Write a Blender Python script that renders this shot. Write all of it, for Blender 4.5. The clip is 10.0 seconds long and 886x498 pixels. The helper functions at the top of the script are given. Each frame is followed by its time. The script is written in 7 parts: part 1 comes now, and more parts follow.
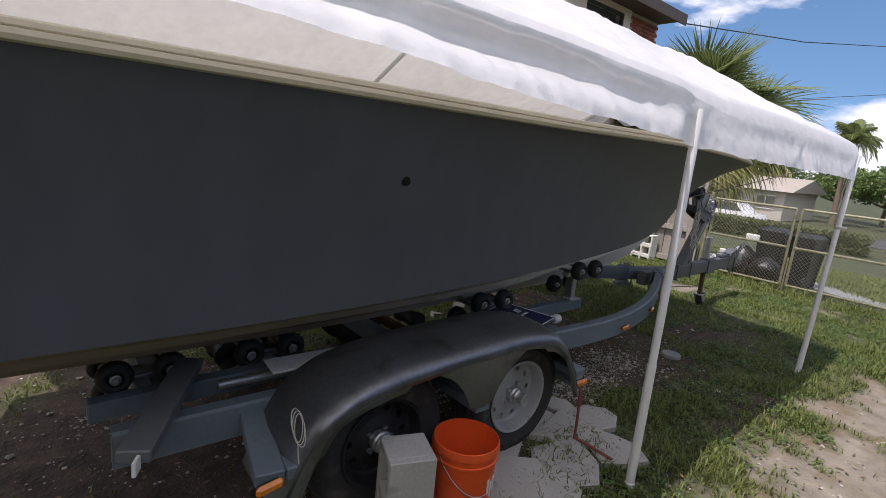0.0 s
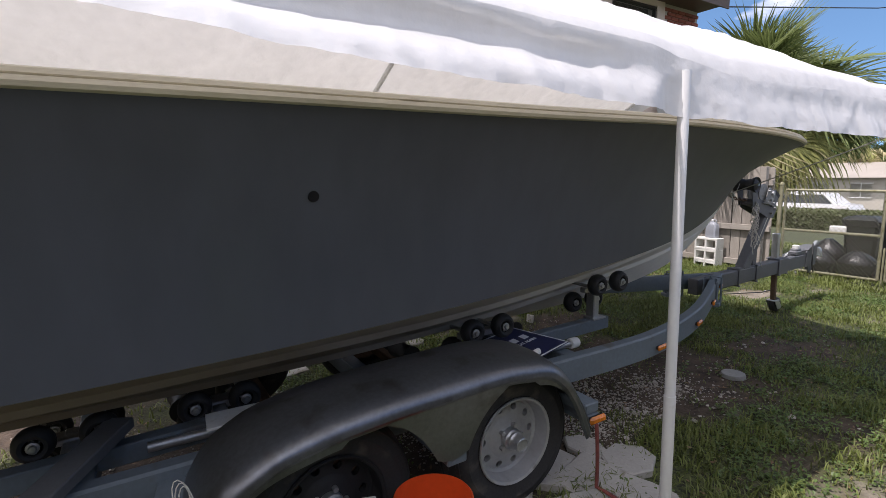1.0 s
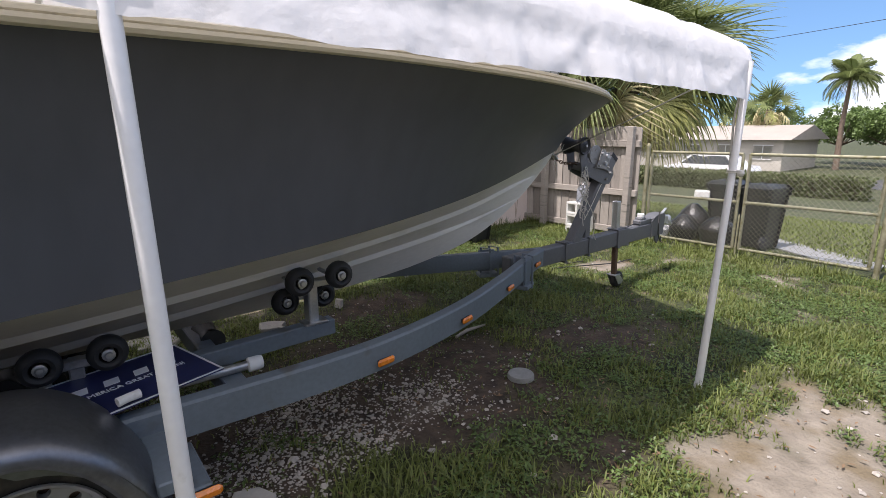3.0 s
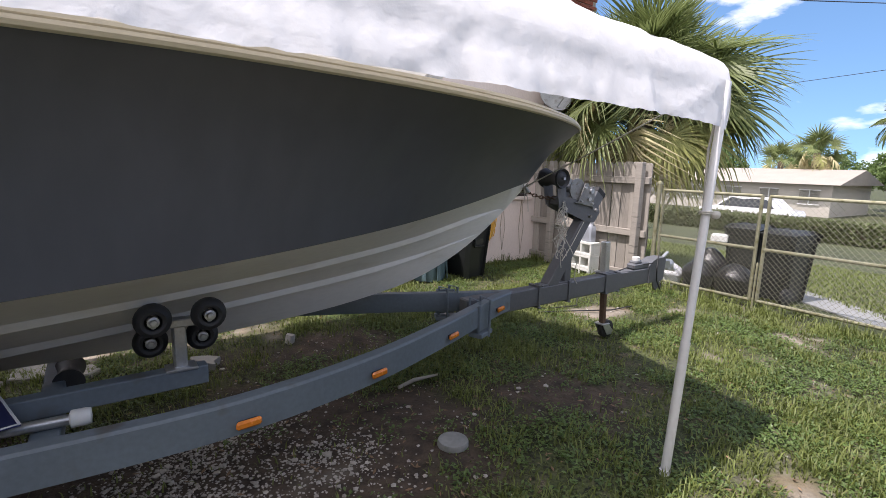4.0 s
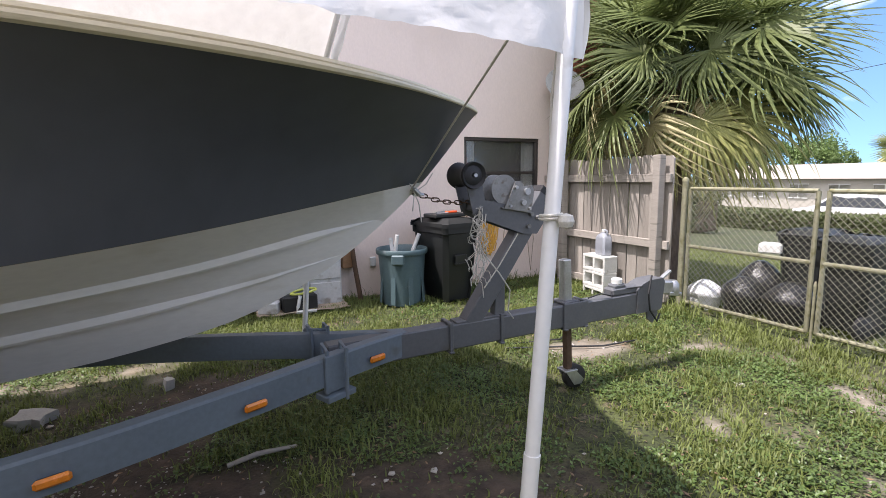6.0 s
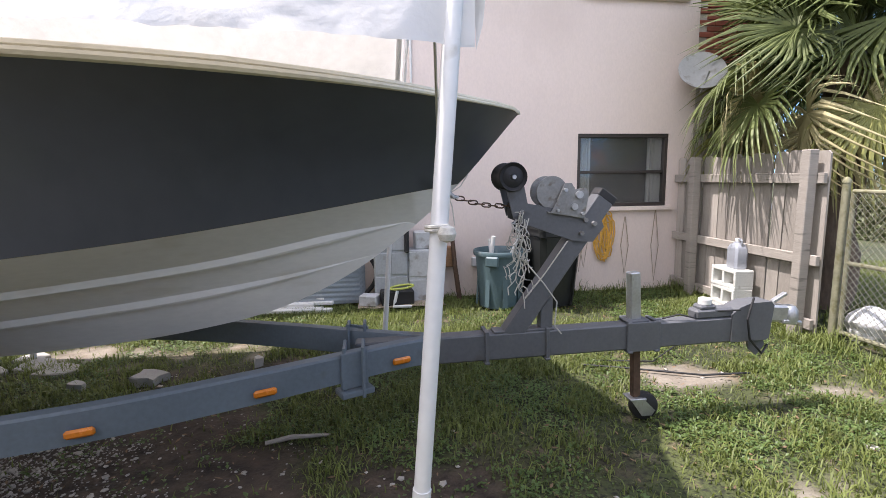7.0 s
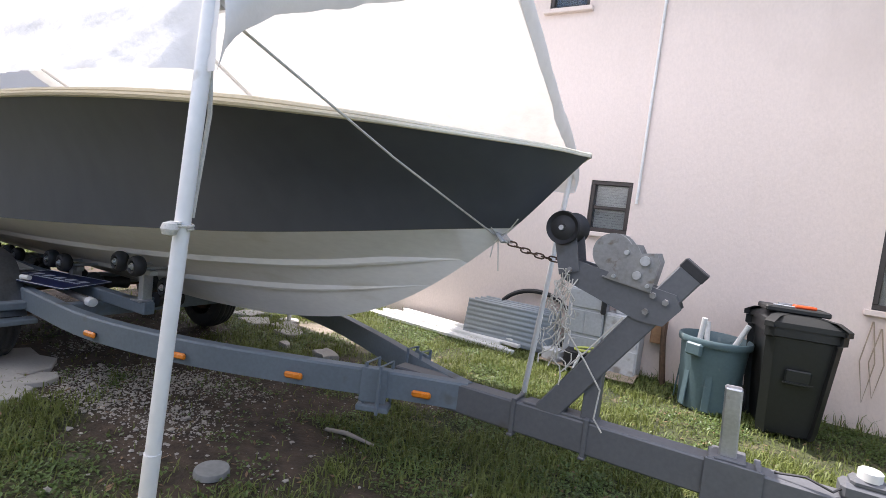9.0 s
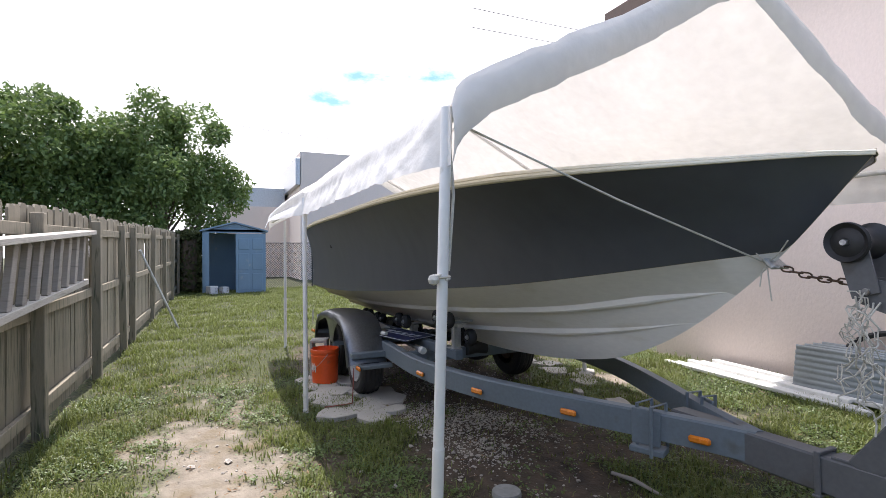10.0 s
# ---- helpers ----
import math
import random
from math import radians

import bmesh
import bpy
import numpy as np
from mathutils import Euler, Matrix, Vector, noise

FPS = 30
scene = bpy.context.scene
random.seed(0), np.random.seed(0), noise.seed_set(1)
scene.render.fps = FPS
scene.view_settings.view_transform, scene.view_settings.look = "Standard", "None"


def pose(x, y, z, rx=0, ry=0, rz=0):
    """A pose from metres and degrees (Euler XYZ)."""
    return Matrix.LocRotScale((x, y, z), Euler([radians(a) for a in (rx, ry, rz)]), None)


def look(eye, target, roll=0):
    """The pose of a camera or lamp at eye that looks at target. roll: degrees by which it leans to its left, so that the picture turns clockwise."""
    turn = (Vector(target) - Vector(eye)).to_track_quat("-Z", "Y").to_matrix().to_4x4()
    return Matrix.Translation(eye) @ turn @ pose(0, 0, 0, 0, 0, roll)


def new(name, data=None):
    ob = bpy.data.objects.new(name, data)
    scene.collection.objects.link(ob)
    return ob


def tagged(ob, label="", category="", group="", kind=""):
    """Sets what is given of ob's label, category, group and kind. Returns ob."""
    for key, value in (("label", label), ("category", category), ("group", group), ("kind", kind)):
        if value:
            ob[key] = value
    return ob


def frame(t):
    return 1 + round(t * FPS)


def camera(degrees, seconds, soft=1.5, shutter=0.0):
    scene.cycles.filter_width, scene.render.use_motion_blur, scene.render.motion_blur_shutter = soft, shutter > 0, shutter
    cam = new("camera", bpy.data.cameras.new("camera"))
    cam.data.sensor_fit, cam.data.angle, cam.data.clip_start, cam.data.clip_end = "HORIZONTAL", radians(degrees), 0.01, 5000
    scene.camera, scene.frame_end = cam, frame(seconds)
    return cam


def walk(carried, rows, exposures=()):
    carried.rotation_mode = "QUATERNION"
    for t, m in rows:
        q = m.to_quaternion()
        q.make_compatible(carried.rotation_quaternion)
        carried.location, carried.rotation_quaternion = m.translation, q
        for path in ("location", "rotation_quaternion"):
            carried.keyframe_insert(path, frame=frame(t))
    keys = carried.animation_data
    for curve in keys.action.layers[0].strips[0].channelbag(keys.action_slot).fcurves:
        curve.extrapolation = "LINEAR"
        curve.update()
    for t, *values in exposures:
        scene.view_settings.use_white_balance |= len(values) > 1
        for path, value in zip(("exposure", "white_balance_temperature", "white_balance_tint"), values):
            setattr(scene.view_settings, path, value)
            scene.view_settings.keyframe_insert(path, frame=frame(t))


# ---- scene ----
cam = camera(83.7, 10.0, soft=0.8)
PATH = [
    (0, (0.784, 0.768, 1.615), (2.052, 2.264, 1.223), 5.8),
    (0.5, (1.019, 0.794, 1.606), (2.102, 2.437, 1.25), 0.4),
    (1, (1.377, 0.741, 1.543), (2.429, 2.416, 1.252), -0.8),
    (1.5, (1.739, 0.69, 1.528), (3.026, 2.176, 1.163), 1.9),
    (2, (2.165, 0.612, 1.508), (3.518, 2.038, 1.135), 2.2),
    (3.3, (3.144, 0.681, 1.521), (4.339, 2.218, 1.064), -0.0),
    (3.5, (3.287, 0.652, 1.467), (4.478, 2.22, 1.116), 0.8),
    (4, (3.658, 0.638, 1.482), (4.791, 2.254, 1.153), 1.8),
    (4.5, (4.046, 0.731, 1.471), (5.183, 2.34, 1.126), 6.6),
    (5, (4.488, 0.745, 1.423), (5.533, 2.428, 1.144), 2.4),
    (6.3, (5.403, 0.847, 1.408), (6.197, 2.664, 1.146), 0.7),
    (6.5, (5.539, 0.784, 1.432), (6.167, 2.669, 1.203), 4.1),
    (7, (5.851, 0.742, 1.419), (6.113, 2.704, 1.135), -0.7),
    (7.5, (6.254, 0.84, 1.403), (6.657, 2.755, 0.994), 4.4),
    (8, (6.666, 0.837, 1.388), (6.88, 2.79, 1.018), 4.6),
    (8.5, (6.994, 0.904, 1.388), (6.776, 2.859, 1.027), 3.0),
    (8.7, (7.132, 1.017, 1.429), (6.698, 2.946, 1.132), 7.3),
    (9, (7.203, 1.075, 1.42), (6.2, 2.8, 1.276), 6.9),
    (9.5, (7.455, 1.141, 1.398), (5.781, 2.235, 1.357), 2.5),
    (10, (7.586, 1.095, 1.392), (5.77, 1.933, 1.41), -0.5),
]
# exposure over the walk
EXPO = [(0.0, 0.02, 6500, 20), (0.5, 0.08, 6500, 20), (1.0, 0.24, 6500, 20), (1.5, 0.36, 6500, 20), (2.0, 0.44, 6500, 20), (3.5, 0.52, 6500, 20), (5.0, 0.7, 6500, 20), (6.5, 0.86, 6500, 20), (8.0, 0.98, 6500, 19), (8.5, 0.98, 6500, 19), (9.0, 1.11, 6500, 19), (9.5, 0.98, 6500, 18), (10.0, 0.8, 6500, 18)]
walk(cam, [(t, look(eye, target, roll)) for t, eye, target, roll in PATH], EXPO)

# ---------------- world and sun ----------------
SUN_TO = Vector((-0.43, 0.03, 0.92)).normalized()
sun = new("sun", bpy.data.lights.new("sun", "SUN"))
sun.data.energy, sun.data.angle, sun.data.color = 4.2, radians(0.6), (1.0, 0.96, 0.9)
sun.matrix_world = look((0, 0, 20), Vector((0, 0, 20)) - SUN_TO)
world = bpy.data.worlds.new("world")
scene.world = world
world.use_nodes = True


def build_sky():
    nt = world.node_tree
    nt.nodes.clear()
    out, bg = nt.nodes.new("ShaderNodeOutputWorld"), nt.nodes.new("ShaderNodeBackground")
    sky = nt.nodes.new("ShaderNodeTexSky")
    sky.sky_type, sky.sun_disc = "NISHITA", False
    sky.sun_elevation = math.asin(SUN_TO.z)
    sky.sun_rotation = math.atan2(SUN_TO.x, SUN_TO.y)
    sky.air_density, sky.dust_density, sky.ozone_density = 1.0, 0.5, 0.5
    tc, mp = nt.nodes.new("ShaderNodeTexCoord"), nt.nodes.new("ShaderNodeMapping")
    mp.inputs["Scale"].default_value = (1.0, 1.0, 2.6)
    mp.inputs["Location"].default_value = (0.35, 0.1, 0.2)
    nz = nt.nodes.new("ShaderNodeTexNoise")
    nz.inputs["Scale"].default_value, nz.inputs["Detail"].default_value, nz.inputs["Roughness"].default_value = 2.3, 8, 0.55
    ramp = nt.nodes.new("ShaderNodeValToRGB")
    ramp.color_ramp.elements[0].position, ramp.color_ramp.elements[1].position = 0.465, 0.535
    mix = nt.nodes.new("ShaderNodeMix")
    mix.data_type = "RGBA"
    mix.inputs["B"].default_value = (8.0, 8.2, 8.5, 1)
    nt.links.new(tc.outputs["Generated"], mp.inputs["Vector"])
    nt.links.new(mp.outputs["Vector"], nz.inputs["Vector"])
    sep, haze, tot = nt.nodes.new("ShaderNodeSeparateXYZ"), nt.nodes.new("ShaderNodeMath"), nt.nodes.new("ShaderNodeMath")
    nt.links.new(tc.outputs["Generated"], sep.inputs["Vector"])
    thick, haze_all = nt.nodes.new("ShaderNodeMath"), nt.nodes.new("ShaderNodeMath")
    haze.operation, haze.inputs[1].default_value = "MULTIPLY", -0.07  # brighter cloud towards the sun's side
    thick.operation, thick.inputs[1].default_value, haze_all.operation = "MULTIPLY", -0.15, "MAXIMUM"
    nt.links.new(sep.outputs["X"], haze.inputs[0])
    nt.links.new(sep.outputs["X"], thick.inputs[0])
    nt.links.new(haze.outputs[0], haze_all.inputs[0])
    nt.links.new(thick.outputs[0], haze_all.inputs[1])
    nt.links.new(nz.outputs["Fac"], tot.inputs[0])
    nt.links.new(haze_all.outputs[0], tot.inputs[1])
    nt.links.new(tot.outputs[0], ramp.inputs["Fac"])
    nt.links.new(ramp.outputs["Color"], mix.inputs["Factor"])
    lift, unit = nt.nodes.new("ShaderNodeVectorMath"), nt.nodes.new("ShaderNodeVectorMath")
    lift.operation, lift.inputs[1].default_value, unit.operation = "ADD", (0.0, 0.0, 0.16), "NORMALIZE"  # clear deep air down to the horizon
    nt.links.new(tc.outputs["Generated"], lift.inputs[0])
    nt.links.new(lift.outputs[0], unit.inputs[0])
    nt.links.new(unit.outputs[0], sky.inputs["Vector"])
    blue = nt.nodes.new("ShaderNodeMix")
    blue.data_type, blue.blend_type = "RGBA", "MULTIPLY"
    blue.inputs["Factor"].default_value, blue.inputs["B"].default_value = 1.0, (0.74, 0.97, 1.06, 1)
    nt.links.new(sky.outputs["Color"], blue.inputs["A"])
    nt.links.new(blue.outputs["Result"], mix.inputs["A"])
    nt.links.new(mix.outputs["Result"], bg.inputs["Color"])
    bg.inputs["Strength"].default_value = 0.15
    nt.links.new(bg.outputs["Background"], out.inputs["Surface"])


build_sky()


# ---------------- materials ----------------
def mat(name, col, rough=0.6, metal=0.0, var=0.2, scale=2.0, fine=40.0, bump=0.15, dirt=None, dirt_at=0.6, dirt_soft=0.15, vari=0.0,
        stretch=(1, 1, 1), translucent=0.0, coat=0.0, transmission=0.0, island=0.0, bump_dist=0.004, through_tint=None):
    m = bpy.data.materials.new(name)
    m.use_nodes = True
    nt = m.node_tree
    b = nt.nodes["Principled BSDF"]
    tc, mp = nt.nodes.new("ShaderNodeTexCoord"), nt.nodes.new("ShaderNodeMapping")
    mp.inputs["Scale"].default_value = stretch
    nt.links.new(tc.outputs["Object"], mp.inputs["Vector"])
    big, small = nt.nodes.new("ShaderNodeTexNoise"), nt.nodes.new("ShaderNodeTexNoise")
    for n, s, d in ((big, scale, 4), (small, fine, 5)):
        n.inputs["Scale"].default_value, n.inputs["Detail"].default_value = s, d
        nt.links.new(mp.outputs["Vector"], n.inputs["Vector"])
    addn = nt.nodes.new("ShaderNodeMath")
    addn.operation = "ADD"
    nt.links.new(big.outputs["Fac"], addn.inputs[0])
    nt.links.new(small.outputs["Fac"], addn.inputs[1])
    last = addn.outputs[0]
    if vari or island:
        if vari:
            oi = nt.nodes.new("ShaderNodeObjectInfo")
            rnd, amt = oi.outputs["Random"], vari
        else:
            oi = nt.nodes.new("ShaderNodeNewGeometry")
            rnd, amt = oi.outputs["Random Per Island"], island
        mm = nt.nodes.new("ShaderNodeMath")
        mm.operation, mm.inputs[1].default_value = "MULTIPLY", amt
        nt.links.new(rnd, mm.inputs[0])
        a2 = nt.nodes.new("ShaderNodeMath")
        a2.operation = "ADD"
        nt.links.new(last, a2.inputs[0])
        nt.links.new(mm.outputs[0], a2.inputs[1])
        last = a2.outputs[0]
    mr = nt.nodes.new("ShaderNodeMapRange")
    mr.inputs["From Min"].default_value, mr.inputs["From Max"].default_value = 0.6, 1.4 + (vari or island)
    nt.links.new(last, mr.inputs["Value"])
    mix = nt.nodes.new("ShaderNodeMix")
    mix.data_type = "RGBA"
    mix.inputs["A"].default_value = (*[c * (1 - var) for c in col], 1)
    mix.inputs["B"].default_value = (*[min(1.0, c * (1 + var)) for c in col], 1)
    nt.links.new(mr.outputs["Result"], mix.inputs["Factor"])
    colour = mix.outputs["Result"]
    if dirt:
        dn = nt.nodes.new("ShaderNodeTexNoise")
        dn.inputs["Scale"].default_value, dn.inputs["Detail"].default_value = scale * 1.7, 7
        mp2 = nt.nodes.new("ShaderNodeMapping")
        mp2.inputs["Scale"].default_value, mp2.inputs["Location"].default_value = stretch, (3.1, 1.7, 0.4)
        nt.links.new(tc.outputs["Object"], mp2.inputs["Vector"])
        nt.links.new(mp2.outputs["Vector"], dn.inputs["Vector"])
        dr = nt.nodes.new("ShaderNodeMapRange")
        dr.inputs["From Min"].default_value, dr.inputs["From Max"].default_value = dirt_at, dirt_at + dirt_soft
        nt.links.new(dn.outputs["Fac"], dr.inputs["Value"])
        dm = nt.nodes.new("ShaderNodeMix")
        dm.data_type = "RGBA"
        dm.inputs["B"].default_value = (*dirt, 1)
        nt.links.new(dr.outputs["Result"], dm.inputs["Factor"])
        nt.links.new(colour, dm.inputs["A"])
        colour = dm.outputs["Result"]
    nt.links.new(colour, b.inputs["Base Color"])
    b.inputs["Metallic"].default_value = metal
    rr = nt.nodes.new("ShaderNodeMapRange")
    rr.inputs["To Min"].default_value, rr.inputs["To Max"].default_value = max(0.02, rough - 0.1), min(1.0, rough + 0.1) if not transmission else rough
    nt.links.new(big.outputs["Fac"], rr.inputs["Value"])
    nt.links.new(rr.outputs["Result"], b.inputs["Roughness"])
    if bump:
        bp = nt.nodes.new("ShaderNodeBump")
        bp.inputs["Strength"].default_value, bp.inputs["Distance"].default_value = bump, bump_dist
        nt.links.new(small.outputs["Fac"], bp.inputs["Height"])
        nt.links.new(bp.outputs["Normal"], b.inputs["Normal"])
    b.inputs["Coat Weight"].default_value = coat
    b.inputs["Transmission Weight"].default_value = transmission
    if translucent:
        tr, ms = nt.nodes.new("ShaderNodeBsdfTranslucent"), nt.nodes.new("ShaderNodeMixShader")
        if through_tint:
            warm = nt.nodes.new("ShaderNodeMix")
            warm.data_type, warm.blend_type = "RGBA", "MULTIPLY"
            warm.inputs["Factor"].default_value, warm.inputs["B"].default_value = 1.0, (*through_tint, 1)
            nt.links.new(colour, warm.inputs["A"])
            nt.links.new(warm.outputs["Result"], tr.inputs["Color"])
        else:
            nt.links.new(colour, tr.inputs["Color"])
        ms.inputs["Fac"].default_value = translucent
        nt.links.new(b.outputs["BSDF"], ms.inputs[1])
        nt.links.new(tr.outputs["BSDF"], ms.inputs[2])
        nt.links.new(ms.outputs["Shader"], nt.nodes["Material Output"].inputs["Surface"])
    return m


HULL_DARK = mat("hull_dark_paint", (0.076, 0.083, 0.1), 0.46, var=0.16, scale=1.3, fine=9, bump=0.05, stretch=(1, 1, 0.35), dirt=(0.085, 0.097, 0.102), dirt_at=0.58, dirt_soft=0.3)
GEL = mat("white_gelcoat", (0.74, 0.73, 0.7), 0.42, var=0.07, scale=1.5, fine=20, bump=0.05, dirt=(0.5, 0.46, 0.36), dirt_at=0.6, dirt_soft=0.3, stretch=(1, 1, 3))
GUNWALE = mat("aged_gunwale", (0.72, 0.67, 0.54), 0.5, var=0.1, scale=3, dirt=(0.44, 0.39, 0.28), dirt_at=0.6, dirt_soft=0.25, stretch=(1, 3, 6))
STAIN = mat("yellowed_edge", (0.42, 0.36, 0.22), 0.5, var=0.2, scale=4)
TRAILER = mat("grey_blue_trailer_paint", (0.145, 0.178, 0.21), 0.55, var=0.14, scale=3, fine=50, bump=0.12, dirt=(0.11, 0.11, 0.105), dirt_at=0.6, dirt_soft=0.12)
TONGUE = mat("grey_trailer_paint", (0.115, 0.12, 0.13), 0.5, var=0.14, scale=4, fine=60, bump=0.12, dirt=(0.09, 0.085, 0.08), dirt_at=0.62)
GALV = mat("galvanized_steel", (0.5, 0.51, 0.52), 0.42, 0.8, var=0.18, scale=12, fine=80, bump=0.1, dirt=(0.28, 0.2, 0.13), dirt_at=0.66)
FENDER = mat("fender_dull_metal", (0.17, 0.18, 0.2), 0.33, 0.8, var=0.2, scale=4, fine=60, bump=0.06, dirt=(0.09, 0.085, 0.08), dirt_at=0.57, dirt_soft=0.2)
RUST = mat("rusty_iron", (0.12, 0.075, 0.05), 0.8, 0.3, var=0.35, scale=18, bump=0.3)
TYRE = mat("tyre_rubber", (0.03, 0.03, 0.032), 0.75, var=0.3, scale=5, fine=90, bump=0.3, dirt=(0.1, 0.09, 0.075), dirt_at=0.58)
RIM = mat("grey_wheel_rim", (0.42, 0.43, 0.44), 0.45, 0.4, var=0.12, scale=6, dirt=(0.2, 0.18, 0.15), dirt_at=0.62)
BLACK = mat("black_rubber", (0.022, 0.022, 0.024), 0.6, var=0.2, scale=10)
AMBER = mat("amber_lens", (0.75, 0.22, 0.02), 0.25, var=0.15, scale=30, bump=0.2, coat=0.4)
CANVAS = mat("white_tarp", (0.81, 0.807, 0.803), 0.45, var=0.07, scale=2, fine=13, bump=0.35, translucent=0.28, through_tint=(1.0, 0.97, 0.92), bump_dist=0.02, dirt=(0.66, 0.65, 0.6), dirt_at=0.66, dirt_soft=0.3)
POLE = mat("white_painted_pole", (0.8, 0.8, 0.8), 0.4, var=0.05, scale=5, dirt=(0.5, 0.47, 0.4), dirt_at=0.68)
ROPE = mat("white_rope", (0.55, 0.53, 0.48), 0.9, var=0.2, scale=40, fine=200, bump=0.5)
STUCCO = mat("pink_stucco", (0.78, 0.665, 0.605), 0.9, var=0.06, scale=0.7, fine=55, bump=0.5, dirt=(0.68, 0.57, 0.51), dirt_at=0.6, dirt_soft=0.3, stretch=(1, 1, 0.5), bump_dist=0.006)
BRICK = mat("red_brick", (0.33, 0.1, 0.065), 0.85, var=0.3, scale=9, bump=0.4, vari=0.8)
MORTAR = mat("mortar", (0.5, 0.45, 0.4), 0.95, var=0.15, scale=15, bump=0.4)
BROWN = mat("brown_trim_paint", (0.11, 0.075, 0.06), 0.6, var=0.2, scale=8)
BRONZE = mat("bronze_frame_and_dark_room", (0.07, 0.06, 0.055), 0.45, 0.4, var=0.15, scale=8)
GLASS = mat("window_glass", (0.85, 0.88, 0.88), 0.03, var=0.05, scale=1, bump=0.0, transmission=0.95)
CURTAIN = mat("curtain_cloth", (0.55, 0.52, 0.49), 0.9, var=0.25, scale=4, stretch=(6, 1, 0.4))
WOOD = mat("weathered_fence_wood", (0.33, 0.3, 0.265), 0.85, var=0.42, scale=3, fine=30, bump=0.5, stretch=(7, 7, 0.7), vari=0.9, dirt=(0.27, 0.24, 0.21), dirt_at=0.6)
WOOD_RAIL = mat("weathered_rail_wood", (0.33, 0.3, 0.265), 0.85, var=0.25, scale=3, fine=30, bump=0.5, stretch=(0.7, 0.7, 7), vari=0.6, dirt=(0.15, 0.14, 0.12), dirt_at=0.6)
WOOD_DARK = mat("dark_damp_fence_wood", (0.25, 0.22, 0.165), 0.85, var=0.3, scale=3, fine=30, bump=0.5, stretch=(7, 7, 0.7), vari=0.9, dirt=(0.09, 0.1, 0.06), dirt_at=0.55)
CONCRETE = mat("concrete", (0.42, 0.41, 0.385), 0.9, var=0.15, scale=5, fine=70, bump=0.4, dirt=(0.25, 0.23, 0.2), dirt_at=0.6)
WHITE = mat("white_paint", (0.74, 0.74, 0.72), 0.6, var=0.08, scale=6, dirt=(0.5, 0.48, 0.43), dirt_at=0.62)
ORANGE = mat("orange_plastic", (0.78, 0.1, 0.02), 0.4, var=0.08, scale=6, dirt=(0.5, 0.12, 0.05), dirt_at=0.64)
BIN_GREEN = mat("grey_green_plastic", (0.085, 0.135, 0.15), 0.5, var=0.12, scale=4, dirt=(0.22, 0.25, 0.25), dirt_at=0.64)
BIN_BLACK = mat("black_plastic", (0.018, 0.02, 0.02), 0.45, var=0.2, scale=4, dirt=(0.08, 0.08, 0.075), dirt_at=0.66)
SHED_BLUE = mat("blue_shed_metal", (0.17, 0.27, 0.37), 0.55, var=0.1, scale=2, dirt=(0.3, 0.34, 0.37), dirt_at=0.62)
BARK = mat("bark", (0.16, 0.12, 0.09), 0.95, var=0.35, scale=6, fine=25, bump=0.8, bump_dist=0.02, stretch=(1, 1, 0.4))
FROND = mat("palm_frond", (0.175, 0.215, 0.075), 0.5, var=0.5, scale=2, fine=9, bump=0.05, translucent=0.35, vari=0.6)
FROND_DRY = mat("dry_palm_frond", (0.56, 0.5, 0.28), 0.7, var=0.35, scale=2, fine=9, bump=0.05, translucent=0.25, vari=0.6)
HEDGE = mat("hedge_leaf", (0.1, 0.12, 0.045), 0.6, var=0.45, scale=1.2, fine=5, bump=0.0, translucent=0.2, island=0.6)
FROND_OLD = mat("yellowing_palm_frond", (0.32, 0.33, 0.11), 0.5, var=0.4, scale=2, fine=9, bump=0.05, translucent=0.3, vari=0.6)
LEAF = mat("tree_leaf", (0.145, 0.215, 0.065), 0.5, var=0.45, scale=1.2, fine=5, bump=0.0, translucent=0.3, island=0.5)
GRASS = mat("grass_blade", (0.165, 0.2, 0.052), 0.55, var=0.5, scale=0.9, fine=4, bump=0.0, translucent=0.35, island=0.7)
WEED = mat("weed_leaf", (0.11, 0.17, 0.045), 0.45, var=0.5, scale=1.2, fine=6, bump=0.0, translucent=0.3, island=0.6)
WINCH = mat("weathered_winch_paint", (0.27, 0.27, 0.265), 0.55, 0.4, var=0.2, scale=14, fine=70, bump=0.2, dirt=(0.16, 0.13, 0.1), dirt_at=0.58)
# pale grey railing wood, lightened further for the sunlight on the cap
PALE_WOOD = mat("pale_sunlit_wood", (0.52, 0.49, 0.44), 0.85, var=0.2, scale=3, fine=30, bump=0.5, stretch=(0.7, 7, 7), dirt=(0.3, 0.27, 0.23), dirt_at=0.6)
HOLE_SHADE = mat("hole_shade_black", (0.003, 0.003, 0.003), 0.95, var=0.1, bump=0.0)
STONE = mat("gravel_stone", (0.4, 0.37, 0.33), 0.9, var=0.35, scale=9, bump=0.3, island=0.8)


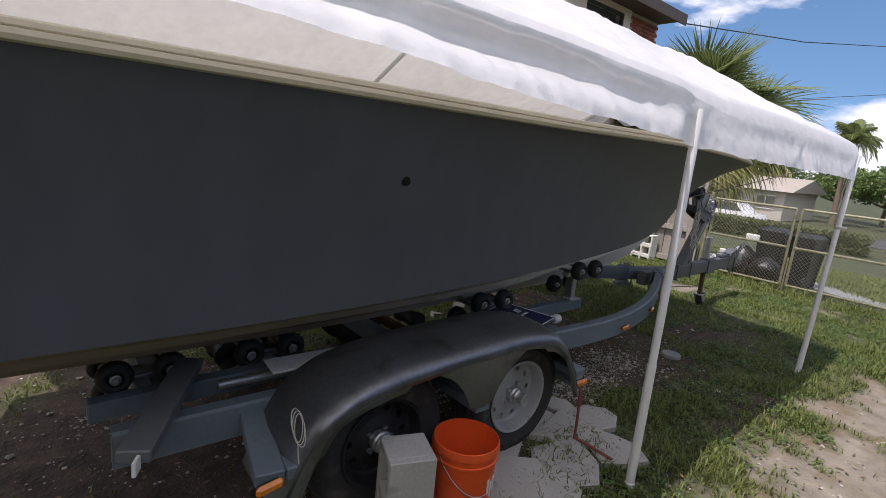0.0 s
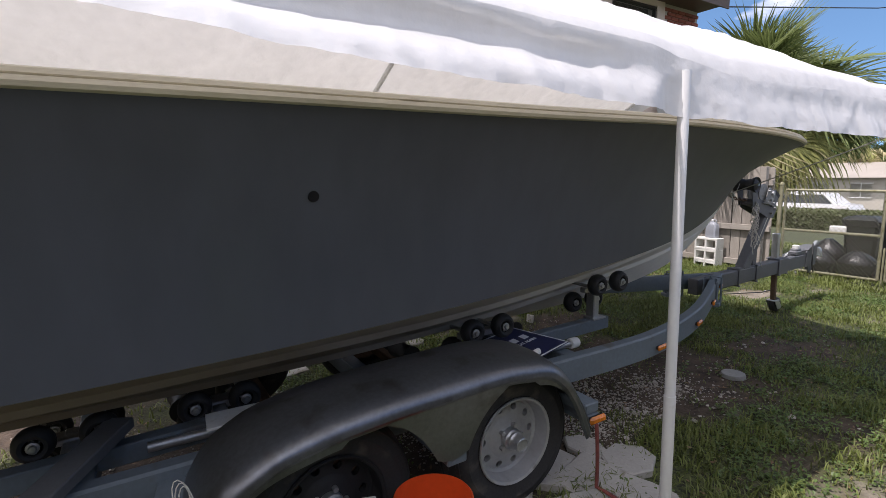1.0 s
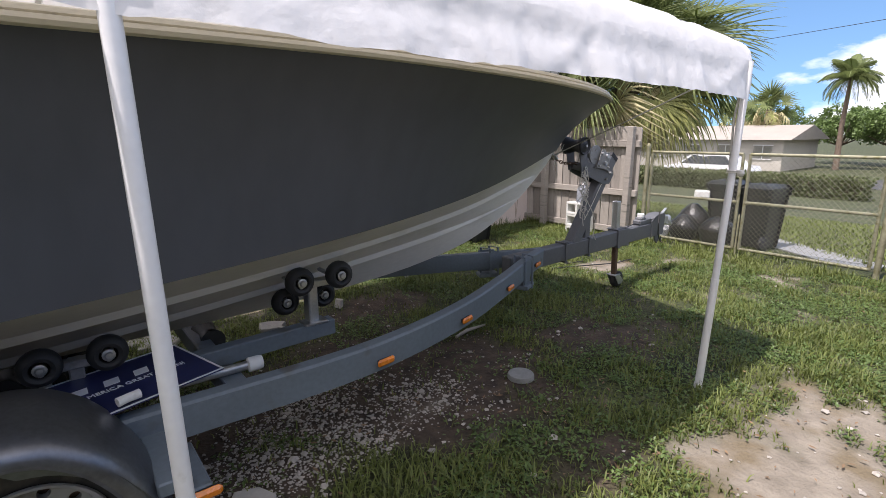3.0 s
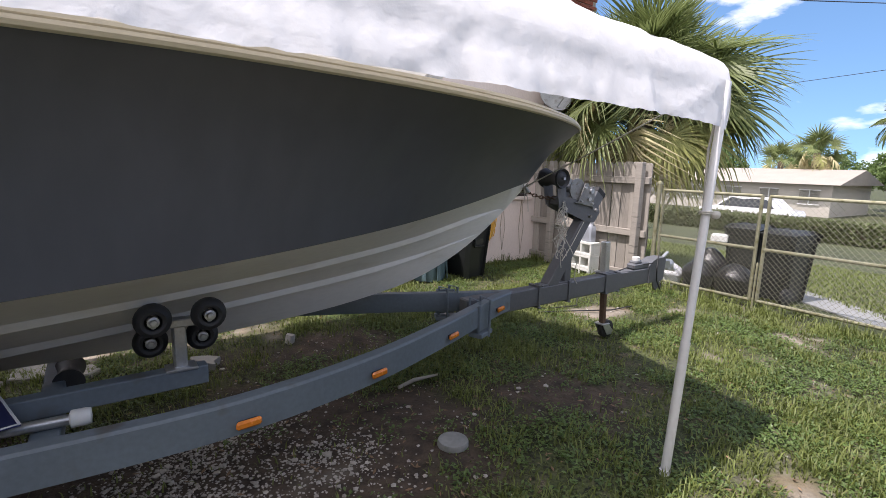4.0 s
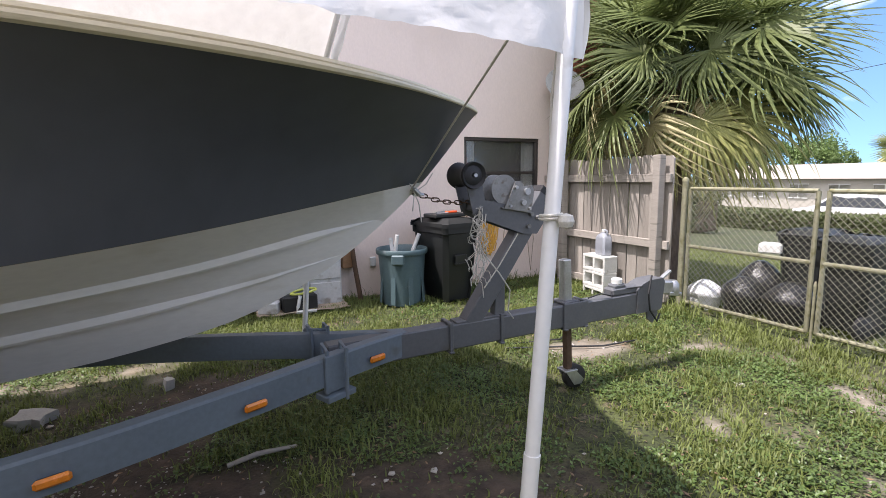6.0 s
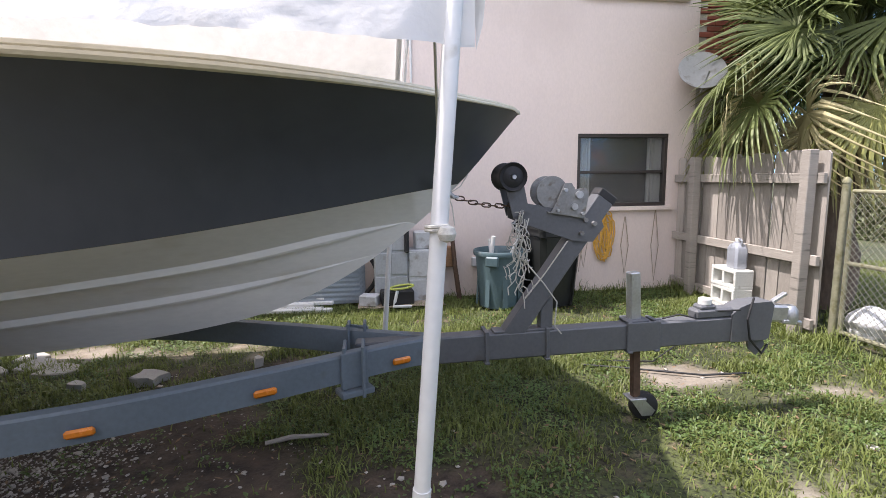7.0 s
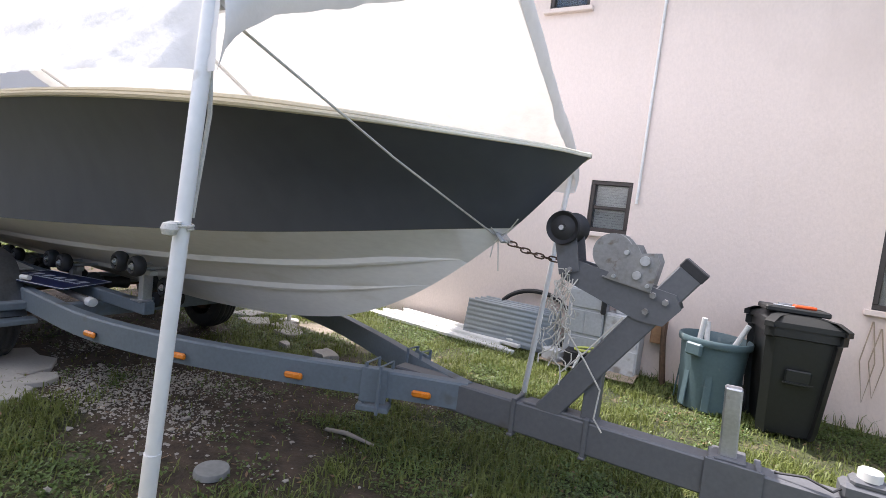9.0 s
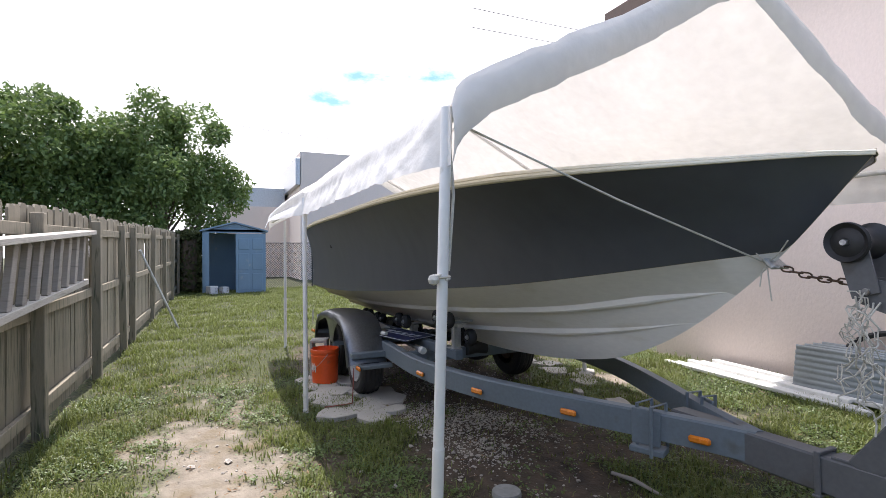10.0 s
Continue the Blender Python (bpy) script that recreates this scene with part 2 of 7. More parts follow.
# ---------------- mesh tools ----------------
class M:
    """Collects points and faces of one mesh."""

    def __init__(self):
        self.v, self.f, self.mi = [], [], []

    def add(self, v, f, mi=0):
        o = len(self.v)
        self.v.extend(tuple(p) for p in v)
        self.f.extend(tuple(i + o for i in q) for q in f)
        self.mi.extend([mi] * len(f))
        return self

    def box(self, c, s, rot=(0, 0, 0), bev=0.0, mi=0):
        bm = bmesh.new()
        bmesh.ops.create_cube(bm, size=1, matrix=Matrix.Diagonal((*s, 1)))
        if bev:
            bmesh.ops.bevel(bm, geom=bm.edges[:], offset=min(bev, 0.45 * min(s)), segments=1, affect="EDGES", profile=0.5)
        t = pose(*c, *rot)
        bm.verts.index_update()
        self.add([t @ p.co for p in bm.verts], [[p.index for p in q.verts] for q in bm.faces], mi)
        bm.free()
        return self

    def beam(self, a, b, w, h, bev=0.0, mi=0, up=(0, 0, 1)):
        """A bar of section w (across) by h (up) from a to b."""
        a, b = Vector(a), Vector(b)
        d = b - a
        x = d.normalized()
        y = Vector(up).cross(x)
        if y.length < 1e-4:
            y = Vector((0, 1, 0))
        y.normalize()
        z = x.cross(y)
        t = Matrix((x, y, z)).transposed().to_4x4()
        t.translation = (a + b) / 2
        bm = bmesh.new()
        bmesh.ops.create_cube(bm, size=1, matrix=Matrix.Diagonal((d.length, w, h, 1)))
        if bev:
            bmesh.ops.bevel(bm, geom=bm.edges[:], offset=bev, segments=1, affect="EDGES", profile=0.5)
        bm.verts.index_update()
        self.add([t @ p.co for p in bm.verts], [[p.index for p in q.verts] for q in bm.faces], mi)
        bm.free()
        return self

    def tube(self, pts, r, n=8, closed=False, caps=True, mi=0):
        """A round bar along the points; r may be a list."""
        pts = [Vector(p) for p in pts]
        k = len(pts)
        rs = r if isinstance(r, (list, tuple)) else [r] * k
        ring, ref = [], None
        for i, p in enumerate(pts):
            d = (pts[(i + 1) % k] - pts[i - 1]) if closed else (pts[min(i + 1, k - 1)] - pts[max(i - 1, 0)])
            d.normalize()
            if ref is None:
                ref = d.orthogonal().normalized()
            ref = (ref - d * ref.dot(d)).normalized()
            s = d.cross(ref)
            ring.append([p + rs[i] * (math.cos(2 * math.pi * j / n) * ref + math.sin(2 * math.pi * j / n) * s) for j in range(n)])
        v = [q for r_ in ring for q in r_]
        f = []
        for i in range(k if closed else k - 1):
            a, b = i * n, ((i + 1) % k) * n
            for j in range(n):
                f.append((a + j, a + (j + 1) % n, b + (j + 1) % n, b + j))
        if caps and not closed:
            f.append(tuple(range(n - 1, -1, -1)))
            f.append(tuple((k - 1) * n + j for j in range(n)))
        return self.add(v, f, mi)

    def cyl(self, a, b, r, n=12, r2=None, mi=0):
        return self.tube([a, b], [r, r if r2 is None else r2], n, mi=mi)

    def lathe(self, prof, t=None, n=24, mi=0):
        """A turned body: (radius, height) pairs about the z axis of the pose t."""
        t = t or Matrix.Identity(4)
        v = [t @ Vector((r * math.cos(2 * math.pi * j / n), r * math.sin(2 * math.pi * j / n), z)) for r, z in prof for j in range(n)]
        f = [(i * n + j, i * n + (j + 1) % n, (i + 1) * n + (j + 1) % n, (i + 1) * n + j) for i in range(len(prof) - 1) for j in range(n)]
        return self.add(v, f, mi)

    def grid(self, rows, mi=0, closed=False):
        """A sheet through rows of points."""
        n = len(rows[0])
        v = [p for r in rows for p in r]
        f = [(i * n + j, i * n + (j + 1) % n, (i + 1) * n + (j + 1) % n, (i + 1) * n + j) for i in range(len(rows) - 1) for j in range(n if closed else n - 1)]
        return self.add(v, f, mi)

    def prism(self, outline, a, b, mi=0):
        """An outline of points, swept from offset a to offset b."""
        a, b, n = Vector(a), Vector(b), len(outline)
        v = [Vector(p) + a for p in outline] + [Vector(p) + b for p in outline]
        f = [tuple(range(n - 1, -1, -1)), tuple(range(n, 2 * n))] + [(i, (i + 1) % n, n + (i + 1) % n, n + i) for i in range(n)]
        return self.add(v, f, mi)

    def mesh(self, name, mats, smooth=35, fix=False):
        me = bpy.data.meshes.new(name)
        me.from_pydata([tuple(p) for p in self.v], [], self.f)
        for m in mats if isinstance(mats, (list, tuple)) else [mats]:
            me.materials.append(m)
        me.polygons.foreach_set("material_index", self.mi)
        if fix:
            bm = bmesh.new()
            bm.from_mesh(me)
            bmesh.ops.recalc_face_normals(bm, faces=bm.faces)
            bm.to_mesh(me)
            bm.free()
        if smooth:
            me.polygons.foreach_set("use_smooth", [True] * len(me.polygons))
            me.set_sharp_from_angle(angle=radians(smooth))
        me.update()
        return me


def thing(name, at, label, category, group="", kind="", rz=0):
    ob = new(name)
    ob.empty_display_size = 0.1
    ob.matrix_world = pose(*at, 0, 0, rz)
    return tagged(ob, label, category, group, kind)


def part(name, m, material, parent, label="", world=False, smooth=35, fix=True, at=None):
    """One mesh under a thing or part. world: the points are given in the place's own axes."""
    me = m if isinstance(m, bpy.types.Mesh) else m.mesh(name, material, smooth, fix)
    ob = new(name, me)
    ob.parent = parent
    if world:
        top, t = parent, Matrix.Identity(4)
        while top:
            t = top.matrix_basis @ t
            top = top.parent
        ob.matrix_basis = t.inverted()
    elif at:
        ob.matrix_basis = at
    if label:
        ob["label"] = label
    return ob


def solid(name, m, material, label="", category="", group="", kind="", smooth=35, fix=True):
    return tagged(new(name, m.mesh(name, material, smooth, fix)), label, category, group, kind)


def curve(xs, ys, x):
    """Smooth value through a few knots."""
    xs, ys = np.asarray(xs, float), np.asarray(ys, float)
    m = np.gradient(ys, xs)
    i = np.clip(np.searchsorted(xs, x) - 1, 0, len(xs) - 2)
    h = xs[i + 1] - xs[i]
    t = np.clip((x - xs[i]) / h, 0, 1)
    return (2 * t**3 - 3 * t**2 + 1) * ys[i] + (t**3 - 2 * t**2 + t) * h * m[i] + (-2 * t**3 + 3 * t**2) * ys[i + 1] + (t**3 - t**2) * h * m[i + 1]


# ---------------- ground ----------------
def blob(x, y, cx, cy, rx, ry):
    return math.exp(-(((x - cx) / rx) ** 2 + ((y - cy) / ry) ** 2))


def n2(x, y, s, k=0.0):
    return noise.noise((x * s + k, y * s - k, 3.7 + k))


def sand_at(x, y):
    w = 0.5 * n2(x, y, 1.3) + 0.35 * n2(x, y, 4.1, 5) + 0.3 * n2(x, y, 9.0, 7)
    s = max(0.85 * blob(x, y, 2.8, 0.95, 1.2, 0.6), 0.95 * blob(x, y, 4.3, 0.95, 1.3, 0.8), blob(x, y, 5.7, 1.05, 1.2, 0.7), 0.85 * blob(x, y, 7.9, 3.85, 0.75, 0.28), 0.75 * blob(x, y, 8.8, 3.45, 0.6, 0.22), 0.6 * blob(x, y, 9.3, 3.1, 0.4, 0.3), 0.5 * blob(x, y, 8.9, 2.3, 0.5, 0.5),
            0.8 * blob(x, y, 3.6, 5.0, 1.6, 0.35), 0.6 * blob(x, y, 7.8, 2.6, 0.5, 0.3))
    return min(1.0, max(0.0, (s + w - 0.45) * 3.0))


def soil_at(x, y):
    w = 0.5 * n2(x, y, 1.1, 9) + 0.35 * n2(x, y, 3.7, 2)
    s = max(1.7 * blob(x, y, 1.8, 3.2, 2.6, 1.2), 1.2 * blob(x, y, 4.5, 2.9, 1.4, 0.85), 0.75 * blob(x, y, 6.0, 2.8, 1.0, 0.7), 0.9 * blob(x, y, 4.9, 4.3, 1.6, 0.7), 1.4 * blob(x, y, 0.2, 4.7, 1.5, 0.9), 0.8 * blob(x, y, 4.2, 1.9, 1.2, 0.4), 1.7 * blob(x, y, 0.7, 3.3, 1.2, 1.2), 1.15 * blob(x, y, 4.5, 3.6, 1.0, 0.6))
    return min(1.0, max(0.0, (s + w - 0.45) * 2.5))


def in_lot(x, y):
    return x < 9.7 and -0.15 < y < 6.5


def ground_z(x, y):
    if x > 11:
        return -0.0682 * (min(x, 28.6) - 11)
    return 0.02 * n2(x, y, 0.9) + 0.008 * n2(x, y, 4) - 0.004 if in_lot(x, y) and x > -14 else 0.0


def build_ground():
    xs = np.unique(np.concatenate([[-900, -300, -100, -50, -30, -20], np.arange(-14, 0, 0.25), np.arange(0, 9.8, 0.08), np.arange(10, 14, 0.4), [16, 20, 26, 28.6, 34, 41, 50, 100, 300, 900]]))
    ys = np.unique(np.concatenate([[-900, -300, -100, -30, -10, -4, -1], np.arange(-0.2, 6.6, 0.08), [8, 11, 15, 25, 60, 150, 400, 900]]))
    m = M()
    m.grid([[(x, y, ground_z(x, y)) for y in ys] for x in xs])
    me = m.mesh("ground", [ground_material()], 180)
    at = me.color_attributes.new("cover", "FLOAT_COLOR", "POINT")
    at.data.foreach_set("color", [c for x in xs for y in ys for c in (sand_at(x, y) if in_lot(x, y) else 0.0, soil_at(x, y) if in_lot(x, y) else 0.0, 0.0, 1.0)])
    return tagged(new("ground", me), "patchy lawn with bare sand and brown soil", "ground", kind="structure")


def ground_material():
    m = bpy.data.materials.new("lawn_and_soil")
    m.use_nodes = True
    nt = m.node_tree
    b = nt.nodes["Principled BSDF"]
    b.inputs["Roughness"].default_value = 0.95
    tc, at, sep = nt.nodes.new("ShaderNodeTexCoord"), nt.nodes.new("ShaderNodeVertexColor"), nt.nodes.new("ShaderNodeSeparateColor")
    at.layer_name = "cover"
    nt.links.new(at.outputs["Color"], sep.inputs["Color"])

    def nz(scale, detail=6):
        n = nt.nodes.new("ShaderNodeTexNoise")
        n.inputs["Scale"].default_value, n.inputs["Detail"].default_value = scale, detail
        nt.links.new(tc.outputs["Object"], n.inputs["Vector"])
        return n.outputs["Fac"]

    def two(a, c, fac):
        x = nt.nodes.new("ShaderNodeMix")
        x.data_type = "RGBA"
        for key, val in (("A", a), ("B", c)):
            if isinstance(val, tuple):
                x.inputs[key].default_value = (*val, 1)
            else:
                nt.links.new(val, x.inputs[key])
        nt.links.new(fac, x.inputs["Factor"])
        return x.outputs["Result"]

    def rng(f, a, c):
        r = nt.nodes.new("ShaderNodeMapRange")
        r.inputs["From Min"].default_value, r.inputs["From Max"].default_value = a, c
        nt.links.new(f, r.inputs["Value"])
        return r.outputs["Result"]

    lawn = two(two((0.034, 0.044, 0.014), (0.08, 0.095, 0.03), rng(nz(1.3), 0.35, 0.65)), (0.15, 0.12, 0.078), rng(nz(5.5), 0.56, 0.7))
    lawn = two(lawn, (0.02, 0.022, 0.01), rng(nz(38, 8), 0.48, 0.62))
    soil = two((0.032, 0.022, 0.016), (0.094, 0.067, 0.047), rng(nz(9), 0.3, 0.7))
    sand = two((0.18, 0.155, 0.122), (0.29, 0.255, 0.205), rng(nz(7), 0.3, 0.7))
    sand = two(sand, (0.17, 0.135, 0.085), rng(nz(3.1), 0.5, 0.66))
    c = two(two(lawn, soil, sep.outputs["Green"]), sand, sep.outputs["Red"])
    nt.links.new(c, b.inputs["Base Color"])
    bp = nt.nodes.new("ShaderNodeBump")
    bp.inputs["Strength"].default_value, bp.inputs["Distance"].default_value = 0.7, 0.02
    nt.links.new(nz(45, 8), bp.inputs["Height"])
    nt.links.new(bp.outputs["Normal"], b.inputs["Normal"])
    return m


build_ground()
YC = 3.31  # the boat's and trailer's middle line


# ---------------- boat ----------------
def hull_lines(s):
    """Half widths and heights at s metres behind the bow tip: stem or keel, lower strake, upper strake, paint edge, flare, sheer."""
    zk = float(curve([0, 0.35, 0.53, 0.86, 1.24, 1.68, 2.35, 3.5, 5, 7], [1.74, 1.35, 1.19, 0.95, 0.77, 0.67, 0.6, 0.57, 0.56, 0.56], s))
    wl, zl = curve([0.75, 1.2, 1.6, 2.2, 3.0, 3.8, 6.6], [0.0, 0.054, 0.095, 0.15, 0.224, 0.3, 0.36], s), curve([0.75, 1.2, 1.6, 2.2, 3.0, 3.8, 6.6], [1.03, 0.936, 0.874, 0.812, 0.748, 0.71, 0.70], s)
    wu, zu = curve([0.55, 0.9, 1.4, 2.0, 2.8, 3.8, 5, 6.6], [0.0, 0.083, 0.197, 0.323, 0.475, 0.62, 0.67, 0.68], s), curve([0.55, 0.9, 1.4, 2.0, 2.8, 3.8, 5, 6.6], [1.2, 1.146, 1.057, 0.99, 0.932, 0.885, 0.86, 0.85], s)
    wp, zp = curve([0.3, 0.6, 1, 1.6, 2.4, 3.4, 4.6, 6.6], [0.0, 0.125, 0.285, 0.505, 0.75, 0.88, 0.92, 0.91], s), curve([0.3, 0.6, 1, 1.6, 2.4, 3.4, 4.6, 6.6], [1.39, 1.345, 1.282, 1.198, 1.125, 1.05, 0.985, 0.955], s)
    ws, zs = curve([0, 0.05, 0.14, 0.3, 0.55, 0.8, 1.1, 1.5, 2.5, 3.5, 5, 6.6], [0.0, 0.13, 0.26, 0.43, 0.63, 0.77, 0.88, 0.965, 1.04, 1.08, 1.1, 1.0], s), curve([0, 0.3, 0.8, 1.5, 2.5, 4, 6.6], [1.745, 1.738, 1.748, 1.77, 1.79, 1.77, 1.76], s)
    out = [(0.0, zk)]
    for w, z in ((wl, zl), (wu, zu), (wp, zp)):
        w = max(0.0, float(w))
        out.append((w, max(float(z), zk) if w > 0 else max(zk, out[-1][1])))
    (w3, z3), (w5, z5) = out[-1], (float(ws), float(zs))
    hollow = 0.05 * min(1, s / 1.0) + 0.075 * math.exp(-((s - 0.75) / 0.7) ** 2) * min(1, s / 0.4)
    out += [(w3 + (w5 - w3) * k - hollow * math.sin(math.pi * k), z3 + (z5 - z3) * k) for k in (0.25, 0.5, 0.75)]
    return out + [(w5, z5)]


BOW, STERN_S = 6.594, 6.4


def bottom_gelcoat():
    """White bottom; brown stain and underside shade, both in its colour, grow towards the stern."""
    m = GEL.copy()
    m.name = "stained_shaded_gelcoat"
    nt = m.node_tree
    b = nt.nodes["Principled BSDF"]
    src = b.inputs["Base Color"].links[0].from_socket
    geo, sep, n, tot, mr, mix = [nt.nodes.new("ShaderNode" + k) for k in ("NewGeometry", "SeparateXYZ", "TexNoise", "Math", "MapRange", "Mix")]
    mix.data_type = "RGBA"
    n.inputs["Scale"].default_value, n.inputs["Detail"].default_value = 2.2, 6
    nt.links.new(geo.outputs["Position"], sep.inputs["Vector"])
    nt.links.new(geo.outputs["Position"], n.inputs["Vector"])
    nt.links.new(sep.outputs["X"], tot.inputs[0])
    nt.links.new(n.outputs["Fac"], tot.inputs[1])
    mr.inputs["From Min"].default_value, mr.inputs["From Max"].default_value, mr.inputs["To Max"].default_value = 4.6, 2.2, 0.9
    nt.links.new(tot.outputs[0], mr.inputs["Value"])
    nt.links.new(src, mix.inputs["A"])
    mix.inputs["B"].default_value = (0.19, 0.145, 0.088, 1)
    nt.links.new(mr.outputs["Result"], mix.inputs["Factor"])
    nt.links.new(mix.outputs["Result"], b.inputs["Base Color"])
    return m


def build_boat():
    boat = thing("boat", (3.4, YC, 0.5), "dark grey painted fibreglass motorboat hull with white bottom on a trailer", "boat")
    ss = np.concatenate([1.2 * np.linspace(0, 1, 30) ** 1.5, np.linspace(1.3, STERN_S, 40)])
    hull = M()
    for side in (-1, 1):
        rows = []
        for s in ss:
            pts = hull_lines(s)
            row = [(BOW - s, YC + side * pts[0][0], pts[0][1])]
            for i in (1, 2):  # each strake is a narrow rail standing out of the bottom
                p, k = Vector(pts[i]), min(1.0, pts[i][0] / 0.1)
                lo, hi = Vector(pts[i - 1]) - p, Vector(pts[i + 1]) - p
                lo = lo.normalized() if lo.length > 1e-4 else Vector((0, -1))
                hi = hi.normalized() if hi.length > 1e-4 else Vector((0, 1))
                out = Vector((-lo.y, lo.x)) * k
                for q in (p + lo * 0.024 * k, p + out * 0.022 + lo * 0.016 * k, p + out * 0.024, p + hi * 0.03 * k):
                    row.append((BOW - s, YC + side * max(0.0, q.x), q.y))
            row += [(BOW - s, YC + side * w, z) for w, z in pts[3:4]]
            row += [(BOW - s, YC + side * (w + 0.002), z + 0.001) for w, z in pts[3:]]
            rows.append(row)
        n = len(rows[0])
        base = len(hull.v)
        hull.v.extend(p for r in rows for p in r)
        for i in range(len(rows) - 1):
            for j in range(n - 1):
                a, b = base + i * n + j, base + (i + 1) * n + j
                q = (a, a + 1, b + 1, b) if side > 0 else (a, b, b + 1, a + 1)
                hull.f.append(q)
                hull.mi.append(1 if j >= 10 else (2 if j == 9 else 0))
    st = [(YC - w, z) for w, z in hull_lines(STERN_S)]
    outline = [(BOW - STERN_S, y, z) for y, z in st] + [(BOW - STERN_S, 2 * YC - y, z) for y, z in st[::-1][:-1]]
    hull.add(outline, [tuple(range(len(outline)))], 1)
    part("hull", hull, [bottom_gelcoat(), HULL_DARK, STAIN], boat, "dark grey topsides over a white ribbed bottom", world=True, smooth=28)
    # rub rail and cap along the sheer
    for side in (-1, 1):
        rail, cap = M(), M()
        rows, rows2 = [], []
        for s in ss:
            w, z = hull_lines(s)[-1]
            x = BOW - s + (0.012 if s < 0.02 else 0)
            k = 0.35 + 0.65 * min(1.0, s / 1.2)
            o = lambda dw, dz: (x, YC + side * max(0.0, w + dw * k), z + dz * k)
            rows.append([o(0.0, -0.012), o(0.02, -0.008), o(0.025, 0.004), o(0.019, 0.016), o(0.0, 0.02)])
            rows2.append([o(0.0, 0.02), o(0.005, 0.025), o(-0.002, 0.038), o(-0.03, 0.046), o(-0.18, 0.058), o(-0.2, 0.02)])
        rail.grid(rows)
        cap.grid(rows2)
        part("rub_rail", rail, GUNWALE, boat, "worn cream rub rail", world=True)
        part("gunwale", cap, GUNWALE, boat, "weathered cream gunwale cap", world=True)
    deck = M()
    rows = []
    for s in np.linspace(0.55, STERN_S, 30):
        w, z = hull_lines(s)[-1]
        w = max(0.0, w - 0.19)
        drop = 0.0 if s < 2.4 else -0.25
        rows.append([(BOW - s, YC + k * w, z + 0.012 + drop + 0.02 * (1 - k * k)) for k in (-1, -0.5, 0, 0.5, 1)])
    deck.grid(rows)
    part("deck", deck, GEL, boat, "white fibreglass deck", world=True)
    hl = hull_lines(BOW - 1.875)
    hole_w = float(np.interp(1.485, [q[1] for q in hl[3:]], [q[0] for q in hl[3:]]))
    # no recess is cut: a black disc paints the hole's inner shade
    hole = M()
    hole.lathe([(0.0, 0.003), (0.018, 0.003), (0.019, -0.02)], Matrix.Translation((1.875, YC - hole_w - 0.004, 1.485)) @ pose(0, 0, 0, 90, 0, 0), 14)
    part("drain_hole_disc", hole, HOLE_SHADE, boat, "flat black disc painted as the dark inside of a through-hull hole", world=True)
    eye = M()
    eye.tube([(6.22, YC - 0.03, 1.33), (6.27, YC - 0.03, 1.32), (6.27, YC + 0.03, 1.32), (6.22, YC + 0.03, 1.33)], 0.008, 8)
    eye.box((6.235, YC, 1.335), (0.02, 0.1, 0.06), (0, -45, 0), 0.006)
    part("bow_eye", eye, GALV, boat, "steel bow eye", world=True)
    return boat


build_boat()


# ---------------- trailer ----------------
def beam_y(x):
    return float(curve([0.9, 2.2, 3.2, 4.08, 4.717, 5.337, 5.952, 6.2], [2.59, 2.57, 2.535, 2.53, 2.67, 2.915, 3.195, 3.29], x))


TR = thing("boat_trailer", (4.0, YC, 0.0), "grey-blue painted tandem-axle roller boat trailer under the boat", "trailer")


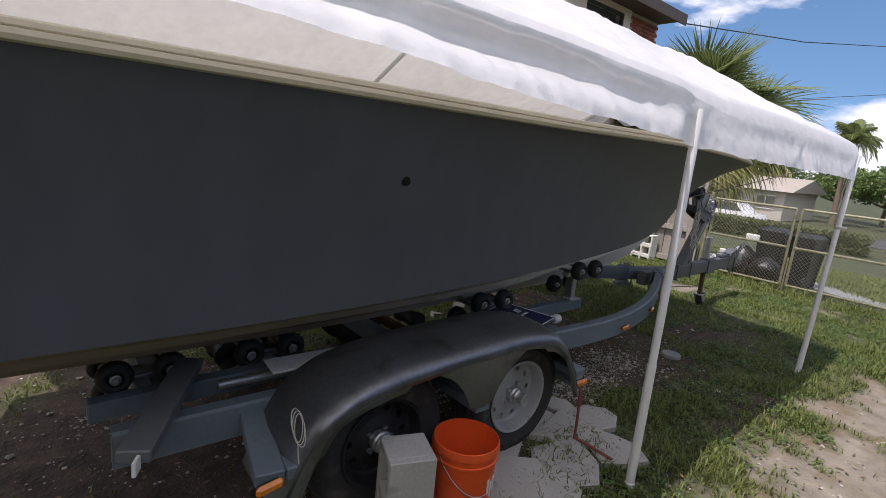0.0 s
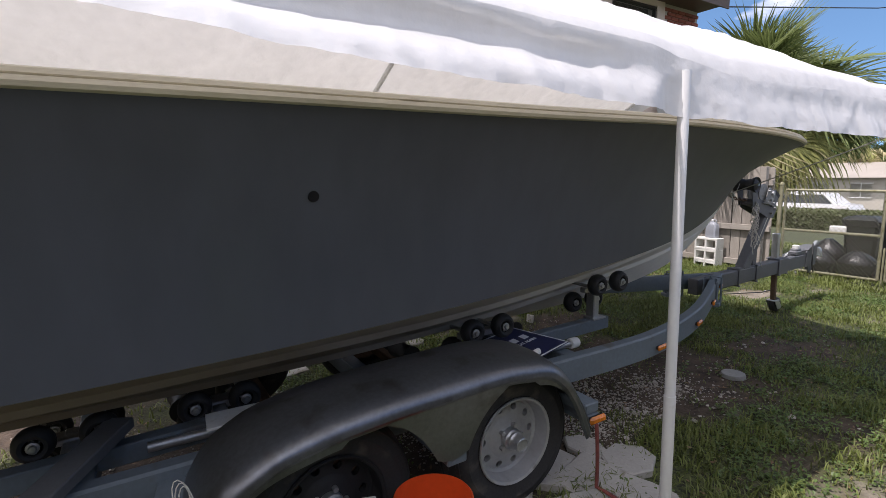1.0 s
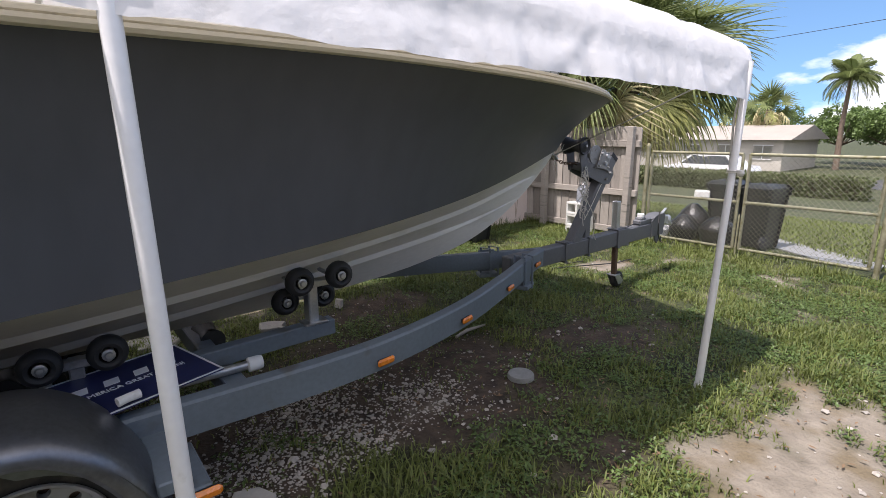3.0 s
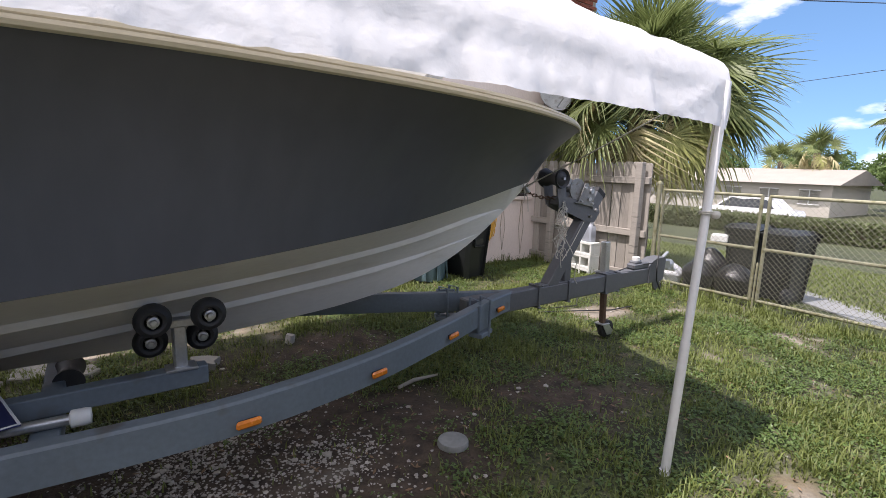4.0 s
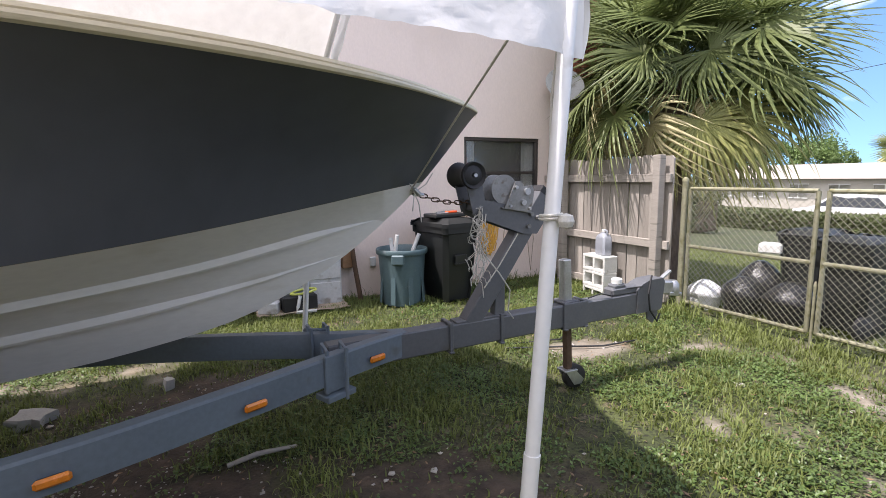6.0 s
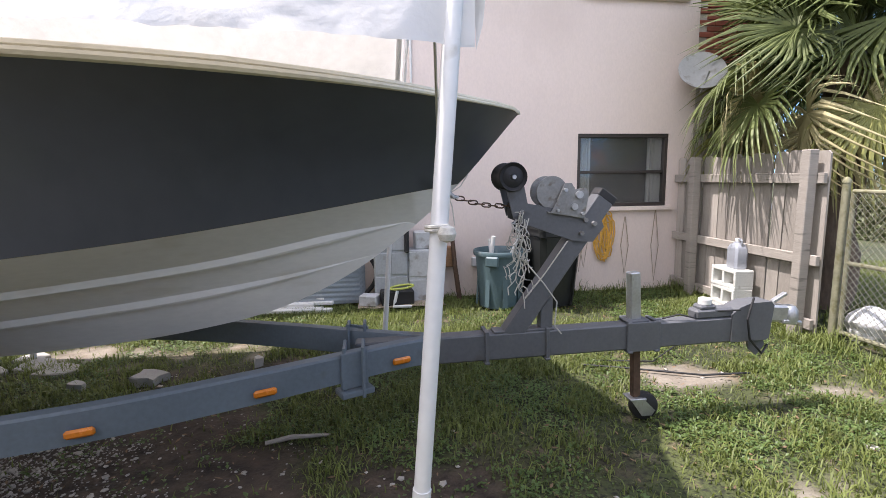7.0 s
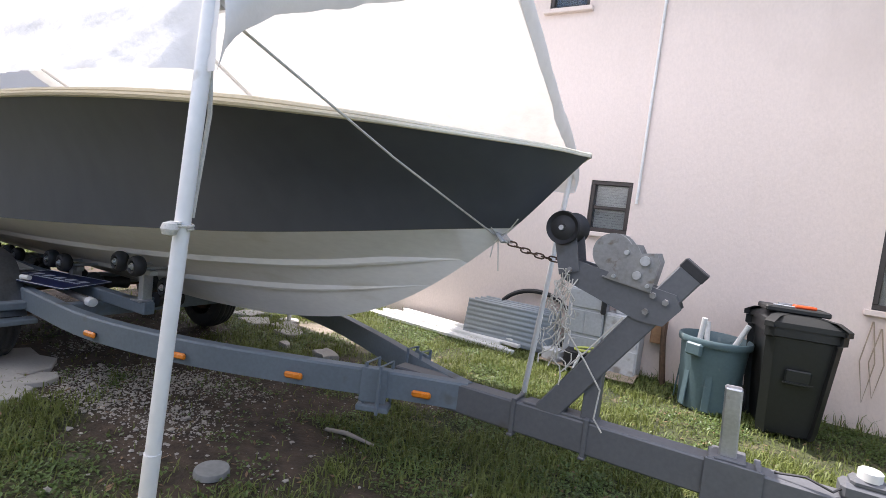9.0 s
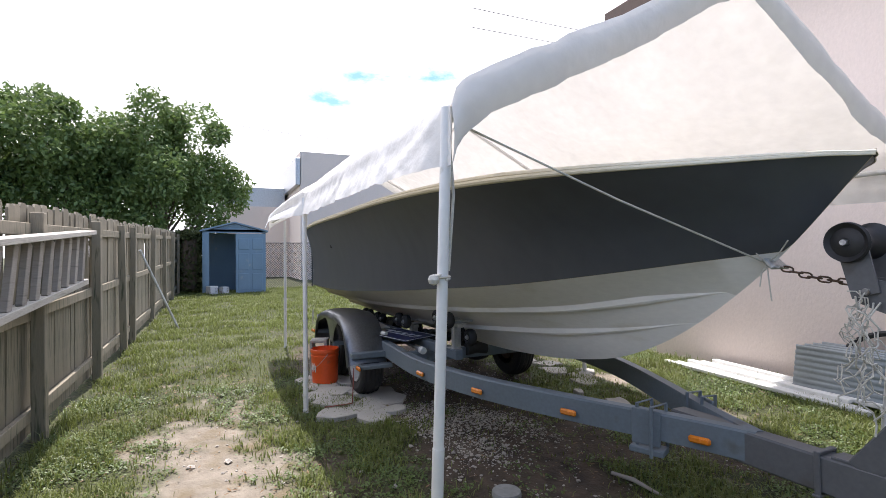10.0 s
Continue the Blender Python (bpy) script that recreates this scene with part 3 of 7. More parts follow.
def build_wheel(x, side):
    """One wheel; side -1 is the camera's side."""
    yo = YC + side * 0.965
    t = Matrix.Translation((x, yo, 0.345)) @ pose(0, 0, 0, 90 if side < 0 else -90, 0, 0)
    w = new("wheel")
    w.parent, w.matrix_basis = TR, TR.matrix_basis.inverted() @ t
    ty = M()
    tread = []
    for z in np.linspace(-0.17, -0.035, 10):
        g = 0.0 if int(round((z + 0.17) / 0.015)) % 3 else -0.009
        tread.append((0.336 + g - 3.0 * (z + 0.1025) ** 2, z))
    ty.lathe([(0.2, -0.2), (0.235, -0.21), (0.3, -0.205), (0.322, -0.185)] + tread + [(0.322, -0.02), (0.314, -0.008), (0.309, -0.011), (0.3, -0.003), (0.27, 0.004), (0.262, 0.0), (0.235, 0.0), (0.203, -0.012), (0.195, -0.03)], None, 56)
    part("tyre", ty, TYRE, w)
    rim = M()
    rim.lathe([(0.2, -0.012), (0.207, -0.004), (0.203, 0.002), (0.192, -0.004), (0.186, -0.03), (0.178, -0.07), (0.165, -0.078)], None, 40)
    # pierced disc: spokes between round holes
    n, hr = 10, 0.0175
    for k in range(n):
        a0 = 2 * math.pi * k / n
        ring_o, ring_i = [], []
        for j in range(16):
            b = 2 * math.pi * j / 16
            ring_i.append((math.cos(a0) * 0.139 + hr * math.cos(b + a0), math.sin(a0) * 0.139 + hr * math.sin(b + a0)))
            da = math.pi / n
            u, v = math.cos(b), math.sin(b)
            k2 = 1 / max(abs(u), abs(v))
            rr, aa = 0.135 + 0.03 * u * k2, a0 + da * v * k2
            ring_o.append((rr * math.cos(aa), rr * math.sin(aa)))
        zf = lambda p: -0.078 + 0.012 * (0.165 - math.hypot(*p)) / 0.06
        rim.grid([[(*p, zf(p)) for p in ring_o], [(*p, zf(p)) for p in ring_i], [(*p, zf(p) - 0.03) for p in ring_i]], closed=True)
    rim.lathe([(0.106, -0.0662), (0.09, -0.06), (0.075, -0.05), (0.045, -0.05), (0.0, -0.05)], None, 32)
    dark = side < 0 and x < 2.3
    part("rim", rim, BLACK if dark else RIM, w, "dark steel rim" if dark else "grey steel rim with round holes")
    hub = M()
    hub.lathe([(0.05, -0.052), (0.05, -0.02), (0.044, -0.012), (0.044, 0.0), (0.038, 0.006), (0.034, 0.022), (0.034, 0.04), (0.03, 0.043), (0.03, 0.036), (0.024, 0.034), (0.0, 0.034)], None, 24)
    for k in range(5):
        a = 2 * math.pi * k / 5
        hub.cyl((0.062 * math.cos(a), 0.062 * math.sin(a), -0.055), (0.062 * math.cos(a), 0.062 * math.sin(a), -0.03), 0.011, 6)
    part("hub", hub, GALV, w, "dull metal hub with lug nuts")
    drum = M()
    drum.lathe([(0.0, -0.11), (0.15, -0.11), (0.15, -0.19), (0.0, -0.19)], None, 20)
    part("brake_drum", drum, RUST, w)
    return w


AX = (1.905, 2.765)


def fender_top(x):
    """Height of the fender's upper line."""
    return float(curve([1.37, 1.42, 1.5, 1.61, 1.8, 2.0, 2.32, 2.7, 2.88, 2.99, 3.07, 3.12], [0.33, 0.46, 0.61, 0.695, 0.752, 0.774, 0.786, 0.78, 0.735, 0.635, 0.5, 0.38], x))


def build_fender(side):
    o = lambda y: YC + side * y
    m = M()
    xs = np.concatenate([np.linspace(1.37, 1.6, 14), np.linspace(1.65, 2.85, 20), np.linspace(2.88, 3.12, 14)])
    rows = []
    for x in xs:
        z = fender_top(x)
        # direction across the sheet, to thicken the rolled lip
        dz = (fender_top(x + 0.01) - fender_top(x - 0.01)) / 0.02
        nx, nz = -dz / math.hypot(1, dz), 1 / math.hypot(1, dz)
        pts = [(0.74, -0.03), (0.75, -0.004), (0.85, 0.008), (0.95, 0.008), (1.02, 0.0), (1.06, -0.009), (1.085, -0.019), (1.104, -0.032), (1.115, -0.05), (1.117, -0.066), (1.11, -0.078)]
        rows.append([(x + nx * d, o(y), z + nz * d) for y, d in pts])
    m.grid(rows)
    # outer plate, dipping between the wheels
    top, low = [], []
    for x in np.linspace(1.41, 3.09, 60):
        z = fender_top(x) - 0.06
        d = min(abs(x - AX[0]), abs(x - AX[1]))
        arch = 0.345 + math.sqrt(max(0.0, 0.385**2 - d * d)) if d < 0.385 else 0.345
        arch = min(arch, z - 0.05)
        mid = (AX[0] + AX[1]) / 2
        dip = 0.47 + 0.7 * (x - mid) ** 2 / 0.2
        lo = max(arch, dip) if AX[0] < x < AX[1] else max(arch, z - 0.1)
        top.append((x, o(1.106), z))
        low.append((x, o(1.1), min(lo, z - 0.03)))
    m.grid([top, low])
    m.grid([[(x, o(1.098), z) for x, y, z in low], [(x, o(1.098), z) for x, y, z in top]])
    f = part("fender", m, FENDER, TR, "dull grey rolled metal tandem fender", world=True)
    return f


def build_trailer():
    for side in (-1, 1):
        # curved side rail, a box channel bent inward to the tongue
        m = M()
        xs = np.concatenate([[0.95, 2.0, 2.6], np.linspace(3.0, 6.16, 34)])
        rows = []
        for x in xs:
            d = (beam_y(x + 0.02) - beam_y(x - 0.02)) / 0.04
            y = beam_y(x) if side < 0 else 2 * YC - beam_y(x)
            nx, ny = d / math.hypot(1, d), -1 / math.hypot(1, d)
            if side > 0:
                ny = -ny
            z0, z1 = 0.427 + 0.006 * max(0, x - 3.2), 0.563 + 0.006 * max(0, x - 3.2)
            pr = [(0.0, z0), (0.0, z0 + 0.01), (0.0, z1 - 0.01), (-0.01, z1), (-0.065, z1), (-0.07, z1 - 0.01), (-0.07, z0 + 0.01), (-0.065, z0)]
            rows.append([(x + nx * k, y + ny * k, z) for k, z in pr])
        m.grid(rows, closed=True)
        m.add(rows[0], [tuple(range(8))])
        m.add(rows[-1], [tuple(range(7, -1, -1))])
        part("side_rail", m, TRAILER, TR, "grey-blue curved steel side rail", world=True)
        # clamp plate with u-bolts where the rail meets the tongue
        p = M()
        x0 = 5.72
        y0 = beam_y(x0) - 0.006 if side < 0 else 2 * YC - beam_y(x0) + 0.006
        ang = math.degrees(math.atan((beam_y(x0 + 0.1) - beam_y(x0 - 0.1)) / 0.2)) * (1 if side < 0 else -1)
        p.box((x0, y0, 0.5), (0.14, 0.02, 0.18), (0, 0, ang), 0.004)
        p.box((x0, y0 + 0.02 * -side, 0.385), (0.17, 0.1, 0.03), (0, 0, ang), 0.004)
        part("clamp_plate", p, TRAILER, TR, world=True)
        for dx in (-0.045, 0.045):
            u = M()
            u.tube([(x0 + dx, y0 + side * 0.014, 0.36), (x0 + dx, y0 + side * 0.014, 0.612), (x0 + dx, y0 - side * 0.09, 0.618), (x0 + dx, y0 - side * 0.1, 0.4)], 0.009, 8)
            part("u_bolt", u, TRAILER, TR, world=True)
        build_fender(side)
        for x in AX:
            build_wheel(x, side)
        # fender braces
        for x in (1.46, 2.36, 3.12):
            b = M()
            b.box((x, YC + side * 0.86, 0.46), (0.09, 0.46, 0.05), (0, 0, 0), 0.006)
            part("fender_bracket", b, TRAILER, TR, world=True)
    # cross members
    for x in (1.15, 2.36, 3.45):
        half = YC - beam_y(x) - 0.06
        b = M()
        b.beam((x, YC - half, 0.47), (x, YC + half, 0.47), 0.08, 0.1, 0.006)
        part("cross_member", b, TRAILER, TR, world=True)
    for x in AX:
        b = M()
        b.beam((x, YC - 0.8, 0.33), (x, YC + 0.8, 0.33), 0.06, 0.06, 0.008)
        part("axle", b, RUST, TR, world=True)
    # tongue
    t = M()
    t.beam((5.72, YC, 0.495), (7.98, YC, 0.531), 0.1, 0.147, 0.008)
    part("tongue", t, TONGUE, TR, "dark grey square steel tongue", world=True)


build_trailer()


def marker_light(x, y, z, ang, parent, size=(0.1, 0.02, 0.035)):
    m = M()
    m.box((0, 0, 0), (size[0] - 0.02, 0.014, size[2] - 0.01), (0, 0, 0), 0.003)
    ob = part("marker_light", m, BLACK, parent)
    ob.matrix_basis = parent.matrix_basis.inverted() @ pose(x, y, z, 0, 0, ang)
    lens = M()
    lens.box((0, -0.012, 0), size, (0, 0, 0), 0.012)
    part("lens", lens, AMBER, ob, "amber plastic lens")
    return ob


for mx, mz in ((4.079, 0.478), (4.717, 0.487), (5.337, 0.492), (5.952, 0.496)):
    slope = math.degrees(math.atan((beam_y(mx + 0.05) - beam_y(mx - 0.05)) / 0.1))
    marker_light(mx, beam_y(mx) - 0.008, mz, slope, TR)
    marker_light(mx, 2 * YC - beam_y(mx) + 0.008, mz, 180 - slope, TR)


# ---------------- canopy ----------------
LEGS = [(-0.15, -0.12, 2.05), (3.1, 3.075, 1.82), (5.885, 6.035, 1.83)]  # foot and head along x, and how far out
Y0, Y1, EAVE, RIDGE = 1.83, 4.95, 1.93, 2.80


def crease(a, b, k):
    """Sharp folds along a wandering line."""
    return max(0.0, 1 - 5 * abs(noise.noise((a, b, k))))


def roof_point(u, v):
    """u along the canopy from 0 to 1, v across from 0 (near eave) to 1 (far eave), with a rounded eave."""
    x = -0.15 + 6.22 * u
    d = (Y1 - Y0) / 2 * (1 - abs(2 * v - 1))
    crisp = float(np.interp(d, [0.0, 0.012, 0.05, 0.16, 0.54, 1.56], [EAVE + 0.03, EAVE + 0.062, EAVE + 0.09, EAVE + 0.135, 2.26, RIDGE]))
    bent = float(np.interp(d, [0.0, 0.008, 0.025, 0.055, 0.1, 0.16, 0.54, 1.56], [EAVE - 0.03, EAVE + 0.012, EAVE + 0.045, EAVE + 0.077, EAVE + 0.105, EAVE + 0.13, 2.26, RIDGE]))
    k = min(1.0, max(0.0, (3.4 - x) / 0.5))  # the eave is a sharp fold over the rear bay and rounded over the front one
    z = bent + (crisp - bent) * k
    bay = abs(math.sin(2 * math.pi * (x - 0.0) / 6.1)) ** 0.7
    k = d / 1.56
    z -= 0.12 * bay * math.sin(math.pi * k) - 0.03 * bay * (1 - k)
    q = min(1.0, 0.12 + 3.5 * d)
    z -= q * (0.014 * noise.noise((x * 2.1, d * 3, 0.3 + v)) + 0.022 * noise.noise((x * 0.8, d * 2, 9.3 + v)) * min(1, d * 4) + 0.004 * noise.noise((x * 7, d * 9, 1 + v)) + 0.009 * noise.noise((x * 2.6, d * 7, 4 + v)) * max(0.0, 1 - d / 0.7))
    z -= q * (0.012 * crease(x * 1.2 + d, d * 2.2 + v, 3.0) + 0.008 * crease(x * 3.3 - d * 2, d * 4.0, 8.0 + v) + 0.004 * crease(x * 7.1 + d * 5, d * 8.0, 14.0 + v))
    return x, Y0 + (Y1 - Y0) * v, z


SKIRT_LOW = ([-0.15, 0.6, 1.16, 1.42, 1.7, 2.2, 2.8, 3.1, 3.6, 4.3, 5.2, 5.84, 6.07], [1.79, 1.825, 1.825, 1.81, 1.788, 1.77, 1.753, 1.745, 1.722, 1.718, 1.714, 1.7, 1.695])


def build_canopy():
    can = thing("canopy_tent", (2.95, 3.4, 0), "white tarpaulin carport canopy on white steel legs over the boat", "canopy")
    nu = 300
    vs = np.concatenate([[0, 0.006, 0.014, 0.022, 0.036, 0.05], np.linspace(0.075, 0.925, 70), [0.95, 0.964, 0.978, 0.986, 0.994, 1.0]])
    m = M()
    m.grid([[roof_point(i / nu, v) for v in vs] for i in range(nu + 1)])
    part("roof_cover", m, CANVAS, can, "white wrinkled tarpaulin roof", world=True, smooth=180, fix=False)
    for v, sgn in ((0, -1), (1, 1)):
        sk = M()
        rs = []
        for i in range(nu + 1):
            x, y, z = roof_point(i / nu, v)
            w = 0.014 * noise.noise((x * 2.5, v, 2)) + 0.004 * math.sin(x * 11 + 3 * noise.noise((x * 1.3, 0, v))) + 0.004 * noise.noise((x * 15, v, 5))
            w += 0.012 * crease(x * 1.3, v, 6.0) - 0.008 * crease(x * 3.1, v, 11.0)
            fold = math.exp(-((x - 3.1) / 0.06) ** 2)
            w += 0.02 * fold - 0.04 * math.exp(-((x - 2.98) / 0.06) ** 2)
            low = float(np.interp(x, *SKIRT_LOW)) - 0.015 * fold + 0.008 * noise.noise((x * 5, 4, v)) + 0.005 * noise.noise((x * 21, 4, v))
            frame_near = math.exp(-((x - 3.08) / 0.1) ** 2) + math.exp(-((x - 6.06) / 0.12) ** 2)
            sag = abs(math.sin(2 * math.pi * x / 6.1)) * (1.0 if x < 3.08 else 0.12)
            row = []
            for q in (0, 0.08, 0.2, 0.32, 0.44, 0.56, 0.68, 0.8, 0.9, 1.0):
                # hollow under the eave pipe, then flared out to the hem
                out = (0.05 + 0.06 * sag - 0.05 * frame_near) * q - 0.075 * sag * math.sin(math.pi * min(1.0, q / 0.8)) ** 2
                out += 0.9 * q * w + 0.003 * noise.noise((x * 14, q * 3, v)) + 0.011 * crease(x * 2.2 + q * 0.9, q * 0.8, 21.0 + v) * math.sin(math.pi * q)
                out += 0.005 * crease(x * 6.0 - q * 1.6, q * 1.7, 31.0 + v) * q
                row.append((x, y + sgn * (0.004 + out), z + (low - z) * q))
            rs.append(row)
        sk.grid(rs)
        part("skirt", sk, CANVAS, can, "hanging white tarpaulin skirt", world=True, smooth=180, fix=False)
    for u, sgn in ((0, -1), (1, 1)):
        sk = M()
        rs = []
        for v in np.concatenate([[0, 0.006, 0.014, 0.022, 0.036], np.linspace(0.05, 0.95, 50), [0.964, 0.978, 0.986, 0.994, 1.0]]):
            x, y, z = roof_point(u, v)
            w = 0.012 * noise.noise((y * 5, u, 2)) + 0.008 * noise.noise((y * 17, u, 6))
            e = abs(2 * v - 1)
            h = 0.17 + 0.02 * noise.noise((y * 4, 2, u)) + 0.04 * max(0.0, e - 0.9) / 0.1
            rs.append([(x + sgn * (0.004 + 0.02 * math.sin(math.pi * q) + w * q), y, z - h * q) for q in (0, 0.25, 0.5, 0.75, 1)])
        sk.grid(rs)
        part("gable_skirt", sk, CANVAS, can, "white tarpaulin gable skirt", world=True, smooth=180, fix=False)
    for foot, head, yl in LEGS:
        for y in (yl, Y1 - 0.01):
            leg = M()
            f, h = Vector((foot, y, 0)), Vector((head, y, EAVE - 0.03))
            mid = f.lerp(h, 0.36)
            leg.cyl(f, mid, 0.0225, 14)
            leg.cyl(mid, h, 0.02, 14)
            leg.lathe([(0.0, 0.0), (0.026, 0.0), (0.026, 0.03), (0.0215, 0.034)], Matrix.Translation(f), 14)
            part("leg", leg, POLE, can, world=True)
        raft = M()
        raft.tube([(head, Y0 + 0.03, EAVE - 0.04), (head, Y0 + 0.16, EAVE + 0.08), (head, (Y0 + Y1) / 2, RIDGE - 0.08), (head, Y1 - 0.16, EAVE + 0.08), (head, Y1 - 0.03, EAVE - 0.04)], 0.018, 10)
        part("rafter", raft, POLE, can, world=True)
    for y, z in ((Y0 + 0.04, EAVE - 0.05), ((Y0 + Y1) / 2, RIDGE - 0.1), (Y1 - 0.04, EAVE - 0.05)):
        p = M()
        p.tube([(-0.1, y, z), (6.03, y, z)], 0.018, 10)
        part("purlin", p, POLE, can, world=True)


build_canopy()


# ---------------- house ----------------
WALL_Y = 6.52


def wall_with_holes(m, x0, x1, z0, z1, y, depth, holes, mi=0):
    """A wall slab facing -y with rectangular openings (x0, x1, z0, z1) through it."""
    xs = sorted({x0, x1, *[h[0] for h in holes], *[h[1] for h in holes]})
    zs = sorted({z0, z1, *[h[2] for h in holes], *[h[3] for h in holes]})
    for a, b in zip(xs, xs[1:]):
        for c, d in zip(zs, zs[1:]):
            if not any(h[0] <= (a + b) / 2 <= h[1] and h[2] <= (c + d) / 2 <= h[3] for h in holes):
                m.add([(a, y, c), (b, y, c), (b, y, d), (a, y, d)], [(0, 1, 2, 3)], mi)
                m.add([(a, y + depth, c), (b, y + depth, c), (b, y + depth, d), (a, y + depth, d)], [(3, 2, 1, 0)], mi)
    for a, b, c, d in holes + [(x0, x1, z0, z1)]:
        m.add([(a, y, c), (b, y, c), (b, y, d), (a, y, d), (a, y + depth, c), (b, y + depth, c), (b, y + depth, d), (a, y + depth, d)],
              [(0, 1, 5, 4), (1, 2, 6, 5), (2, 3, 7, 6), (3, 0, 4, 7)], mi)
    return m


def build_window(house, x0, x1, z0, z1, split=0.52, curtain=True, glass=None):
    """A sash window set into the wall."""
    cx, cz, w, h = (x0 + x1) / 2, (z0 + z1) / 2, x1 - x0, z1 - z0
    f = M()
    y = WALL_Y + 0.05
    t = 0.045
    for c, s in (((cx, y, z1 - t / 2), (w, 0.07, t)), ((cx, y, z0 + t / 2), (w, 0.07, t)), ((x0 + t / 2, y, cz), (t, 0.07, h - 2 * t)), ((x1 - t / 2, y, cz), (t, 0.07, h - 2 * t)),
                 ((cx, y + 0.005, z0 + h * (1 - split)), (w - 2 * t, 0.05, 0.035))):
        f.box(c, s, (0, 0, 0), 0.005)
    win = part("window", f, BRONZE, house, "dark bronze aluminium sash window", world=True)
    for a, b in ((z0 + t, z0 + h * (1 - split) - 0.018), (z0 + h * (1 - split) + 0.018, z1 - t)):
        g = M()
        g.box((cx, y + 0.012, (a + b) / 2), (w - 2 * t, 0.006, b - a))
        part("pane", g, GLASS if glass is None else glass, win, world=True)
    s = M()
    s.box((cx, WALL_Y - 0.02, z0 - 0.025), (w + 0.1, 0.08, 0.05), (0, 0, 0), 0.006)
    part("window_sill", s, STUCCO, win, world=True)
    return win


CLEAR = mat("clear_glass", (0.75, 0.8, 0.8), 0.03, var=0.03, scale=1, bump=0.0, transmission=0.85)


def build_house():
    house = thing("house", (5.8, 7.5, 0), "two-storey pale pink stucco house with brown eaves and a brick corner", "house")
    holes = [(8.27, 9.44, 1.045, 1.925), (5.79, 6.22, 1.42, 1.97), (8.35, 9.55, 3.5, 4.45), (5.05, 5.5, 3.83, 4.4)]
    w = M()
    wall_with_holes(w, 2.7, 9.76, -0.05, 4.75, WALL_Y, 0.2, holes)
    part("wall", w, STUCCO, house, "pale pink rough stucco wall", world=True, fix=False, smooth=0)
    b = M()
    b.box((10.28, WALL_Y + 0.13, 2.35), (1.04, 0.2, 4.75))
    brick_wall = part("brick_wall", b, MORTAR, house, "red brick wall panel", world=True)
    e = M()
    for x, d in ((2.8, 5.0), (10.7, 5.0)):
        e.box((x, WALL_Y + 0.35 + d / 2, 2.35), (0.18, d, 4.75))
    e.box((6.75, WALL_Y + 5.5, 2.35), (8.0, 0.2, 4.75))
    part("side_wall", e, STUCCO, house, world=True)
    r = M()
    r.add([(2.4, WALL_Y - 0.5, 4.55), (10.85, WALL_Y - 0.5, 4.55), (10.85, WALL_Y + 6, 4.55), (2.4, WALL_Y + 6, 4.55), (2.4, WALL_Y + 2.7, 6.1), (10.85, WALL_Y + 2.7, 6.1)],
          [(0, 1, 5, 4), (1, 2, 5), (2, 3, 4, 5), (3, 0, 4), (3, 2, 1, 0)])
    part("roof", r, BROWN, house, "brown pitched roof", world=True, smooth=0)
    fa = M()
    fa.box((6.62, WALL_Y - 0.52, 4.57), (8.5, 0.03, 0.2), (0, 0, 0), 0.004)
    part("fascia", fa, BROWN, house, "dark brown fascia board", world=True)
    build_window(house, 8.27, 9.44, 1.045, 1.925)
    build_window(house, 5.79, 6.22, 1.42, 1.97)
    bl = M()
    # the slats past the half-drawn blind imitate the lower pane's bright reflection
    for i in range(17):
        bl.box((6.005, WALL_Y + 0.13, 1.93 - 0.028 * i), (0.34, 0.004, 0.026), (20, 0, 0))
    part("blind", bl, WHITE, house, "pale blind, its lower slats standing in for the bright lower pane", world=True)
    build_window(house, 8.35, 9.55, 3.5, 4.45)
    build_window(house, 5.05, 5.5, 3.83, 4.4)
    for x in (8.36, 9.35):
        c = M()
        c.grid([[(x - 0.12 + 0.24 * k / 14, WALL_Y + 0.13 + 0.015 * math.sin(k * 2.2), z) for k in range(15)] for z in (1.06, 1.91)])
        part("curtain", c, CURTAIN, house, "grey hanging curtain", world=True)
    # a dark sheet behind each opening stands in for the unlit room
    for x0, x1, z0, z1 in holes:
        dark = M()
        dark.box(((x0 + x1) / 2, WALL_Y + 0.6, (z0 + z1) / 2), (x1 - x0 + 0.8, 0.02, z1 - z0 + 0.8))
        part("dark_room_panel", dark, BRONZE, house, "dark panel standing in for the unlit room behind the window", world=True)
    pipe = M()
    pipe.tube([(6.28, WALL_Y - 0.02, 1.75), (6.28, WALL_Y - 0.02, 4.5)], 0.014, 8)
    part("conduit", pipe, WHITE, house, "thin white wall conduit", world=True)
    return house, brick_wall


HOUSE, BRICK_WALL = build_house()


# ---------------- fences ----------------
def picket_mesh(w, h, t=0.018, dog=True):
    m = M()
    c = 0.025
    out = [(-w / 2, 0, 0), (w / 2, 0, 0), (w / 2, 0, h - c), (w / 2 - c, 0, h), (-w / 2 + c, 0, h), (-w / 2, 0, h - c)]
    m.prism(out, (0, -t / 2, 0), (0, t / 2, 0))
    return m


PICKETS = {}


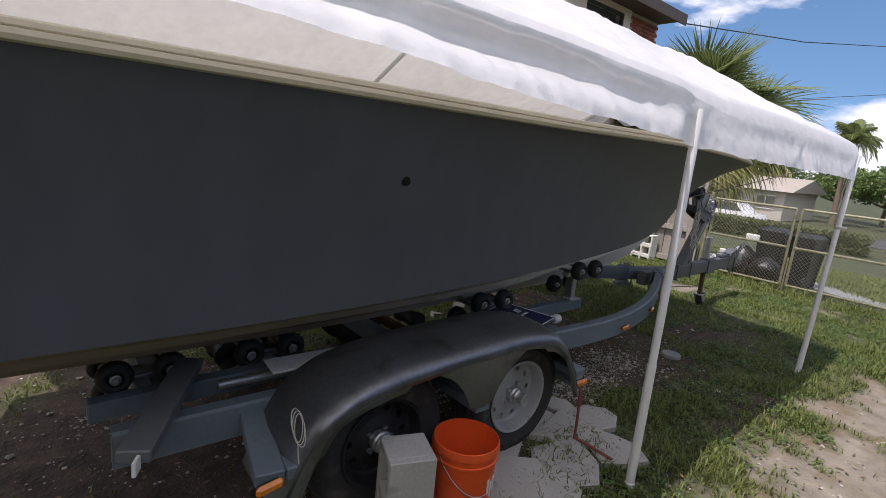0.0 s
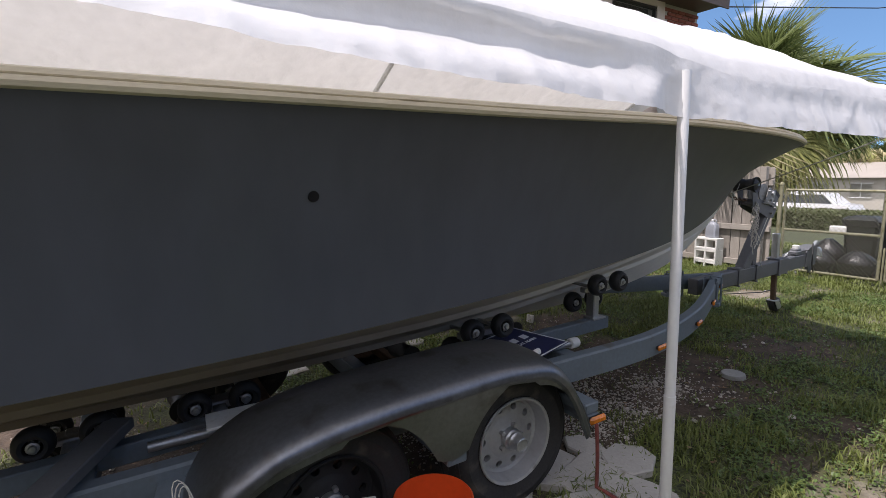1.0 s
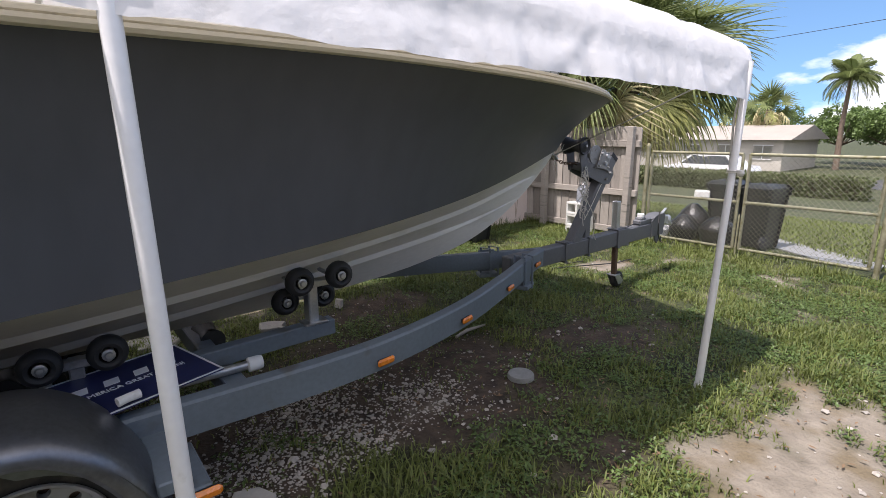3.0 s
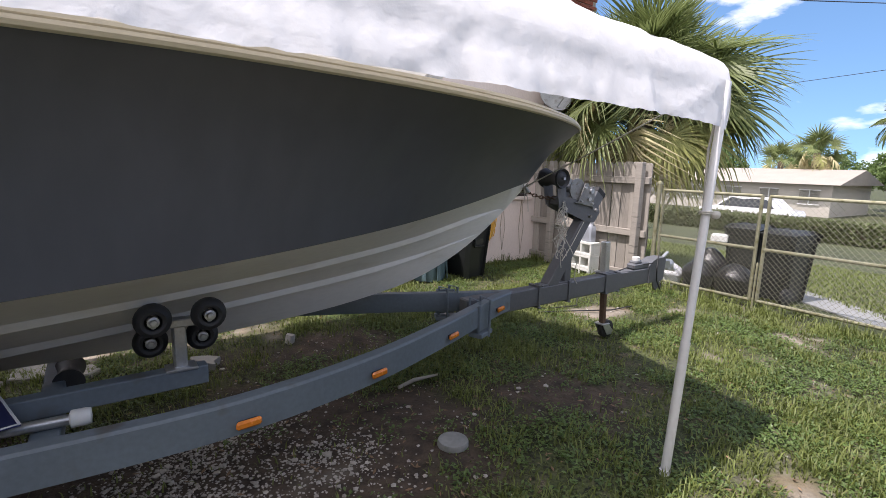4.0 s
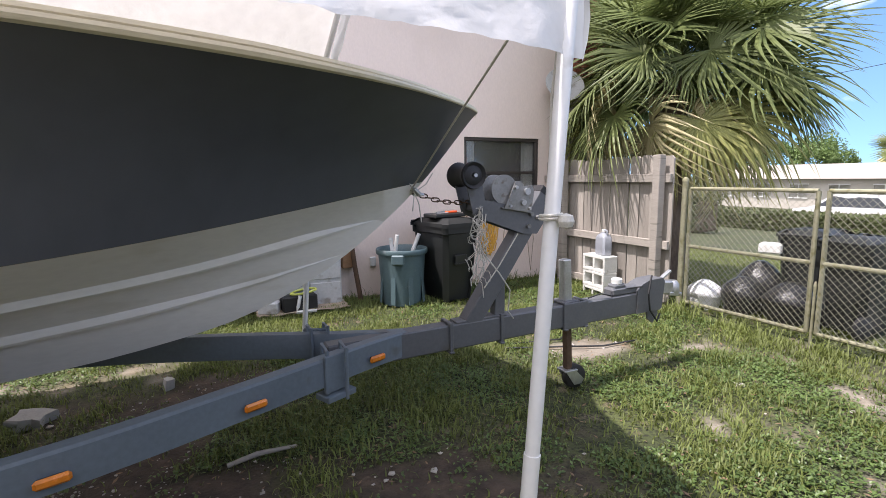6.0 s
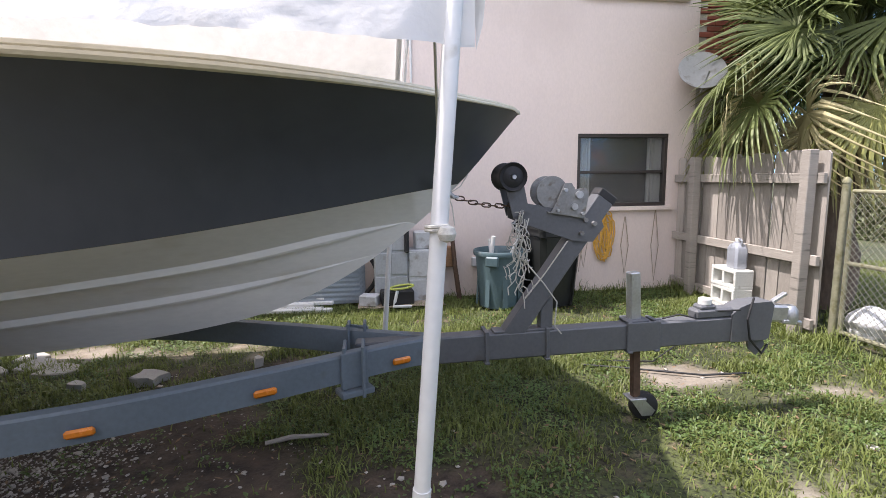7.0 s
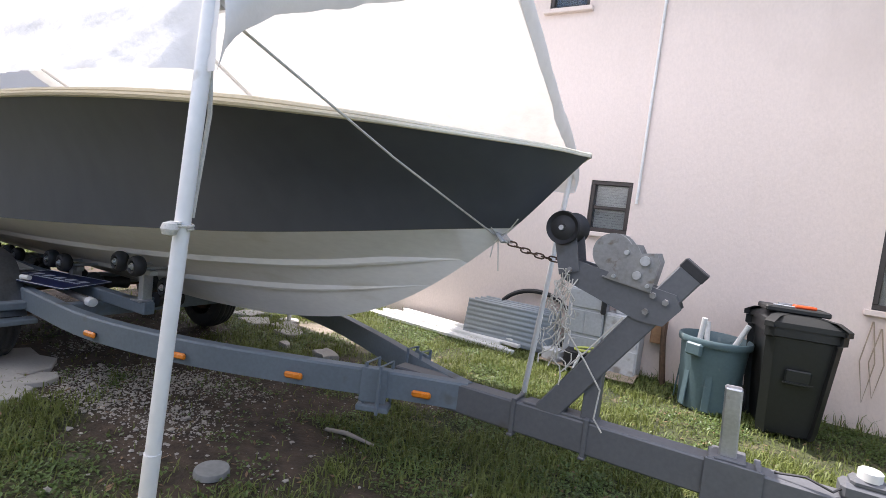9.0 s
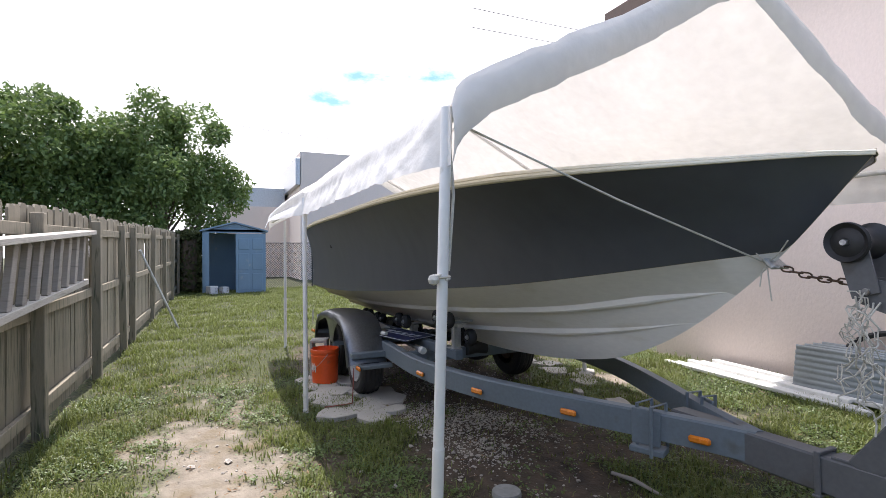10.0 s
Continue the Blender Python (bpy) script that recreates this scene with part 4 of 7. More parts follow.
def fence_run(parent, a, b, height, material, rail_z, rail_side, posts, rail_mat, seed, post_h=0.0, gap=0.001, z_slope=0.0):
    """A picket run from a to b; rails and posts stand rail_side metres to its left."""
    rng = random.Random(seed)
    a, b = Vector((*a, 0)), Vector((*b, 0))
    d = b - a
    length, x = d.length, d.normalized()
    nrm = Vector((-x.y, x.x, 0))
    ang = math.degrees(math.atan2(x.y, x.x))
    pw = 0.14
    n = int(length / (pw + gap))
    for i in range(n):
        p = a + x * ((i + 0.5) * length / n)
        key = (round(height, 2), rng.randrange(4), material.name)
        if key not in PICKETS:
            PICKETS[key] = picket_mesh(pw, key[0] + (-0.02, 0.0, 0.012, -0.008)[key[1]]).mesh("picket", material, 0)
        o = part("picket", PICKETS[key], None, parent)
        o.matrix_basis = parent.matrix_basis.inverted() @ pose(p.x, p.y, 0.02 + rng.uniform(-0.01, 0.012), rng.uniform(-0.6, 0.6), rng.uniform(-0.5, 0.5), ang + rng.uniform(-1.5, 1.5)) @ Matrix.Diagonal((1, 1, 1 + z_slope * (i / n), 1))
    for z in rail_z:
        m = M()
        q0, q1 = a + nrm * rail_side * 0.45, b + nrm * rail_side * 0.45
        m.beam((*q0.xy, z), (*q1.xy, z * (1 + z_slope)), 0.04, 0.09, 0.004)
        part("rail", m, rail_mat, parent, world=True)
    for k in posts:
        m = M()
        q = a + x * k + nrm * rail_side
        ph = (height + post_h - (0.1 if z_slope else 0.0)) * (1 + z_slope * k / length)
        m.box((q.x, q.y, ph / 2), (0.09, 0.09, ph), (rng.uniform(-1, 1), rng.uniform(-1, 1), ang), 0.006)
        part("post", m, rail_mat, parent, world=True)


GATE_X = 9.70
f1 = thing("wooden_fence", (9.6, 5.4, 0), "weathered grey wooden picket fence between the house and the gate", "fence", "wooden fences")
fence_run(f1, (9.6, 6.5), (9.6, 4.42), 1.6, WOOD, (0.12, 0.68, 1.38), -0.11, (0.46, 1.97), WOOD_RAIL, 1, 0.02)
f2 = thing("wooden_fence", (9.72, 0.8, 0), "weathered grey wooden picket fence beside the chain-link gate", "fence", "wooden fences")
fence_run(f2, (9.74, 1.6), (9.74, -0.15), 1.58, WOOD, (0.12, 0.78, 1.4), -0.1, (0.07,), WOOD_RAIL, 2, 0.02)
f3 = thing("wooden_fence", (0.0, -0.2, 0), "long dark weathered wooden picket fence along the lawn", "fence", "wooden fences")
fence_run(f3, (9.74, -0.22), (-14.0, -0.22), 1.58, WOOD_DARK, (0.18, 0.85, 1.42), -0.1, (0.1, 2.6, 4.7, 6.86, 8.9, 10.63, 11.6, 14.5, 17.2, 20.0, 22.6), WOOD_DARK, 3, 0.05, z_slope=0.45)


def chain_link(m, x, y0, y1, z0, z1, pitch=0.058, r=0.0021):
    """Diagonal wires of a woven wire net in the plane x."""
    h = z1 - z0
    lo, hi = min(y0, y1), max(y0, y1)
    k = lo - h
    while k < hi:
        for sgn, off in ((1, r), (-1, -r)):
            # wire from (k, z0) rising to the right or to the left
            a, b = (k, z0), (k + h, z1)
            ya, za, yb, zb = a[0], a[1], b[0], b[1]
            if ya < lo:
                za += lo - ya
                ya = lo
            if yb > hi:
                zb -= yb - hi
                yb = hi
            if zb - za > 0.02:
                if sgn < 0:
                    ya, yb = lo + hi - ya, lo + hi - yb
                m.tube([(x + off, ya, za), (x + off, yb, zb)], r, 4, caps=False)
        k += pitch


def gate_leaf(y0, y1, name, label):
    g = thing(name, (GATE_X, (y0 + y1) / 2, 0), label, "gate", "gate leaves")
    for p, q in (((y0, 0.09), (y0, 1.27)), ((y1, 0.09), (y1, 1.27)), ((y0, 0.09), (y1, 0.09)), ((y0, 0.68), (y1, 0.68)), ((y0, 1.27), (y1, 1.27))):
        f = M()
        f.cyl((GATE_X, *p), (GATE_X, *q), 0.019, 10)
        part("gate_tube", f, GATE_TUBE, g, world=True)
    net = M()
    chain_link(net, GATE_X - 0.022, y0, y1, 0.1, 1.26)
    part("wire_net", net, GALV_WIRE, g, "galvanized diamond wire mesh", world=True, smooth=0, fix=False)
    return g


GATE_TUBE = mat("mossy_galvanized_tube", (0.3, 0.29, 0.2), 0.6, 0.4, var=0.2, scale=8, dirt=(0.2, 0.19, 0.1), dirt_at=0.5)
GALV_WIRE = mat("dull_wire", (0.34, 0.335, 0.27), 0.6, 0.5, var=0.2, scale=8, bump=0)
gate_leaf(4.3, 3.13, "chain_link_gate", "closed chain-link gate leaf in a mossy tube frame beside the fence")
gate_leaf(3.05, 1.76, "chain_link_gate", "closed chain-link gate leaf in a mossy tube frame by the drive")
for y, r, h in ((4.37, 0.03, 1.36), (1.69, 0.03, 1.36), (3.09, 0.012, 0.5)):
    p = M()
    p.cyl((GATE_X, y, 0), (GATE_X, y, h), r, 12)
    p.lathe([(r * 1.15, h - 0.02), (r * 1.15, h), (r * 0.6, h + 0.025), (0, h + 0.03)], Matrix.Translation((GATE_X, y, 0)), 12)
    solid("gate_post", p, GATE_TUBE, "mossy galvanized gate post standing in the grass", "post", "gate posts")


# ---------------- shed and the far end ----------------
def build_shed():
    s = thing("garden_shed", (-12.7, 1.75, 0), "blue metal garden shed with an open doorway", "shed")
    y0, y1, x0, x1, h = 0.69, 2.83, -12.05, -13.6, 2.25
    b = M()
    b.box(((x0 + x1) / 2, y0 + 0.02, h / 2), (x0 - x1, 0.04, h))
    b.box(((x0 + x1) / 2, y1 - 0.02, h / 2), (x0 - x1, 0.04, h))
    b.box((x1, (y0 + y1) / 2, h / 2), (0.04, y1 - y0 - 0.08, h))
    b.box((x0 + 0.003, y0 + 0.13, h / 2), (0.04, 0.18, h))
    b.box((x0, (y0 + y1) / 2, h + 0.02), (0.04, y1 - y0, 0.12))
    part("wall", b, SHED_BLUE, s, world=True)
    d = M()
    d.box((x0 + 0.05, 2.3, 1.1), (0.03, 1.02, 2.16), (0, 0, 0), 0.005)
    door = part("door", d, SHED_BLUE, s, "blue panelled door", world=True)
    for y in (2.06, 2.54):
        for z, hh in ((0.42, 0.6), (1.15, 0.6), (1.8, 0.4)):
            q = M()
            q.box((x0 + 0.07, y, z), (0.02, 0.36, hh), (0, 0, 0), 0.008)
            part("door_panel", q, SHED_BLUE, door, world=True)
    r = M()
    ym = (y0 + y1) / 2
    r.prism([(0, y0 - 0.08, h), (0, ym, h + 0.32), (0, y1 + 0.08, h), (0, y1 + 0.08, h + 0.05), (0, ym, h + 0.37), (0, y0 - 0.08, h + 0.05)], (x0 + 0.12, 0, 0), (x1 - 0.1, 0, 0))
    part("roof", r, SHED_BLUE, s, "pale blue ribbed metal roof", world=True)
    gbl = M()
    gbl.prism([(0, y0, h), (0, y1, h), (0, ym, h + 0.3)], (x0 - 0.02, 0, 0), (x0 + 0.02, 0, 0))
    part("gable", gbl, SHED_BLUE, s, world=True)


build_shed()


def build_tree(at, trunk_h, crown, label, seed, leaf=0.16, n=9000, name="tree", group="trees"):
    """Trunk with limbs, and a crown of many leaves gathered in uneven clumps. crown: (cx, cy, cz, rx, ry, rz) ellipsoid."""
    rng = np.random.default_rng(seed)
    t = thing(name, at, label, "tree", group)
    cx, cy, cz, rx, ry, rz = crown
    m = M()
    base = Vector(at)
    fork = Vector((cx, cy, at[2] + trunk_h))
    m.tube([base, base.lerp(fork, 0.5) + Vector((0.08, 0.05, 0)), fork], [0.2, 0.16, 0.13], 10)
    cl = []
    for k in range(46):
        d = rng.normal(size=3)
        d /= np.linalg.norm(d)
        if d[2] < -0.55:
            d[2] *= -0.4
        rad = rng.uniform(0.45, 0.95)
        cl.append(np.array([cx + d[0] * rx * rad, cy + d[1] * ry * rad, cz + d[2] * rz * rad]))
    for c in cl[::3]:
        p = Vector(c)
        m.tube([fork, fork.lerp(p, 0.5) + Vector((0, 0, -0.15)), p], [0.08, 0.045, 0.015], 6)
    part("trunk", m, BARK, t, "brown branching trunk", world=True)
    cl = np.array(cl)
    idx = rng.integers(0, len(cl), n)
    size = np.minimum(np.minimum(rx, ry), rz) * rng.uniform(0.16, 0.42, len(cl))
    off = rng.normal(size=(n, 3))
    off /= np.linalg.norm(off, axis=1)[:, None]
    off *= (rng.uniform(0.35, 1.08, n) ** 0.6)[:, None]
    c = cl[idx] + off * size[idx][:, None]
    a = rng.normal(size=(n, 3)) + np.array([0, 0, -0.35])
    a /= np.linalg.norm(a, axis=1)[:, None]
    b = np.cross(a, rng.normal(size=(n, 3)))
    b /= np.linalg.norm(b, axis=1)[:, None]
    L = leaf * rng.uniform(0.6, 1.2, n)[:, None]
    v = np.stack([c, c + a * L * 0.5 + b * L * 0.26, c + a * L, c + a * L * 0.5 - b * L * 0.26], 1).reshape(-1, 3)
    me = bpy.data.meshes.new("crown")
    me.from_pydata(v.tolist(), [], np.arange(4 * n).reshape(-1, 4).tolist())
    me.materials.append(LEAF)
    part("crown", me, None, t, "uneven leafy green crown", world=True)
    return t


build_tree((-15.3, -1.4, 0), 1.6, (-15.3, -1.0, 4.1, 2.8, 3.4, 3.9), "broad dark green leafy tree behind the wooden fence", 4, 0.2, 40000)
build_tree((-14.5, -4.4, 0), 2.0, (-14.5, -4.0, 4.1, 2.6, 2.6, 3.7), "broad dark green leafy tree behind the wooden fence", 5, 0.2, 26000)
build_tree((-12.0, -6.8, 0), 2.2, (-12.0, -6.3, 4.8, 2.6, 2.8, 3.4), "broad dark green leafy tree behind the wooden fence", 7, 0.22, 18000)


def build_far_building():
    b = thing("flat_roofed_building", (-26, 9, 0), "pale beige flat-roofed building with a metal fascia", "building")
    m = M()
    m.box((-25.5, 11.2, 3.55), (10, 11.6, 7.1))
    part("wall", m, STUCCO, b, world=True)
    m = M()
    m.box((-30, 3.5, 2.2), (10, 4, 4.4))
    part("low_wing", m, STUCCO, b, world=True)
    m = M()
    m.box((-25.2, 5.3, 6.0), (9.4, 0.3, 1.5), (0, 0, 0), 0.02)
    m.box((-27, 3.4, 5.0), (3, 3.6, 1.3), (0, 0, 0), 0.02)
    part("metal_fascia", m, GALV, b, world=True)


build_far_building()


# ---------------- trailer fittings ----------------
def hull_bottom(x, half):
    """Height of the hull's bottom at a half width."""
    pts = hull_lines(BOW - x)
    return float(np.interp(half, [p[0] for p in pts[:4]], [p[1] for p in pts[:4]]))


def roller_mesh():
    m = M()
    m.lathe([(0.012, -0.035), (0.045, -0.038), (0.058, -0.03), (0.066, -0.015), (0.068, 0.0), (0.066, 0.015), (0.058, 0.03), (0.045, 0.038), (0.034, 0.034), (0.03, 0.028)], None, 22)
    return m.mesh("roller", BLACK, 35)


def roller_cap_mesh():
    m = M()
    m.lathe([(0.0, 0.048), (0.011, 0.047), (0.014, 0.04), (0.014, 0.036), (0.022, 0.034), (0.022, 0.029), (0.011, 0.027), (0.011, -0.027), (0.022, -0.029), (0.014, -0.04), (0.0, -0.048)], None, 14)
    return m.mesh("roller_cap", GALV, 35)


ROLLER, ROLLER_CAP = roller_mesh(), roller_cap_mesh()


def roller_unit(x, side):
    half = 0.42 if x > 2.5 else 0.24
    y = YC + side * half
    zr = hull_bottom(x, half) - 0.078
    base = 0.56 + 0.02 * (x - 3.4)
    arm = M()
    arm.box((x, y + side * -0.02, (base + zr) / 2 - 0.02), (0.05, 0.07, max(0.08, zr - base)), (0, 0, 0), 0.006)
    arm.box((x, y, base + 0.04), (0.12, 0.09, 0.012), (0, 0, 0), 0.003)
    if half < 0.4:
        arm.beam((x, y, base), (x, YC + side * 0.45, base), 0.06, 0.05, 0.004)
    for dx in (-0.1, 0.1):
        arm.cyl((x + dx, y - 0.12, zr), (x + dx, y + 0.12, zr), 0.011, 8)
    arm.beam((x - 0.12, y, zr - 0.03), (x + 0.12, y, zr - 0.03), 0.05, 0.035, 0.005)
    unit = part("roller_bracket", arm, GALV, TR, "galvanized roller bracket", world=True)
    for dx in (-0.1, 0.1):
        for dy, dz in ((-0.1 * side, -0.13), (0.1 * side, 0.02)):
            o = part("roller", ROLLER, None, unit)
            c = part("roller_cap", ROLLER_CAP, None, unit)
            for q in (o, c):
                q.matrix_basis = Matrix.Translation((x + dx, y + dy, zr + dz)) @ pose(0, 0, 0, 90, 0, 0)
    return unit


for side in (-1, 1):
    bar = M()
    bar.beam((0.9, YC + side * 0.42, 0.51), (4.0, YC + side * 0.42, 0.57), 0.07, 0.08, 0.005)
    part("roller_bar", bar, TRAILER, TR, "grey-blue bar carrying the rollers", world=True)
    for x in (1.1, 1.63, 2.94, 3.9):
        roller_unit(x, side)
    leg = M()
    leg.box((3.45, YC + side * 0.55, 0.477), (0.09, 0.4, 0.085), (0, 0, 0), 0.006)
    part("outrigger", leg, TRAILER, TR, world=True)
for x in (1.5, 2.7, 3.5):
    k = M()
    z = hull_lines(BOW - x)[0][1] - 0.07
    k.box((x, YC, (0.5 + z) / 2), (0.06, 0.1, max(0.05, z - 0.5)), (0, 0, 0), 0.006)
    k.lathe([(0.0, -0.1), (0.06, -0.1), (0.045, 0), (0.06, 0.1), (0.0, 0.1)], Matrix.Translation((x, YC, z)) @ pose(0, 0, 0, 90, 0, 0), 16)
    part("keel_roller", k, BLACK, TR, "black keel roller", world=True)


def build_winch_stand():
    post = M()
    post.beam((6.56, YC, 0.56), (7.075, YC, 1.3), 0.094, 0.105, 0.006)
    stand = part("winch_post", post, TONGUE, TR, "slanted dark grey winch post", world=True)
    cap = M()
    cap.beam((7.07, YC, 1.293), (7.095, YC, 1.328), 0.098, 0.11, 0.004)
    part("end_cap", cap, BLACK, stand, world=True)
    brace = M()
    brace.beam((6.76, YC, 0.58), (6.76, YC, 0.84), 0.06, 0.07, 0.004)
    brace.box((6.63, YC, 0.588), (0.34, 0.09, 0.012), (0, -0.9, 0), 0.003)
    part("brace", brace, TONGUE, stand, world=True)
    for s in (-1, 1):
        pl = M()
        pl.prism([(6.56, 0, 1.2), (6.62, 0, 1.175), (6.9, 0, 1.075), (7.0, 0, 1.07), (7.06, 0, 1.15), (7.035, 0, 1.205), (6.62, 0, 1.285), (6.56, 0, 1.29)], (0, YC + s * 0.056 - 0.004, 0), (0, YC + s * 0.056 + 0.004, 0))
        pl.prism([(6.555, 0, 1.21), (6.64, 0, 1.24), (6.6, 0, 1.43), (6.53, 0, 1.44), (6.505, 0, 1.4)], (0, YC + s * 0.068 - 0.004, 0), (0, YC + s * 0.068 + 0.004, 0))
        part("side_plate", pl, TONGUE, stand, "grey steel bracket plate", world=True)
        for bx, bz in ((6.6, 1.24), (6.93, 1.12), (7.0, 1.17), (6.95, 1.19)):
            b = M()
            b.cyl((bx, YC + s * 0.06, bz), (bx, YC + s * 0.082, bz), 0.013, 6)
            part("bolt", b, WINCH, stand, world=True)
    arm = M()
    arm.beam((6.58, YC, 1.25), (7.0, YC, 1.155), 0.1, 0.06, 0.005)
    part("arm", arm, TONGUE, stand, world=True)
    r = M()
    r.lathe([(0.015, -0.1), (0.03, -0.1), (0.055, -0.085), (0.072, -0.1), (0.076, -0.085), (0.06, -0.05), (0.048, 0), (0.06, 0.05), (0.076, 0.085), (0.072, 0.1), (0.055, 0.085), (0.03, 0.1), (0.015, 0.1)],
            Matrix.Translation((6.548, YC, 1.42)) @ pose(0, 0, 0, 90, 0, 0), 26)
    part("bow_roller", r, BLACK, stand, "black rubber bow roller", world=True)
    a = M()
    a.cyl((6.548, YC - 0.115, 1.42), (6.548, YC + 0.115, 1.42), 0.011, 10)
    part("axle_pin", a, GALV, stand, world=True)


def build_winch():
    h = M()
    for s in (-0.078, 0.078):
        h.prism([(6.755, 0, 1.232), (6.94, 0, 1.2), (6.96, 0, 1.325), (6.945, 0, 1.36), (6.885, 0, 1.352), (6.865, 0, 1.385), (6.83, 0, 1.385), (6.8, 0, 1.32)], (0, YC + s - 0.003, 0), (0, YC + s + 0.003, 0))
    h.beam((6.74, YC, 1.236), (6.94, YC, 1.2), 0.15, 0.006)
    w = part("winch", h, WINCH, TR, "weathered grey trailer winch", world=True)
    g = M()
    g.lathe([(0.0, -0.05), (0.045, -0.05), (0.05, -0.056), (0.075, -0.056), (0.08, -0.062), (0.085, -0.058), (0.085, -0.046), (0.03, -0.042), (0.03, 0.042), (0.085, 0.046), (0.085, 0.058), (0, 0.058)], Matrix.Translation((6.768, YC, 1.338)) @ pose(0, 0, 0, 90, 0, 0), 28)
    part("gear_drum", g, WINCH, w, "round grey gear cover", world=True)
    for bx, bz, r in ((6.905, 1.325, 0.02), (6.88, 1.262, 0.017), (6.83, 1.35, 0.01), (6.925, 1.225, 0.008), (6.79, 1.245, 0.008)):
        b = M()
        b.cyl((bx, YC - 0.098, bz), (bx, YC - 0.076, bz), r, 12)
        part("shaft_nut", b, GALV, w, world=True)


def build_tongue_fittings():
    for x in (6.42, 6.76, 7.24, 7.4):
        z = 0.506 + 0.016 * (x - 6.42)
        b = M()
        for y in (-0.056, 0.056):
            b.box((x, YC + y, z), (0.022, 0.01, 0.18), (0, -0.9, 0), 0.003)
        b.box((x, YC, z + 0.084), (0.022, 0.12, 0.012), (0, -0.9, 0), 0.003)
        b.box((x, YC, z - 0.084), (0.03, 0.14, 0.012), (0, -0.9, 0), 0.003)
        part("clamp_band", b, TONGUE, TR, world=True)
    j = M()
    j.box((7.29, YC + 0.02, 0.73), (0.062, 0.062, 0.3), (0, -3, 0), 0.006)
    jack = part("jack", j, GALV, TR, "grey tongue jack with a rusty foot", world=True)
    p = M()
    p.box((7.32, YC - 0.058, 0.522), (0.2, 0.012, 0.17), (0, -0.9, 0), 0.004)
    p.box((7.3, YC + 0.02, 0.605), (0.12, 0.13, 0.014), (0, -2.7, 0), 0.003)
    part("jack_bracket", p, TONGUE, jack, world=True)
    i = M()
    i.box((7.32, YC + 0.02, 0.29), (0.045, 0.045, 0.42), (0, -3, 0), 0.004)
    part("inner_tube", i, RUST, jack, "rusty inner tube", world=True)
    k = M()
    for s in (-0.045, 0.045):
        k.prism([(7.28, 0, 0.13), (7.36, 0, 0.13), (7.43, 0, 0.06), (7.41, 0, 0.03), (7.35, 0, 0.03)], (0, YC + 0.02 + s - 0.003, 0), (0, YC + 0.02 + s + 0.003, 0))
    k.box((7.325, YC + 0.02, 0.13), (0.1, 0.1, 0.012), (0, 0, 0), 0.003)
    part("fork", k, GALV, jack, world=True)
    w = M()
    w.lathe([(0.0, -0.035), (0.06, -0.035), (0.08, -0.025), (0.083, 0), (0.08, 0.025), (0.06, 0.035), (0.0, 0.035)], Matrix.Translation((7.38, YC + 0.02, 0.075)) @ pose(0, 0, 0, 90, 0, 0), 24)
    part("jack_wheel", w, BLACK, jack, "black caster wheel", world=True)
    c = M()
    c.prism([(7.86, 0, 0.458), (8.085, 0, 0.462), (8.1, 0, 0.475), (8.12, 0, 0.665), (8.1, 0, 0.69), (7.97, 0, 0.685), (7.9, 0, 0.66), (7.86, 0, 0.62)], (0, YC - 0.06, 0), (0, YC + 0.06, 0))
    coup = part("coupler_sleeve", c, TONGUE, TR, "grey coupler housing at the tongue end", world=True)
    b = M()
    b.beam((8.12, YC, 0.61), (8.24, YC, 0.6), 0.08, 0.1, 0.012)
    b.lathe([(0.0, 0.06), (0.03, 0.055), (0.048, 0.03), (0.052, -0.03), (0.044, -0.05), (0.038, -0.03)], Matrix.Translation((8.27, YC, 0.59)), 20)
    b.beam((8.15, YC, 0.67), (8.24, YC, 0.72), 0.03, 0.02, 0.004)
    b.beam((8.2, YC, 0.56), (8.33, YC, 0.54), 0.09, 0.03, 0.008)
    part("coupler", b, GALV, coup, "worn grey ball coupler", world=True)
    s = M()
    s.box((7.76, YC, 0.628), (0.24, 0.09, 0.06), (0, -0.9, 0), 0.014)
    s.box((7.72, YC, 0.663), (0.11, 0.075, 0.035), (0, -0.9, 0), 0.012)
    surge = part("brake_reservoir", s, TONGUE, TR, "grey brake fluid reservoir", world=True)
    s = M()
    s.lathe([(0.036, 0), (0.036, 0.03), (0.03, 0.036), (0, 0.038)], Matrix.Translation((7.72, YC, 0.678)), 18)
    part("filler_cap", s, WHITE, surge, "white filler cap", world=True)
    h = M()
    h.tube([(7.98, YC - 0.065, 0.72), (7.93, YC - 0.09, 0.6), (7.96, YC - 0.08, 0.48), (8.06, YC - 0.06, 0.38), (8.12, YC - 0.03, 0.42)], 0.007, 6)
    h.tube([(7.45, YC - 0.02, 0.61), (7.54, YC - 0.04, 0.635), (7.62, YC - 0.05, 0.615), (7.66, YC - 0.02, 0.64), (7.9, YC - 0.065, 0.65)], 0.005, 6)
    part("brake_cable", h, BLACK, TR, "black looped brake cable", world=True)
    hk = M()
    hk.prism([(7.98, 0, 0.5), (8.08, 0, 0.49), (8.1, 0, 0.42), (8.05, 0, 0.36), (8.0, 0, 0.4)], (0, YC - 0.03, 0), (0, YC - 0.015, 0))
    part("safety_bracket", hk, TONGUE, TR, world=True)
